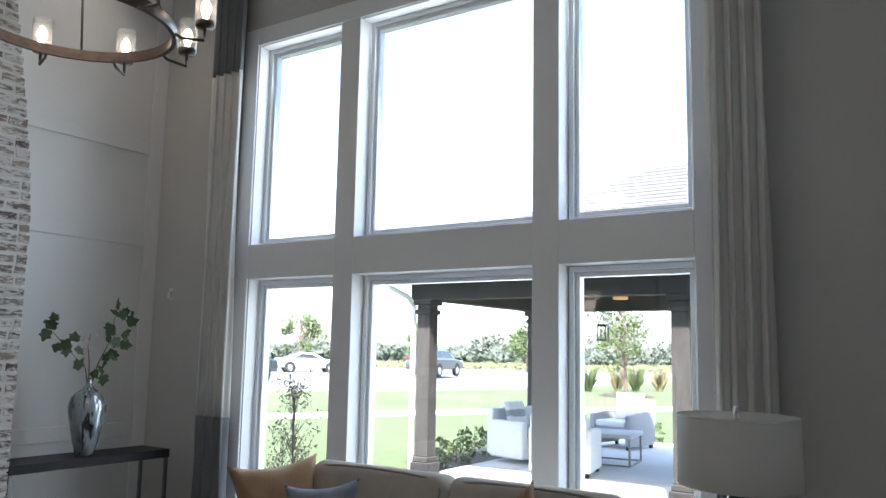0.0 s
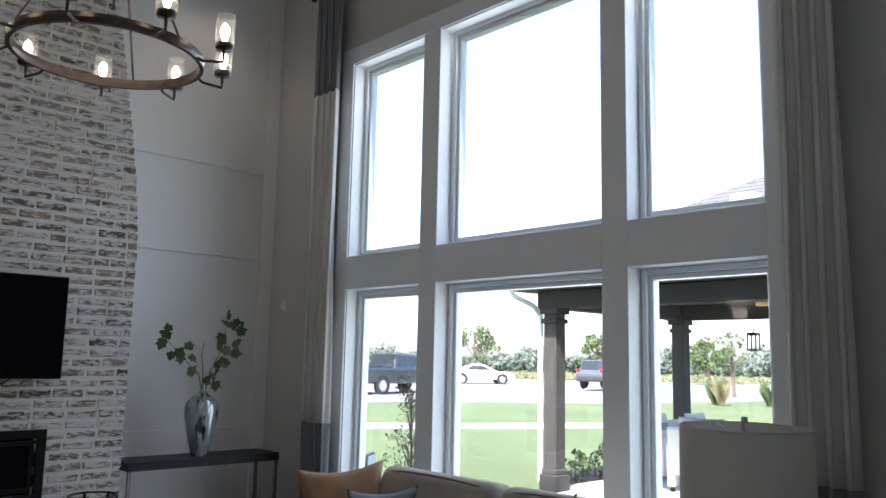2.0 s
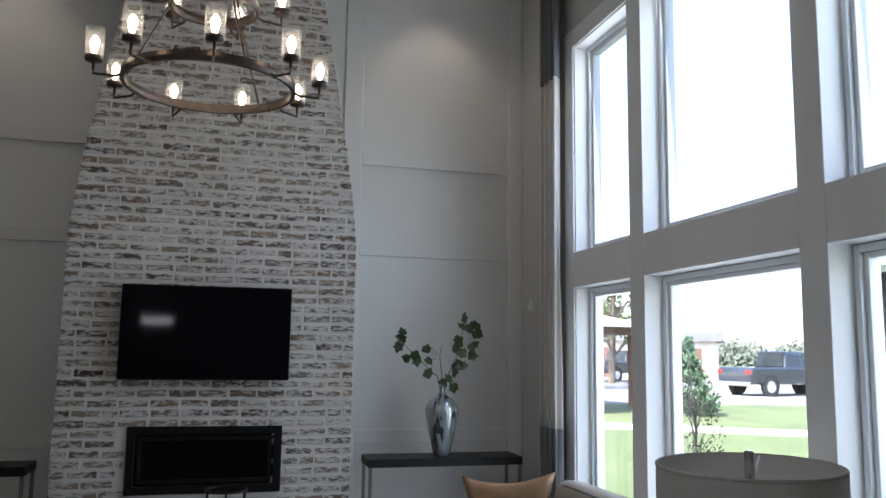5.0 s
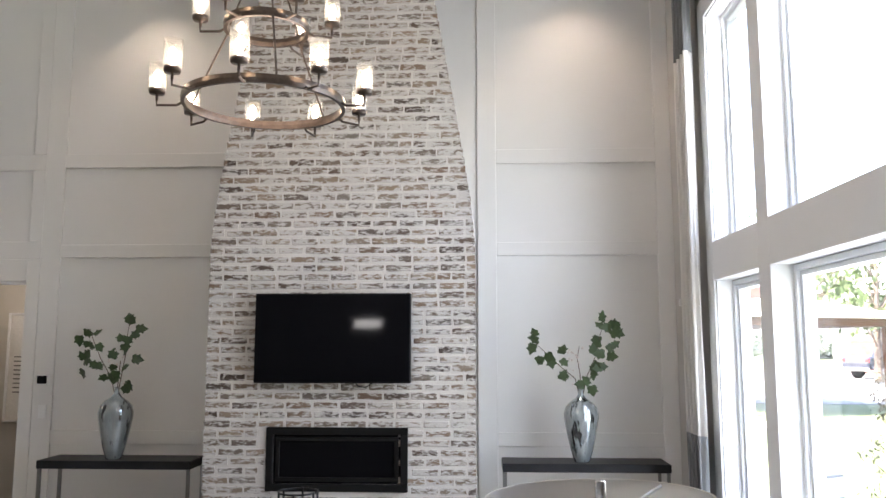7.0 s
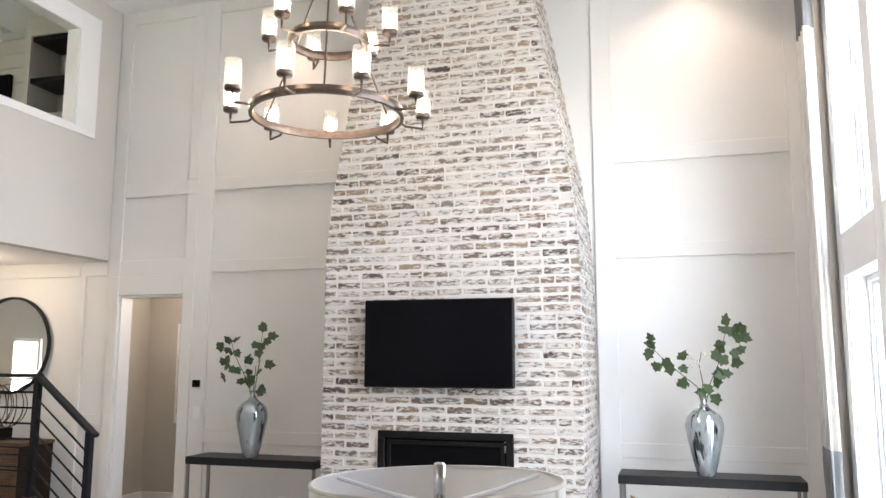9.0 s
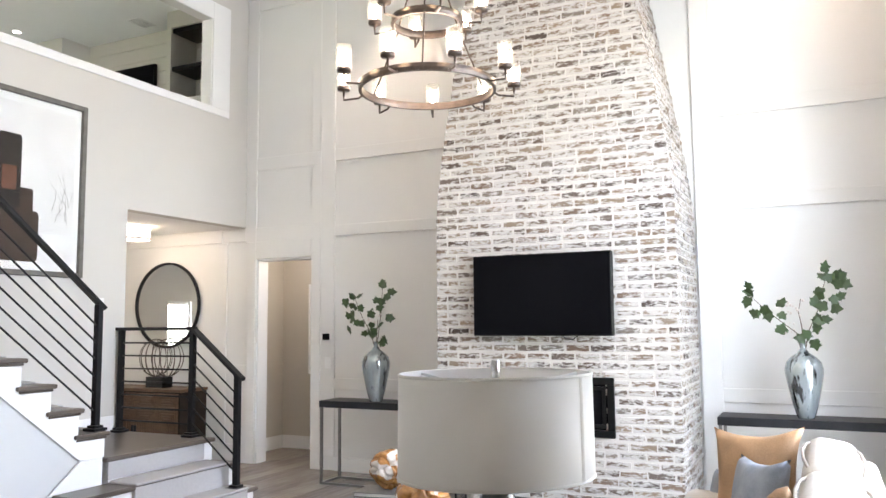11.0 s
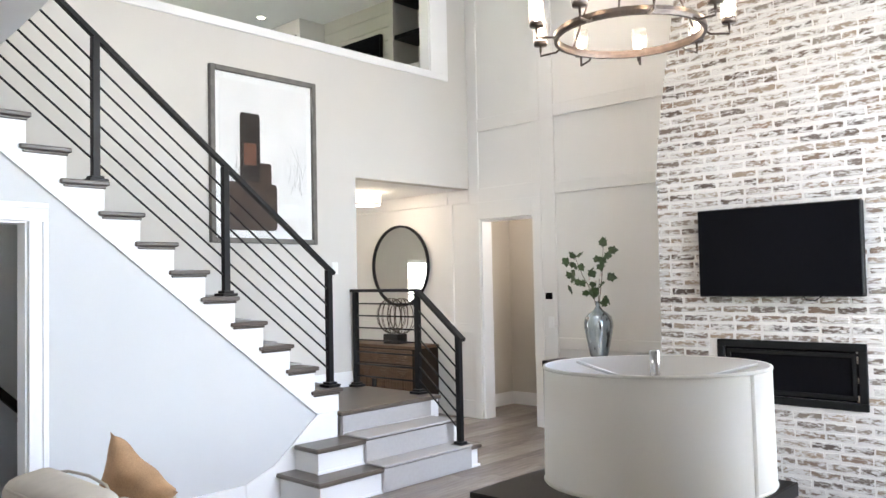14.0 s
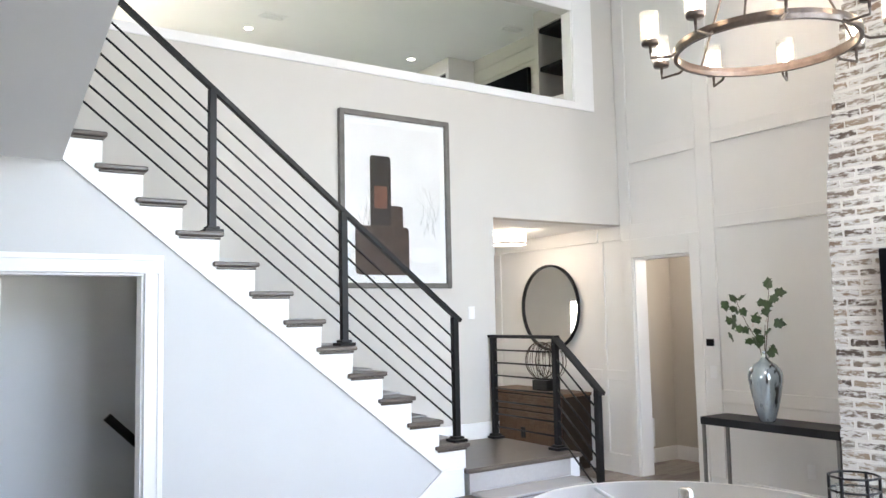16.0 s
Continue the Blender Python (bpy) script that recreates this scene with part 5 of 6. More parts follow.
def dresser():
    d = thing("sideboard", "carved brown wooden sideboard with nested square door pattern", "sideboard", (XW + 0.03, -2.31, 0))
    hw, dep = 0.66, 0.42
    part("body", boxes((0.0, dep, -hw, hw, 0.08, 0.80), bevel=0.004), DRESSER_DARK, d)
    part("top", boxes((-0.005, dep + 0.02, -hw - 0.015, hw + 0.015, 0.80, 0.835), bevel=0.005), DRESSER, d)
    part("plinth", boxes((0.02, dep - 0.02, -hw + 0.02, hw - 0.02, 0, 0.08)), DRESSER_DARK, d)
    for i in range(4):
        a = -hw + 0.015 + i * (2 * hw - 0.03) / 4
        w_ = (2 * hw - 0.03) / 4 - 0.008
        for lo, hi, nm in ((0.10, 0.60, "door"), (0.615, 0.785, "drawer_front")):
            front = part(nm, boxes((dep, dep + 0.008, a, a + w_, lo, hi)), DRESSER, d)
            for k in range(5 if nm == "door" else 3):
                e = 0.008 + 0.029 * k
                if w_ / 2 - e < 0.012 or (hi - lo) / 2 - e < 0.012:
                    break
                part("square_moulding", boxes((dep + 0.008, dep + 0.02, a + e, a + e + 0.015, lo + e, hi - e), (dep + 0.008, dep + 0.02, a + w_ - e - 0.015, a + w_ - e, lo + e, hi - e), (dep + 0.008, dep + 0.02, a + e + 0.015, a + w_ - e - 0.015, lo + e, lo + e + 0.015), (dep + 0.008, dep + 0.02, a + e + 0.015, a + w_ - e - 0.015, hi - e - 0.015, hi - e), bevel=0.002), DRESSER, front)
        if i in (1, 2):
            part("pull", boxes((dep + 0.02, dep + 0.035, a + (w_ - 0.03 if i == 1 else 0.005), a + (w_ - 0.005 if i == 1 else 0.03), 0.3, 0.42)), IRON, d)


dresser()
sc = thing("wire_sculpture", "bronze wire loop sculpture on a black block", "sculpture", (XW + 0.26, -2.16, 0.835))
part("block", boxes((-0.08, 0.08, -0.13, 0.13, 0.0, 0.12), bevel=0.004), BLACKWOOD, sc)
for i in range(14):
    a = math.pi * i / 14
    off = 0.12 if i % 2 else -0.06
    pts = [(0.20 * math.cos(a) * math.sin(2 * math.pi * k / 32) * 0.8, off + 0.20 * math.sin(a) * math.sin(2 * math.pi * k / 32), 0.34 + 0.215 * math.cos(2 * math.pi * k / 32)) for k in range(33)]
    part("loop", tube(bmesh.new(), pts, 0.004, 6), BRONZE, sc, smooth=True)
fl = thing("ceiling_light", "round flush ceiling light with lit fabric drum", "ceiling light", (-4.75, -2.15, LOW))
part("drum", lathe([(0.20, -0.012), (0.20, -0.15), (0.02, -0.152)], 40), DIFFUSER, fl, smooth=True)
part("band", hoop([(0.201, -0.008), (0.205, -0.012), (0.203, -0.026)], 40), CHROME, fl)
part("band", hoop([(0.201, -0.128), (0.205, -0.14), (0.201, -0.152)], 40), CHROME, fl)
part("ceiling_plate", lathe([(0.12, -0.03), (0.12, 0.0)], 32), CHROME, fl)


def wall_plate(name, label, cat, at, n, w=0.075, h=0.118):
    """A small plate on a wall; n is the way it faces."""
    ob = thing(name, label, cat, at, {"+x": 0, "+y": 90, "-y": -90}[n])
    part("plate", boxes((0.0005, 0.006, -w / 2, w / 2, -h / 2, h / 2), bevel=0.002), PLASTIC, ob)
    return ob


th = wall_plate("thermostat", "white square wall thermostat with dark display", "thermostat", (XW + 0.006, 0.0, 1.41), "+x", 0.12, 0.09)
part("display", boxes((0.006, 0.02, -0.055, 0.03, -0.035, 0.035), bevel=0.003), SCREEN, th)
for nm, lab, cat, at, n in (("light_switch", "white double rocker light switch", "switch", (XW + 0.001, 0.0, 1.13), "+x"), ("light_switch", "white rocker light switch on the picture wall", "switch", (-3.48, YS, 1.74), "+y"), ("wall_socket", "white wall socket low on the panelling", "socket", (XW - 0.021, 0.93, 0.33), "+x"), ("wall_socket", "white wall socket beneath the staircase", "socket", (-0.95, YF - 0.015, 0.36), "+y")):
    sw = wall_plate(nm, lab, cat, at, n)
    for s in ((-0.018, 0.018) if nm == "light_switch" and "double" in lab else (0.0,)):
        part("rocker" if nm == "light_switch" else "outlet", boxes((0.006, 0.009, s - 0.013, s + 0.013, -0.032, 0.032), bevel=0.001), PLASTIC, sw)
se = wall_plate("motion_sensor", "small white corner wall sensor", "sensor", (-5.25, YN + 0.02, 2.08), "-y", 0.06, 0.10)
part("lens", boxes((0.006, 0.03, -0.022, 0.022, -0.04, 0.02), bevel=0.006), PLASTIC, se)
hv = wall_plate("wall_vent", "white slatted return-air vent in the side hall", "vent", (-6.12, -1.43, 0.34), "+y", 0.22, 0.32)
for i in range(8):
    part("slat", boxes((0.006, 0.011, -0.09, 0.09, -0.14 + 0.037 * i, -0.12 + 0.037 * i)), PLASTIC, hv)
ha = thing("framed_art", "tall narrow cream framed lettered print in the side hall", "picture", (-6.6, -0.875, 0.93))
part("frame", boxes((0.0, 0.03, -0.15, -0.125, 0, 1.12), (0.0, 0.03, 0.125, 0.15, 0, 1.12), (0.0, 0.03, -0.125, 0.125, 0, 0.025), (0.0, 0.03, -0.125, 0.125, 1.095, 1.12), bevel=0.004), PAINT_TRIM, ha)
part("print", boxes((0.002, 0.012, -0.1245, 0.1245, 0.0255, 1.0945)), PAGES, ha)
for i in range(9):
    part("text_bar", boxes((0.0122, 0.013, -0.07, 0.07 - 0.02 * (i % 3), 0.30 + 0.045 * i, 0.312 + 0.045 * i)), FRAME_GREY, ha)

# ---- loft built-ins ----
LXW = -5.80
structure("wall_shiplap", boxes((LXW - 0.1, LXW, -6.6, YS - 0.14, UP, 5.4)), PAINT_WALL, "greige wall behind the shiplap boards", "wall")
sl = thing("shiplap", "greige painted horizontal shiplap boards", "boards", kind="structure")
for i in range(13):
    part("plank", boxes((LXW, LXW + 0.016, -6.6, YS - 0.15, UP + 0.02 + 0.184 * i, UP + 0.195 + 0.184 * i), bevel=0.003), PAINT_WALL, sl)


def tower(y0_, y1_):
    t = thing("shelf_unit", "greige built-in shelving with dark wooden shelves", "shelving", (LXW + 0.017, 0, UP + 0.02), group="built-in shelving in the loft")
    d = 0.45
    for a in (y0_, y1_ - 0.07):
        part("side_panel", boxes((0, d, a, a + 0.07, 0, 2.37)), PAINT_WALL, t)
    part("head_panel", boxes((0, d, y0_ + 0.071, y1_ - 0.071, 2.16, 2.37)), PAINT_WALL, t)
    for i in range(12):
        part("back_plank", boxes((0.0, 0.014, y0_ + 0.071, y1_ - 0.071, 0.40 + 0.148 * i, 0.543 + 0.148 * i), bevel=0.003), PAINT_WALL, t)
    for z in (1.13, 1.62, 2.10):
        part("shelf", boxes((0.015, d - 0.02, y0_ + 0.072, y1_ - 0.072, z, z + 0.055), bevel=0.004), BLACKWOOD, t)


tower(-2.28, -1.36)
tower(-5.3, -4.15)
ltv = thing("television", "black television on the loft shiplap wall", "television", (LXW + 0.02, -3.50, 4.235))
part("body", boxes((0.0, 0.06, -0.62, 0.62, 0, 0.72), bevel=0.005), FIREBOX, ltv)
part("screen", boxes((0.0602, 0.062, -0.61, 0.61, 0.012, 0.705)), SCREEN, ltv)
sv = thing("strapped_bottle", "small white bottle with a black leather loop handle", "ornament", (LXW + 0.33, -1.72, UP + 1.696))
part("bottle", lathe([(0.05, 0), (0.055, 0.06), (0.03, 0.09), (0.02, 0.11)], 20), PLASTIC, sv, smooth=True)
part("loop", tube(bmesh.new(), [(0, 0.09 * math.sin(math.pi * 2 * k / 20), 0.22 - 0.11 * math.cos(math.pi * 2 * k / 20)) for k in range(21)], 0.009, 6), IRON, sv, smooth=True)
for i, (dy, h_) in enumerate(((0.0, 0.05), (0.02, 0.04))):
    bx = thing("book", "white book lying on the loft shelf", "book", (LXW + 0.30, -1.95 + dy, UP + 1.206 + i * 0.051), 8 * i, group="books on the loft shelf")
    part("pages", boxes((-0.09, 0.09, -0.12, 0.12, 0.004, h_ - 0.004)), PAGES, bx)
    part("cover", boxes((-0.095, 0.095, -0.125, 0.125, 0, 0.0035), (-0.095, 0.095, -0.125, 0.125, h_ - 0.0035, h_)), PLASTIC, bx)
bl = bmesh.new()
bmesh.ops.create_uvsphere(bl, u_segments=20, v_segments=12, radius=0.07, matrix=Matrix.Translation((0, 0, 0.07)))
tagged(part("white_orb", bl, PLASTIC, smooth=True, at=(LXW + 0.32, -1.70, UP + 1.206)), "white ceramic orb on the dark loft shelf", "ornament")
for x, y in ((-2.65, -3.98), (-5.45, -2.85)):
    v = thing("ceiling_vent", "white slatted ceiling air vent in the loft", "vent", (x, y, 5.40), group="ceiling vents in the loft")
    part("frame", boxes((-0.16, 0.16, -0.10, -0.08, -0.008, -0.0005), (-0.16, 0.16, 0.08, 0.10, -0.008, -0.0005), (-0.16, -0.14, -0.08, 0.08, -0.008, -0.0005), (0.14, 0.16, -0.08, 0.08, -0.008, -0.0005)), PLASTIC, v)
    part("backing", boxes((-0.14, 0.14, -0.08, 0.08, -0.003, -0.001)), FRAME_GREY, v)
    for i in range(7):
        part("slat", boxes((-0.14, 0.14, -0.07 + 0.021 * i, -0.06 + 0.021 * i, -0.007, -0.003)), PLASTIC, v)

# ---- grounds ----
GZ = -0.05
gm = bmesh.new()
bmesh.ops.create_grid(gm, x_segments=2, y_segments=2, size=900, matrix=Matrix.Translation((0, 0, GZ - 0.02)))
structure("ground", gm, GRASS, "mown green lawn reaching to the far fields", "lawn")
structure("parking_lot", prism([(-25, 4), (-23.3, 18), (-21.8, 24), (-18.2, 29.5), (-16.2, 38), (-15, 60), (-14, 78), (-30, 76), (-42, 63), (-56, 45), (-66, 14)], "z", GZ - 0.1, GZ + 0.0), ASPHALT, "pale grey asphalt parking lot", "parking lot")
structure("pavement", prism([(-21, 5.0), (-16.4, 12.6), (-14.3, 16.0), (-11.5, 21.2), (-7.0, 28), (-5.9, 27.3), (-10.4, 20.5), (-13.1, 15.4), (-15.2, 11.9), (-19.8, 4.2)][::-1], "z", GZ - 0.1, GZ + 0.004), CONCRETE, "pale concrete footpath across the lawn", "footpath")
patio = thing("patio", "pale concrete patio slabs", "patio", (0, 0, 0), kind="structure")
for i in range(6):
    for j in range(4):
        part("slab", boxes((-5.54 + 1.6 * i + 0.006, -3.94 + 1.6 * i - 0.006, 9.56 + 1.6 * j + 0.006, 11.16 + 1.6 * j - 0.006, -0.1, 0.0), bevel=0.006), CONCRETE, patio)
for i in range(9):
    x, y = -33 + 1.9 * i, 20 + 3.3 * i
    tagged(part("parking_line", bar(bmesh.new(), (x, y, GZ + 0.004), (x + 4.2, y + 1.2, GZ + 0.004), 0.12, 0.004), ROADPAINT), "white painted parking bay line", "road marking", "parking bay lines", "structure")

# ---- covered porch ----
porch = thing("porch", "timber porch with hipped shingle roof and stone-footed posts", "porch", (0, 0, 0))
E0, E1, F0, F1 = -5.88, 4.5, 9.3, 13.35
for x, y in ((-5.38, 9.75), (-2.0, 9.75), (2.4, 9.75), (-5.38, 12.9), (-2.0, 12.9), (2.4, 12.9)):
    p = part("post", boxes((x - 0.10, x + 0.10, y - 0.10, y + 0.10, 0.27, 2.22), bevel=0.008), POST_WOOD, porch)
    part("base", boxes((x - 0.14, x + 0.14, y - 0.14, y + 0.14, 0.0, 0.20), (x - 0.12, x + 0.12, y - 0.12, y + 0.12, 0.20, 0.27), bevel=0.01), POST_WOOD, p)
    part("cap", boxes((x - 0.125, x + 0.125, y - 0.125, y + 0.125, 2.10, 2.16), (x - 0.14, x + 0.14, y - 0.14, y + 0.14, 2.22, 2.29), bevel=0.006), POST_WOOD, p)
for r in ((-5.58, 4.2, 9.64, 9.86), (-5.58, 4.2, 12.79, 13.01)):
    part("beam", boxes((*r, 2.29, 2.52), bevel=0.006), POST_WOOD, porch)
for x in (-5.38, -2.0, 2.4):
    part("beam", boxes((x - 0.11, x + 0.11, 9.861, 12.789, 2.29, 2.52), bevel=0.006), POST_WOOD, porch)
part("soffit", boxes((E0 + 0.05, E1 - 0.05, F0 + 0.05, F1 - 0.05, 2.53, 2.56)), SOFFIT, porch)
part("fascia", boxes((E0, E1, F0, F0 + 0.03, 2.52, 2.66), (E0, E1, F1 - 0.03, F1, 2.52, 2.66), (E0, E0 + 0.03, F0 + 0.03, F1 - 0.03, 2.52, 2.66), (E1 - 0.03, E1, F0 + 0.03, F1 - 0.03, 2.52, 2.66), bevel=0.004), PAINT_TRIM, porch)
part("gutter", boxes((E0 - 0.02, E1, F0 - 0.11, F0 - 0.002, 2.57, 2.67), (E0 - 0.04, E1, F0 - 0.125, F0 - 0.11, 2.64, 2.68), bevel=0.01), PAINT_TRIM, porch)
part("downspout", tube(bmesh.new(), [(-5.72, F0 - 0.05, 2.57), (-5.72, F0 + 0.02, 2.45), (-5.56, 9.55, 2.32), (-5.54, 9.66, 2.2), (-5.54, 9.66, 0.1)], 0.035, 8), PAINT_TRIM, porch)
roof = part("roof", boxes((E0, E1, F0, F1, 2.66, 2.68)), SHINGLE, porch)
RM, RZ, RA, RB = (F0 + F1) / 2, 4.14, -2.70, 1.6
slopes = (((E0 - 0.05, F0 - 0.08, 2.67), (E1 + 0.05, F0 - 0.08, 2.67), (RB, RM, RZ), (RA, RM, RZ)), ((E1 + 0.05, F1 + 0.08, 2.67), (E0 - 0.05, F1 + 0.08, 2.67), (RA, RM, RZ), (RB, RM, RZ)), ((E0 - 0.05, F1 + 0.08, 2.67), (E0 - 0.05, F0 - 0.08, 2.67), (RA, RM, RZ), (RA, RM, RZ)), ((E1 + 0.05, F0 - 0.08, 2.67), (E1 + 0.05, F1 + 0.08, 2.67), (RB, RM, RZ), (RB, RM, RZ)))
for k, (a, b, c, d) in enumerate(slopes):
    bm = bmesh.new()
    a, b, c, d = (Vector(v) for v in (a, b, c, d))
    nrm = (b - a).cross(d - a).normalized()
    n = 24
    for i in range(n):
        u0, u1 = i / n, (i + 1) / n
        q = [a.lerp(d, u0) + nrm * 0.011, b.lerp(c, u0) + nrm * 0.011, b.lerp(c, u1) + nrm * 0.006, a.lerp(d, u1) + nrm * 0.006, a.lerp(d, u0) - nrm * 0.004, b.lerp(c, u0) - nrm * 0.004]
        vs = [bm.verts.new(v) for v in q]
        bm.faces.new(vs[:4])
        bm.faces.new((vs[4], vs[5], vs[1], vs[0]))
    part("shingle_course", bm, SHINGLE, roof)
part("roof_vent", boxes((-3.25, -2.95, 10.35, 10.65, 3.38, 3.62), bevel=0.02), PAINT_TRIM, roof)
pl = thing("pendant_light", "amber drum pendant under the porch roof", "pendant light", (-3.3, 11.3, 2.53))
part("stem", tube(bmesh.new(), [(0, 0, 0), (0, 0, -0.06)], 0.01), IRON, pl)
part("drum", lathe([(0.09, -0.06), (0.10, -0.17), (0.09, -0.17)], 28), glow("amber_shade", (1.0, 0.62, 0.28), 0.02), pl)
hl = thing("hanging_lantern", "small black lantern hanging from the porch beam", "lantern", (-4.2, 12.9, 2.29))
part("chain", tube(bmesh.new(), [(0, 0, 0), (0, 0, -0.2)], 0.008), IRON, hl)
part("cage", boxes((-0.07, 0.07, -0.07, 0.07, -0.24, -0.20), (-0.08, 0.08, -0.08, 0.08, -0.46, -0.44), (-0.07, -0.055, -0.07, -0.055, -0.44, -0.24), (0.055, 0.07, -0.07, -0.055, -0.44, -0.24), (-0.07, -0.055, 0.055, 0.07, -0.44, -0.24), (0.055, 0.07, 0.055, 0.07, -0.44, -0.24)), IRON, hl)

# ---- patio furniture ----
def armchair(at, turn, mt, label, pillow_mat):
    c = thing("patio_armchair", label, "armchair", at, turn, group="armchairs on the patio")
    part("seat", boxes((-0.34, 0.34, -0.34, 0.30, 0.22, 0.36), bevel=0.02, seg=2), mt, c)
    back = bmesh.new()
    soft(back, -0.38, 0.38, -0.06, 0.06, 0.0, 0.62, 0.04)
    bmesh.ops.transform(back, matrix=Matrix.Translation((0, 0.36, 0.22)) @ pose(0, 0, 0, -12, 0, 0), verts=back.verts)
    part("backrest", back, mt, c, smooth=True)
    for s in (-1, 1):
        part("arm", prism([(-0.38, 0.06), (0.40, 0.06), (0.44, 0.62), (0.2, 0.64), (-0.36, 0.58)], "x", s * 0.37 - 0.05, s * 0.37 + 0.05, 0.015), mt, c)
        for y in (-0.33, 0.36):
            part("leg", boxes((s * 0.36 - 0.025, s * 0.36 + 0.025, y - 0.025, y + 0.025, 0.0, 0.07)), BLACKWOOD, c)
    cu = bmesh.new()
    soft(cu, -0.31, 0.31, -0.36, 0.22, 0.36, 0.48, 0.04)
    part("seat_cushion", cu, CUSHION, c, smooth=True)
    bc = cushion(bmesh.new(), 0.60, 0.50, 0.16)
    bmesh.ops.transform(bc, matrix=Matrix.Translation((0, 0.24, 0.70)) @ pose(0, 0, 0, 78, 0, 0), verts=bc.verts)
    part("back_cushion", bc, CUSHION, c, smooth=True)
    if pillow_mat:
        pc = cushion(bmesh.new(), 0.42, 0.42, 0.14)
        bmesh.ops.transform(pc, matrix=Matrix.Translation((0.03, 0.10, 0.68)) @ pose(0, 0, 0, 72, 0, 6), verts=pc.verts)
        part("scatter_cushion", pc, pillow_mat, c, "white scatter cushion", smooth=True)


armchair((-4.12, 11.35, 0), 192, WICKER, "white wicker patio armchair facing the low table", CUSHION)
armchair((-4.62, 14.75, 0), -14, WICKER_GREY, "grey wicker patio armchair with a white scatter cushion", CURTAIN_WHITE)
lv = thing("patio_loveseat", "white wicker patio loveseat with striped cushions", "sofa", (-5.02, 12.35, 0), 76)
part("seat", boxes((-0.7, 0.7, -0.35, 0.32, 0.08, 0.38), bevel=0.02, seg=2), WICKER, lv)
part("backrest", boxes((-0.75, 0.75, 0.30, 0.42, 0.1, 0.78), bevel=0.03, seg=2), WICKER, lv)
for s in (-1, 1):
    part("arm", boxes((s * 0.75 - 0.06, s * 0.75 + 0.06, -0.36, 0.30, 0.08, 0.62), bevel=0.03, seg=2), WICKER, lv)
part("seat_cushion", boxes((-0.68, 0.68, -0.36, 0.28, 0.38, 0.50), bevel=0.04, seg=3), CUSHION, lv)
for x in (-0.4, 0.4):
    pc = cushion(bmesh.new(), 0.42, 0.42, 0.15)
    bmesh.ops.transform(pc, matrix=Matrix.Translation((x, 0.14, 0.69)) @ pose(0, 0, 0, 72, 0, 0), verts=pc.verts)
    sc_ = part("scatter_cushion", pc, CURTAIN_WHITE, lv, "white cushion with grey stripes", smooth=True)
    sc_.data.materials.append(WICKER_GREY)
    for f in sc_.data.polygons:
        f.material_index = int((f.center.z * 9) % 2 < 0.9)
ct = thing("patio_table", "concrete-topped patio table on a thin steel frame", "table", (-4.05, 12.75, 0), 8)
part("top", boxes((-0.42, 0.42, -0.42, 0.42, 0.40, 0.46), bevel=0.006), CONCRETE, ct)
for s in (-1, 1):
    for r in (-1, 1):
        part("leg", boxes((s * 0.39 - 0.015, s * 0.39 + 0.015, r * 0.39 - 0.015, r * 0.39 + 0.015, 0, 0.399)), STEEL, ct)
    part("foot_bar", boxes((s * 0.39 - 0.012, s * 0.39 + 0.012, -0.374, 0.374, 0, 0.024)), STEEL, ct)
    part("foot_bar", boxes((-0.374, 0.374, s * 0.39 - 0.012, s * 0.39 + 0.012, 0, 0.024)), STEEL, ct)

# ---- parked vehicles ----
def wheel(car, x, y, r, w):
    wh = lathe([(r * 0.62, -w / 2), (r * 0.95, -w / 2), (r, -w / 3), (r, w / 3), (r * 0.95, w / 2), (r * 0.62, w / 2)], 28)
    bmesh.ops.transform(wh, matrix=Matrix.Translation((x, y, r)) @ pose(0, 0, 0, 90, 0, 0), verts=wh.verts)
    ty = part("tyre", wh, RUBBER, car)
    s = 1 if y > 0 else -1
    rim = lathe([(0.02, 0.02), (r * 0.2, 0.025), (r * 0.55, 0.01), (r * 0.63, 0.02), (r * 0.63, -0.02)], 20)
    for v in rim.verts:
        if v.co.z > 0:
            v.co.z *= 0.7 + 0.3 * math.cos(5 * math.atan2(v.co.y, v.co.x))
    bmesh.ops.transform(rim, matrix=Matrix.Translation((x, y + s * (w / 2 - 0.005), r)) @ pose(0, 0, 0, -90 * s, 0, 0), verts=rim.verts)
    part("rim", rim, CHROME, ty)


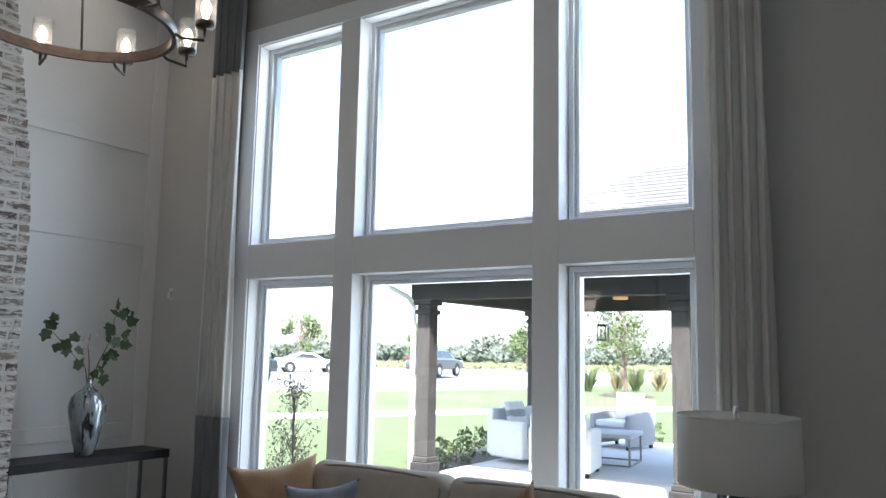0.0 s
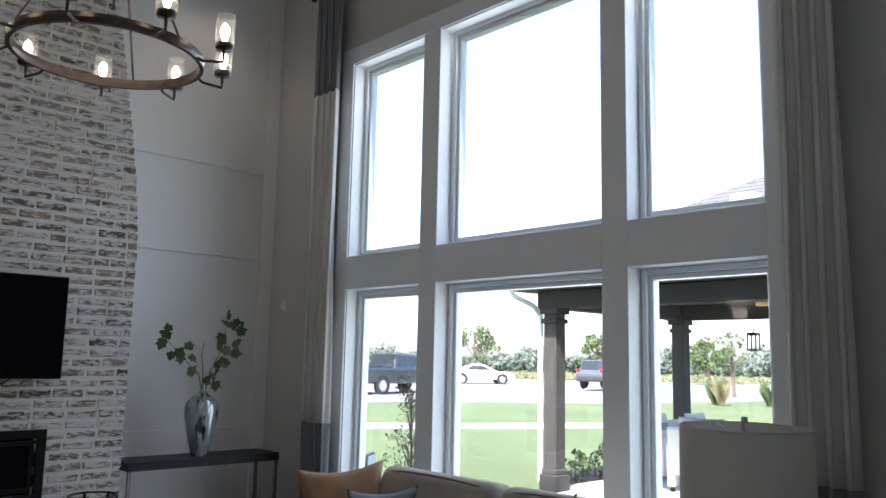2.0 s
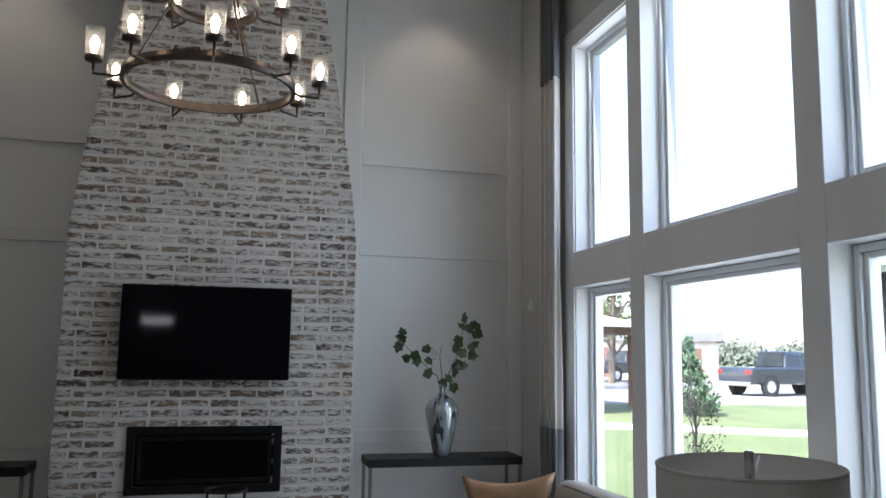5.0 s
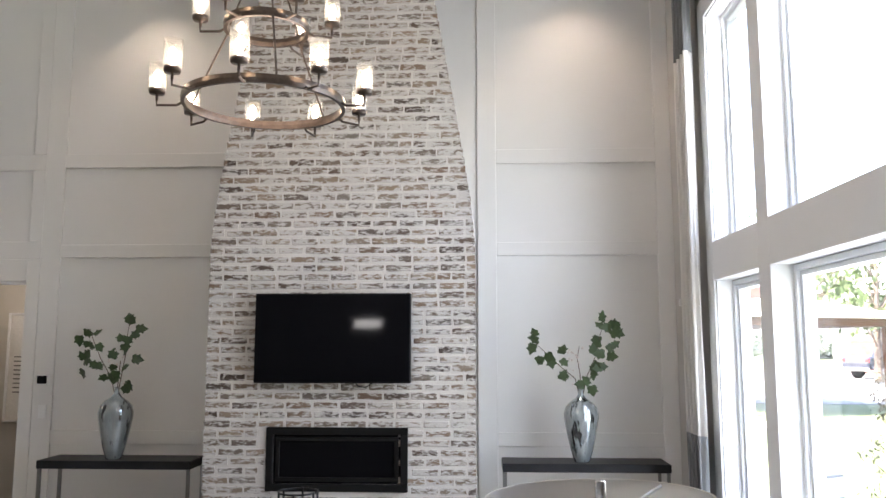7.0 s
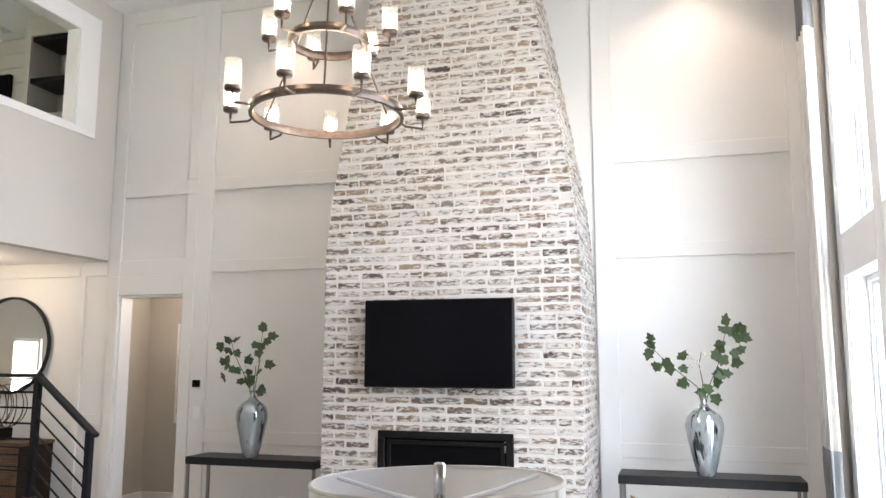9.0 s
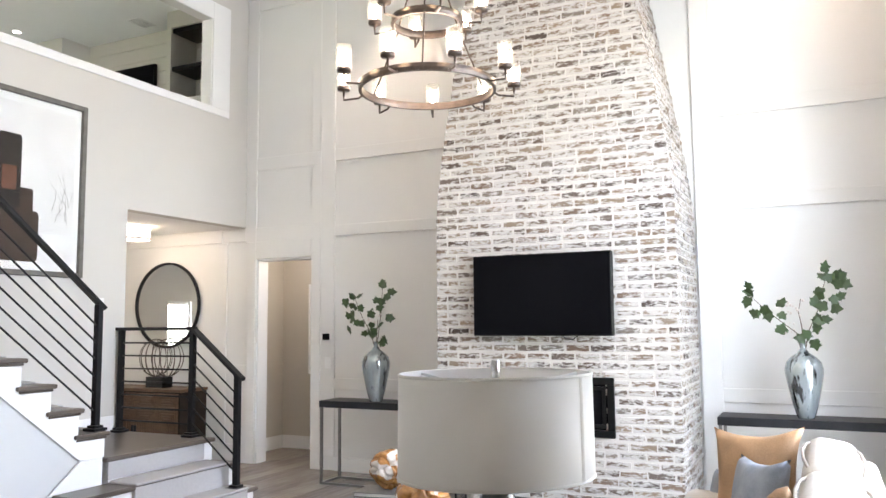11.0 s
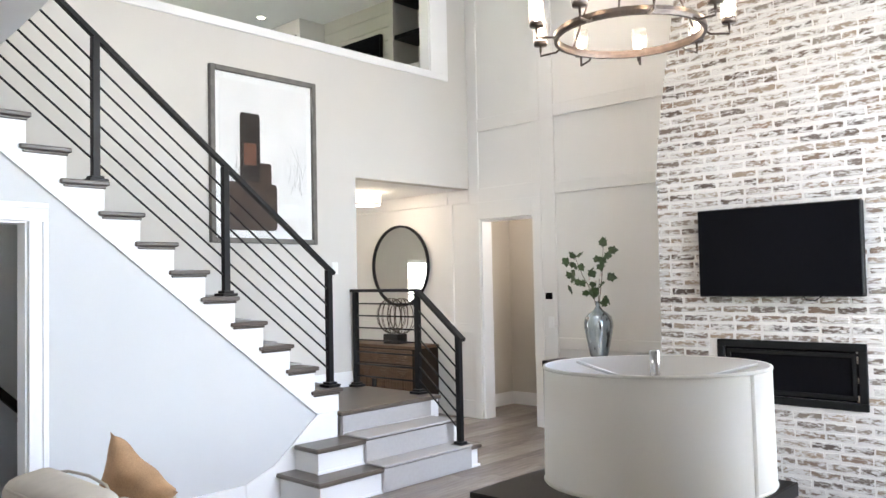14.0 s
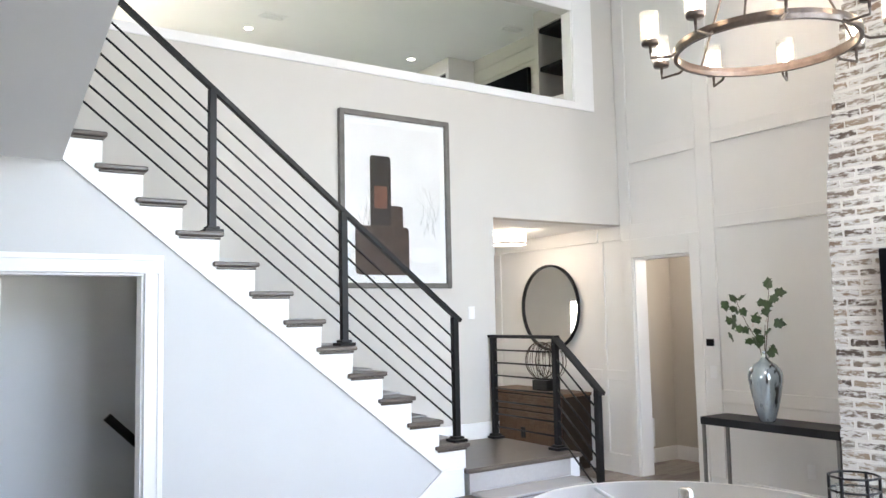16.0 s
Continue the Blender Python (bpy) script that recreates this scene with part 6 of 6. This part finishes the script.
def vehicle(name, label, at, turn, paint, body, cabin, width, wheels, r, glass, lights):
    """A car along +x. body, cabin and glass are side outlines in x and z."""
    c = thing(name, label, "car", at, turn, group="vehicles in the parking lot")
    hw = width / 2
    part("body", prism(body, "y", -hw, hw, 0.07), paint, c)
    cab = prism(cabin, "y", -hw + 0.10, hw - 0.10)
    zt, zb = max(p[1] for p in cabin), min(p[1] for p in cabin)
    for v in cab.verts:
        v.co.y *= 1 - 0.20 * (v.co.z - zb) / (zt - zb)
    bmesh.ops.bevel(cab, geom=cab.edges[:], offset=0.05, segments=2, affect="EDGES", profile=0.5)
    part("cabin", cab, paint, c)
    for g in glass:
        for s in (-1, 1):
            w_ = prism(g, "y", 0, 0.012)
            for v in w_.verts:
                k = 1 - 0.20 * (v.co.z - zb) / (zt - zb)
                v.co.y = s * ((hw - 0.10) * k + (0.008 if v.co.y > 0.006 else -0.01))
            bmesh.ops.recalc_face_normals(w_, faces=w_.faces)
            part("side_window", w_, CARGLASS, c)
    xs = sorted(p[0] for p in cabin)
    top = [p[0] for p in cabin if p[1] > zt - 0.06]
    for x0_, x1_, nm in ((xs[0], min(top), "rear_window"), (xs[-1], max(top), "windscreen")):
        s = -1 if nm == "rear_window" else 1
        d = Vector((x1_ - x0_, 0, zt - zb))
        g = bmesh.new()
        bmesh.ops.create_cube(g, size=1, matrix=Matrix.Translation(((x0_ + x1_) / 2 + s * 0.02, 0, (zt + zb) / 2 + 0.012)) @ pose(0, math.degrees(math.atan2(d.x, d.z)) * 0, 0) @ Matrix.Rotation(math.atan2(d.x, d.z), 4, "Y") @ Matrix.Diagonal((0.02, (width - 0.5), d.length * 0.82, 1)))
        part(nm, g, CARGLASS, c)
    for x in wheels:
        for y in (-hw + 0.10, hw - 0.10):
            wheel(c, x, y, r, 0.22)
            arch = lathe([(r * 1.18, -0.01), (r * 1.18, 0.01)], 24)
            sy = 1 if y > 0 else -1
            bmesh.ops.transform(arch, matrix=Matrix.Translation((x, sy * (hw - 0.004), r + 0.02)) @ pose(0, 0, 0, 90, 0, 0), verts=arch.verts)
            part("wheel_arch", arch, RUBBER, c)
    for x, z, mt, nm in lights:
        for y in (-hw + 0.16, hw - 0.16):
            part(nm, boxes((x - 0.03, x + 0.03, y - 0.13, y + 0.13, z - 0.09, z + 0.09), bevel=0.02), mt, c)
    part("bumper", boxes((min(p[0] for p in body) - 0.04, min(p[0] for p in body) + 0.12, -hw + 0.08, hw - 0.08, 0.42, 0.60), bevel=0.03), CHROME if name == "pickup_truck" else RUBBER, c)


PICK = ([(-2.9, 0.50), (2.85, 0.48), (2.95, 0.75), (2.9, 1.08), (1.45, 1.22), (-2.88, 1.20), (-2.95, 0.9)], [(-0.95, 1.18), (1.55, 1.18), (0.75, 1.86), (-0.75, 1.90)], 1.98, (-1.85, 1.85), 0.40, ([(-0.78, 1.26), (0.02, 1.26), (0.02, 1.76), (-0.66, 1.77)], [(0.10, 1.26), (1.20, 1.26), (0.68, 1.74), (0.10, 1.76)]), ((-2.93, 1.0, TAIL, "tail_light"), (2.9, 0.95, PLASTIC, "headlight")))
vehicle("pickup_truck", "dark blue crew-cab pickup truck parked by the lawn", (-28.6, 26.6, GZ), 98, PAINT_NAVY, *PICK)
vehicle("pickup_truck", "dark blue pickup truck parked further along", (-44, 27, GZ), 110, PAINT_NAVY, *PICK)
vehicle("sports_car", "low white two-door car", (-38.5, 43.0, GZ), 52, PAINT_WHITECAR, [(-2.3, 0.32), (2.3, 0.30), (2.38, 0.55), (2.1, 0.80), (0.9, 0.92), (-2.25, 0.98), (-2.4, 0.7)], [(-1.75, 0.93), (1.05, 0.90), (0.15, 1.36), (-0.75, 1.38)], 1.88, (-1.42, 1.42), 0.34, ([(-1.2, 0.97), (0.7, 0.95), (0.1, 1.27), (-0.65, 1.29)],), ((-2.32, 0.78, TAIL, "tail_light"), (2.25, 0.65, PLASTIC, "headlight")))
vehicle("suv", "slate-grey sport utility vehicle seen from its rear corner", (-27.3, 42.4, GZ + 0.12), 99, PAINT_GREYCAR, [(-2.2, 0.42), (2.2, 0.40), (2.32, 0.65), (2.2, 0.92), (1.15, 1.05), (-2.2, 1.10), (-2.3, 0.8)], [(-2.12, 1.04), (1.35, 1.02), (0.45, 1.62), (-1.75, 1.68)], 1.85, (-1.33, 1.33), 0.36, ([(-1.75, 1.14), (-0.55, 1.12), (-0.55, 1.54), (-1.5, 1.52)], [(-0.47, 1.12), (0.95, 1.10), (0.40, 1.50), (-0.47, 1.54)]), ((-2.24, 1.06, TAIL, "tail_light"), (2.2, 0.85, PLASTIC, "headlight")))

# ---- trees, shrubs and distance ----
def leaves(bm, at, r, n, size, rnd, flat=1.0):
    """Small leaf cards strewn through a ball, at all tilts."""
    for _ in range(n):
        d = Vector((rnd.gauss(0, 1), rnd.gauss(0, 1), rnd.gauss(0, 1))).normalized() * r * rnd.uniform(0.25, 1.0) ** 0.5
        p = Vector(at) + Vector((d.x, d.y, d.z * flat))
        q = Euler((rnd.uniform(0, 6.3), rnd.uniform(0, 6.3), rnd.uniform(0, 6.3))).to_matrix()
        s = size * rnd.uniform(0.6, 1.3)
        vs = [bm.verts.new(p + q @ Vector(v) * s) for v in ((-0.5, 0, 0), (0, -0.32, 0.05), (0.55, 0, 0), (0, 0.32, 0.05))]
        bm.faces.new(vs)


def tree(at, h, r, seed, mt, label, clear=0.35, n=26, per=36, size=0.0, name="tree", cat="tree", stout=1.0):
    """A tapered trunk with limbs and an uneven crown of many leaves."""
    rnd = random.Random(seed)
    t = thing(name, label, cat, at, group="trees and shrubs outdoors")
    bm = bmesh.new()
    top = Vector((rnd.uniform(-0.05, 0.05) * h, rnd.uniform(-0.05, 0.05) * h, h * 0.9))
    tube(bm, [(0, 0, -0.05), top * 0.35, top * 0.7, top], [0.028 * h * stout, 0.02 * h * stout, 0.012 * h * stout, 0.004 * h * stout], 8)
    crown = bmesh.new()
    for i in range(n):
        u = rnd.uniform(clear, 0.98)
        a = rnd.uniform(0, 6.3)
        reach = r * (0.35 + 0.65 * math.sin(math.pi * min(1, (u - clear) / (1 - clear) * 0.8 + 0.15))) * rnd.uniform(0.5, 1.05)
        p = top * u + Vector((reach * math.cos(a), reach * math.sin(a), 0.10 * h * rnd.uniform(-0.3, 1)))
        tube(bm, [top * max(0.15, u - 0.18), (top * (u - 0.1) + p) / 2, p], [0.008 * h * stout, 0.005 * h * stout, 0.002 * h * stout], 5)
        leaves(crown, p, r * rnd.uniform(0.22, 0.42), per, size or 0.05 * h, rnd, 0.75)
    part("trunk", bm, BARK, t)
    part("crown", crown, mt, t)


rr = random.Random(12)
tree((-11.2, 32.5, GZ), 3.5, 1.1, 1, FOLIAGE, "young green street tree in a mulch ring", size=0.13)
ring_ = lathe([(1.1, 0.0), (0.9, 0.05), (0.05, 0.06)], 24)
tagged(part("mulch_ring", ring_, MULCH, at=(-11.2, 32.5, GZ)), "dark bark mulch ring round the young tree", "mulch")
tree((-9.0, 40, GZ), 4.2, 1.2, 2, FOLIAGE, "slender young tree beyond the porch", size=0.14)
tree((-19, 42, GZ), 3.6, 0.9, 3, FOLIAGE, "young tree beside the parking lot", size=0.13)
tree((-31, 62, GZ), 4.0, 1.5, 4, FOLIAGE, "round-headed tree beyond the parking lot", size=0.3)
tree((-45, 66, GZ), 4.2, 1.7, 5, FOLIAGE, "round-headed tree at the lot's far edge", size=0.3)
tree((-52, 56, GZ), 5, 1.9, 6, FOLIAGE, "light green tree behind the parked cars", size=0.3)
tree((-35, 18.5, GZ), 9, 3.0, 7, FOLIAGE, "tall tree behind the timber pavilion", size=0.35)
tree((-40, 24, GZ), 8, 2.6, 8, FOLIAGE, "tall tree by the side lot", size=0.35)
tree((-30, 82, GZ), 8, 3.2, 14, FOLIAGE_HAZE_TINT, "broad tree in the far field", size=0.4)
tree((-5.4, 7.35, GZ), 1.55, 0.30, 9, FOLIAGE_RED, "thin reddish ornamental shrub beneath the window", 0.05, 90, 14, 0.03, "shrub", "shrub", 0.35)
tree((-6.1, 7.9, GZ), 0.8, 0.28, 10, FOLIAGE_RED, "low reddish ornamental shrub in the bed", 0.05, 44, 14, 0.03, "shrub", "shrub", 0.35)
for i, (x, y) in enumerate(((-5.95, 11.4), (-6.1, 12.2), (-5.85, 10.8), (-3.35, 8.1), (-6.3, 13.2), (-4.6, 16.2), (-3.2, 16.2))):
    tree((x, y, GZ), rr.uniform(0.35, 0.55), 0.28, 20 + i, FOLIAGE, "low rounded green bush beside the patio", 0.05, 18, 22, 0.05, "bush", "bush")
bed = prism([(-6.25, 10.6), (-5.56, 10.4), (-5.56, 15.0), (-6.6, 15.0)], "z", GZ - 0.05, GZ + 0.012)
structure("planting_bed", bed, MULCH, "dark mulch planting bed beside the patio", "mulch")


def spruce(at, h, seed):
    rnd = random.Random(seed)
    t = thing("spruce", "small dense blue-green spruce on the lawn", "tree", at, group="trees and shrubs outdoors")
    part("trunk", tube(bmesh.new(), [(0, 0, -0.05), (0, 0, h * 0.95)], [0.03 * h, 0.004], 6), BARK, t)
    cr = bmesh.new()
    for i in range(420):
        u = rnd.random() ** 1.3
        a = rnd.uniform(0, 6.3)
        r = 0.36 * h * (1 - u) * rnd.uniform(0.5, 1.1) + 0.02
        leaves(cr, (r * math.cos(a), r * math.sin(a), 0.06 * h + u * 0.92 * h), 0.05 * h, 4, 0.07 * h, rnd)
    part("crown", cr, SPRUCE, t)


spruce((-19.0, 15.8, GZ), 2.2, 31)
for i in range(7):
    x, y = -15.8 + 0.9 * i + rr.uniform(-0.4, 0.4), 33 + 0.9 * i + rr.uniform(-1, 1)
    g = thing("ornamental_grass", "tall pale feathered ornamental grass clump", "grass clump", (x, y, GZ), group="grass clumps by the lot")
    bm = bmesh.new()
    for k in range(190):
        a, l_ = rr.uniform(0, 6.3), rr.uniform(0.5, 1.15)
        o = Vector((math.cos(a), math.sin(a), 0))
        side_ = Vector((-o.y, o.x, 0)) * 0.007
        p0, p1, p2 = o * rr.uniform(0, 0.15), o * rr.uniform(0.1, 0.25) + Vector((0, 0, l_ * 0.6)), o * rr.uniform(0.15, 0.5) + Vector((0, 0, l_))
        vs = [bm.verts.new(v) for v in (p0 - side_, p0 + side_, p1 + side_, p2, p1 - side_)]
        bm.faces.new(vs)
    part("blades", bm, STRAW if i % 2 else FOLIAGE, g)
hedge = bmesh.new()
for i in range(300):
    u = i / 300
    x, y = -62 + 48 * u + rr.uniform(-1, 1), 40 + 40 * u ** 0.8 + rr.uniform(-1.0, 1.0)
    leaves(hedge, (x, y, 0.3), 0.6, 16, 0.22, rr, 0.6)
tagged(part("verge_planting", hedge, STRAW), "straw-coloured and green planting along the lot's far verge", "planting", kind="stuff")
woods = bmesh.new()
for i in range(620):
    a = radians(rr.uniform(-6, 84))
    d = rr.uniform(120, 190)
    h_ = rr.uniform(1.2, 2.8) * (1.9 if rr.random() < 0.12 else 0.9)
    for k in range(3):
        leaves(woods, (-d * math.sin(a) + rr.uniform(-3, 3), d * math.cos(a) + rr.uniform(-3, 3), h_ * rr.uniform(0.25, 0.8)), h_ * 0.5, 90, 0.75, rr, 0.8)
tagged(part("far_woods", woods, FOLIAGE_HAZE_TINT), "green treeline at the far edge of the fields, haze painted into its colour", "woods", kind="stuff")

gz = thing("pavilion", "red-brown timber garden pavilion with pale metal roof", "pavilion", (-22.3, 12.2, GZ), 22)
for x in (-2.0, 2.0):
    for y in (-2.6, 2.6):
        part("post", boxes((x - 0.14, x + 0.14, y - 0.14, y + 0.14, 0, 2.3)), REDBROWN, gz)
part("beam", boxes((-2.3, 2.3, -2.9, 2.9, 2.30, 2.5)), REDBROWN, gz)
rf = bmesh.new()
bmesh.ops.create_cone(rf, cap_ends=True, segments=4, radius1=4.2, radius2=1.2, depth=0.6, matrix=Matrix.Translation((0, 0, 2.8)) @ pose(0, 0, 0, 0, 0, 45))
part("roof", rf, CONCRETE, gz)
part("cupola", boxes((-0.7, 0.7, -0.7, 0.7, 3.1, 3.5)), REDBROWN, gz)
rf = bmesh.new()
bmesh.ops.create_cone(rf, cap_ends=True, segments=4, radius1=1.4, radius2=0.05, depth=0.5, matrix=Matrix.Translation((0, 0, 3.75)) @ pose(0, 0, 0, 0, 0, 45))
part("roof", rf, CONCRETE, gz)
sg = thing("notice_board", "black roadside sign board with pale lettering bars", "sign", (-46.0, 44.5, GZ), 45)
part("board", boxes((-1.1, 1.1, -0.05, 0.05, 1.0, 1.9)), IRON, sg)
for s in (-0.95, 0.95):
    part("post", boxes((s - 0.06, s + 0.06, -0.06, 0.06, 0, 1.0)), IRON, sg)
for i in range(2):
    part("text_bar", boxes((-0.85, 0.85 - 0.4 * i, 0.05, 0.06, 1.52 - 0.28 * i, 1.68 - 0.28 * i), (-0.85, 0.85 - 0.4 * i, -0.06, -0.05, 1.52 - 0.28 * i, 1.68 - 0.28 * i)), PAPER, sg)
bd = thing("outbuilding", "low tan boarded building beyond the lot", "building", (-52, 33, GZ), 55)
part("wall", boxes((-5, 5, -3, 3, 0, 2.6)), PAINT_HALL, bd)
part("roof", prism([(-3.4, 2.6), (3.4, 2.6), (0, 3.3)], "x", -5.3, 5.3), SHINGLE, bd)
for x in (-3, 0, 3):
    part("door", boxes((x - 1.0, x + 1.0, -3.04, -3.0, 0, 2.1)), REDBROWN, bd)
wl = thing("garden_light", "white rectangular garden floodlight on a black stake", "garden light", (-5.45, 6.8, GZ), -55)
part("stake", tube(bmesh.new(), [(0, 0, 0), (0, 0, 0.45)], 0.018, 8), IRON, wl)
part("bracket", boxes((-0.10, 0.10, -0.012, 0.012, 0.45, 0.475)), IRON, wl)
hd = part("housing", boxes((-0.15, 0.15, -0.03, 0.03, 0.49, 0.69), bevel=0.025, seg=3), FRAME_GREY, wl)
part("lens", boxes((-0.13, 0.13, -0.036, -0.031, 0.51, 0.67), (-0.13, 0.13, 0.031, 0.036, 0.51, 0.67)), PAPER, hd)

# ---- pieces of the chimney and the floor ----
def brick_mesh(name, l, d, h):
    """A worn brick with chipped, eased edges, centred on its outer face's middle, facing +x."""
    bm = boxes((-d, 0, -l / 2, l / 2, -h / 2, h / 2), bevel=0.008)
    me = bpy.data.meshes.new(name)
    bm.to_mesh(me)
    bm.free()
    me.materials.append(BRICK)
    return me


rb = random.Random(77)
BL, BH = 0.192, 0.053
shapes = [brick_mesh("brick", BL + dl, 0.03, BH) for dl in (-0.004, 0.0, 0.004)]
halves = [brick_mesh("brick", 0.092, 0.03, BH), brick_mesh("brick", 0.096, 0.03, BH)]
rest = bmesh.new()
made = 0


def put_brick(bm, x0_, x1_, y0_, y1_, z0_, z1_):
    """Worn brick joined to the rest: a box with jittered corners."""
    vs = [bm.verts.new((x + rb.uniform(-0.0025, 0.0025), y + rb.uniform(-0.005, 0.005), z + rb.uniform(-0.006, 0.006))) for x in (x0_, x1_) for y in (y0_, y1_) for z in (z0_, z1_)]
    for f in ((0, 1, 3, 2), (4, 6, 7, 5), (0, 4, 5, 1), (2, 3, 7, 6), (0, 2, 6, 4), (1, 5, 7, 3)):
        bm.faces.new([vs[i] for i in f])


for row in range(int(TOP / COURSE)):
    z = (row + 0.5) * COURSE
    a, b = C0 + inset(z), C1 - inset(z)
    y = a
    first = True
    while y < b - 0.02:
        l = BL + rb.choice((-0.004, 0.0, 0.004))
        half = first and row % 2
        if half or rb.random() < 0.06:
            l = rb.choice((0.092, 0.096))
        first = False
        l = min(l, b - y)
        if b - y - l < 0.05:
            l = b - y
        m = y + l / 2
        y += l + 0.0145
        if FBL - 0.02 < z < FBH + 0.02 and FB0 - 0.0 < m < FB1 + 0.0:
            continue
        proud = rb.uniform(-0.0035, 0.0035)
        fits = [s for s in shapes if abs(max(v.co.y for v in s.vertices) * 2 - l) < 0.003]
        if fits and 0.75 < z < 2.65 and made < 300 and 0.1 < m - a and m < b - 0.1:
            ob = new("brick", fits[0])
            ob.parent = chimney
            ob.matrix_local = pose(CX + proud, m, z + rb.uniform(-0.003, 0.003), rb.uniform(-1.6, 1.6), 0, rb.uniform(-0.8, 0.8))
            made += 1
        else:
            put_brick(rest, CX - 0.03, CX + proud, m - l / 2, m + l / 2, z - BH / 2 + rb.uniform(-0.002, 0.003), z + BH / 2 + rb.uniform(-0.003, 0.002))
    for s, yy in ((-1, a), (1, b)):
        x = CX - (0.105 if row % 2 else 0.0) - 0.012
        if row % 2:
            put_brick(rest, CX - 0.100, CX - 0.001, yy - s * 0.03, yy + s * rb.uniform(-0.003, 0.005), z - BH / 2, z + BH / 2)
        while x > XW:
            l = min(BL, x - XW)
            if l > 0.04:
                put_brick(rest, x - l, x, yy - s * 0.03, yy + s * rb.uniform(-0.005, 0.005), z - BH / 2, z + BH / 2)
            x -= BL + 0.0105
bmesh.ops.recalc_face_normals(rest, faces=rest.faces)
tagged(part("brickwork", rest, BRICK, chimney), "", "", kind="stuff")

# floor boards where the floor is seen
pm = [bpy.data.meshes.new("plank") for _ in range(2)]
for me, l in zip(pm, (1.2, 0.9)):
    bm = boxes((0.0008, l - 0.0008, 0.0008, 0.1262, -0.003, 0.0), bevel=0.0012)
    bm.to_mesh(me)
    bm.free()
    me.materials.append(FLOOR)
floor_ = bpy.data.objects["floor"]
n = 0
for j in range(42):
    y = -1.7 + 0.127 * j
    x = -5.45 + rb.uniform(-1.0, 0.0)
    while x < -1.2 and n < 300:
        k = rb.randrange(2)
        if x > -6.6:
            ob = new("plank", pm[k])
            ob.parent = floor_
            ob.location = (x, y, 0.0)
            n += 1
        x += (1.2, 0.9)[k]
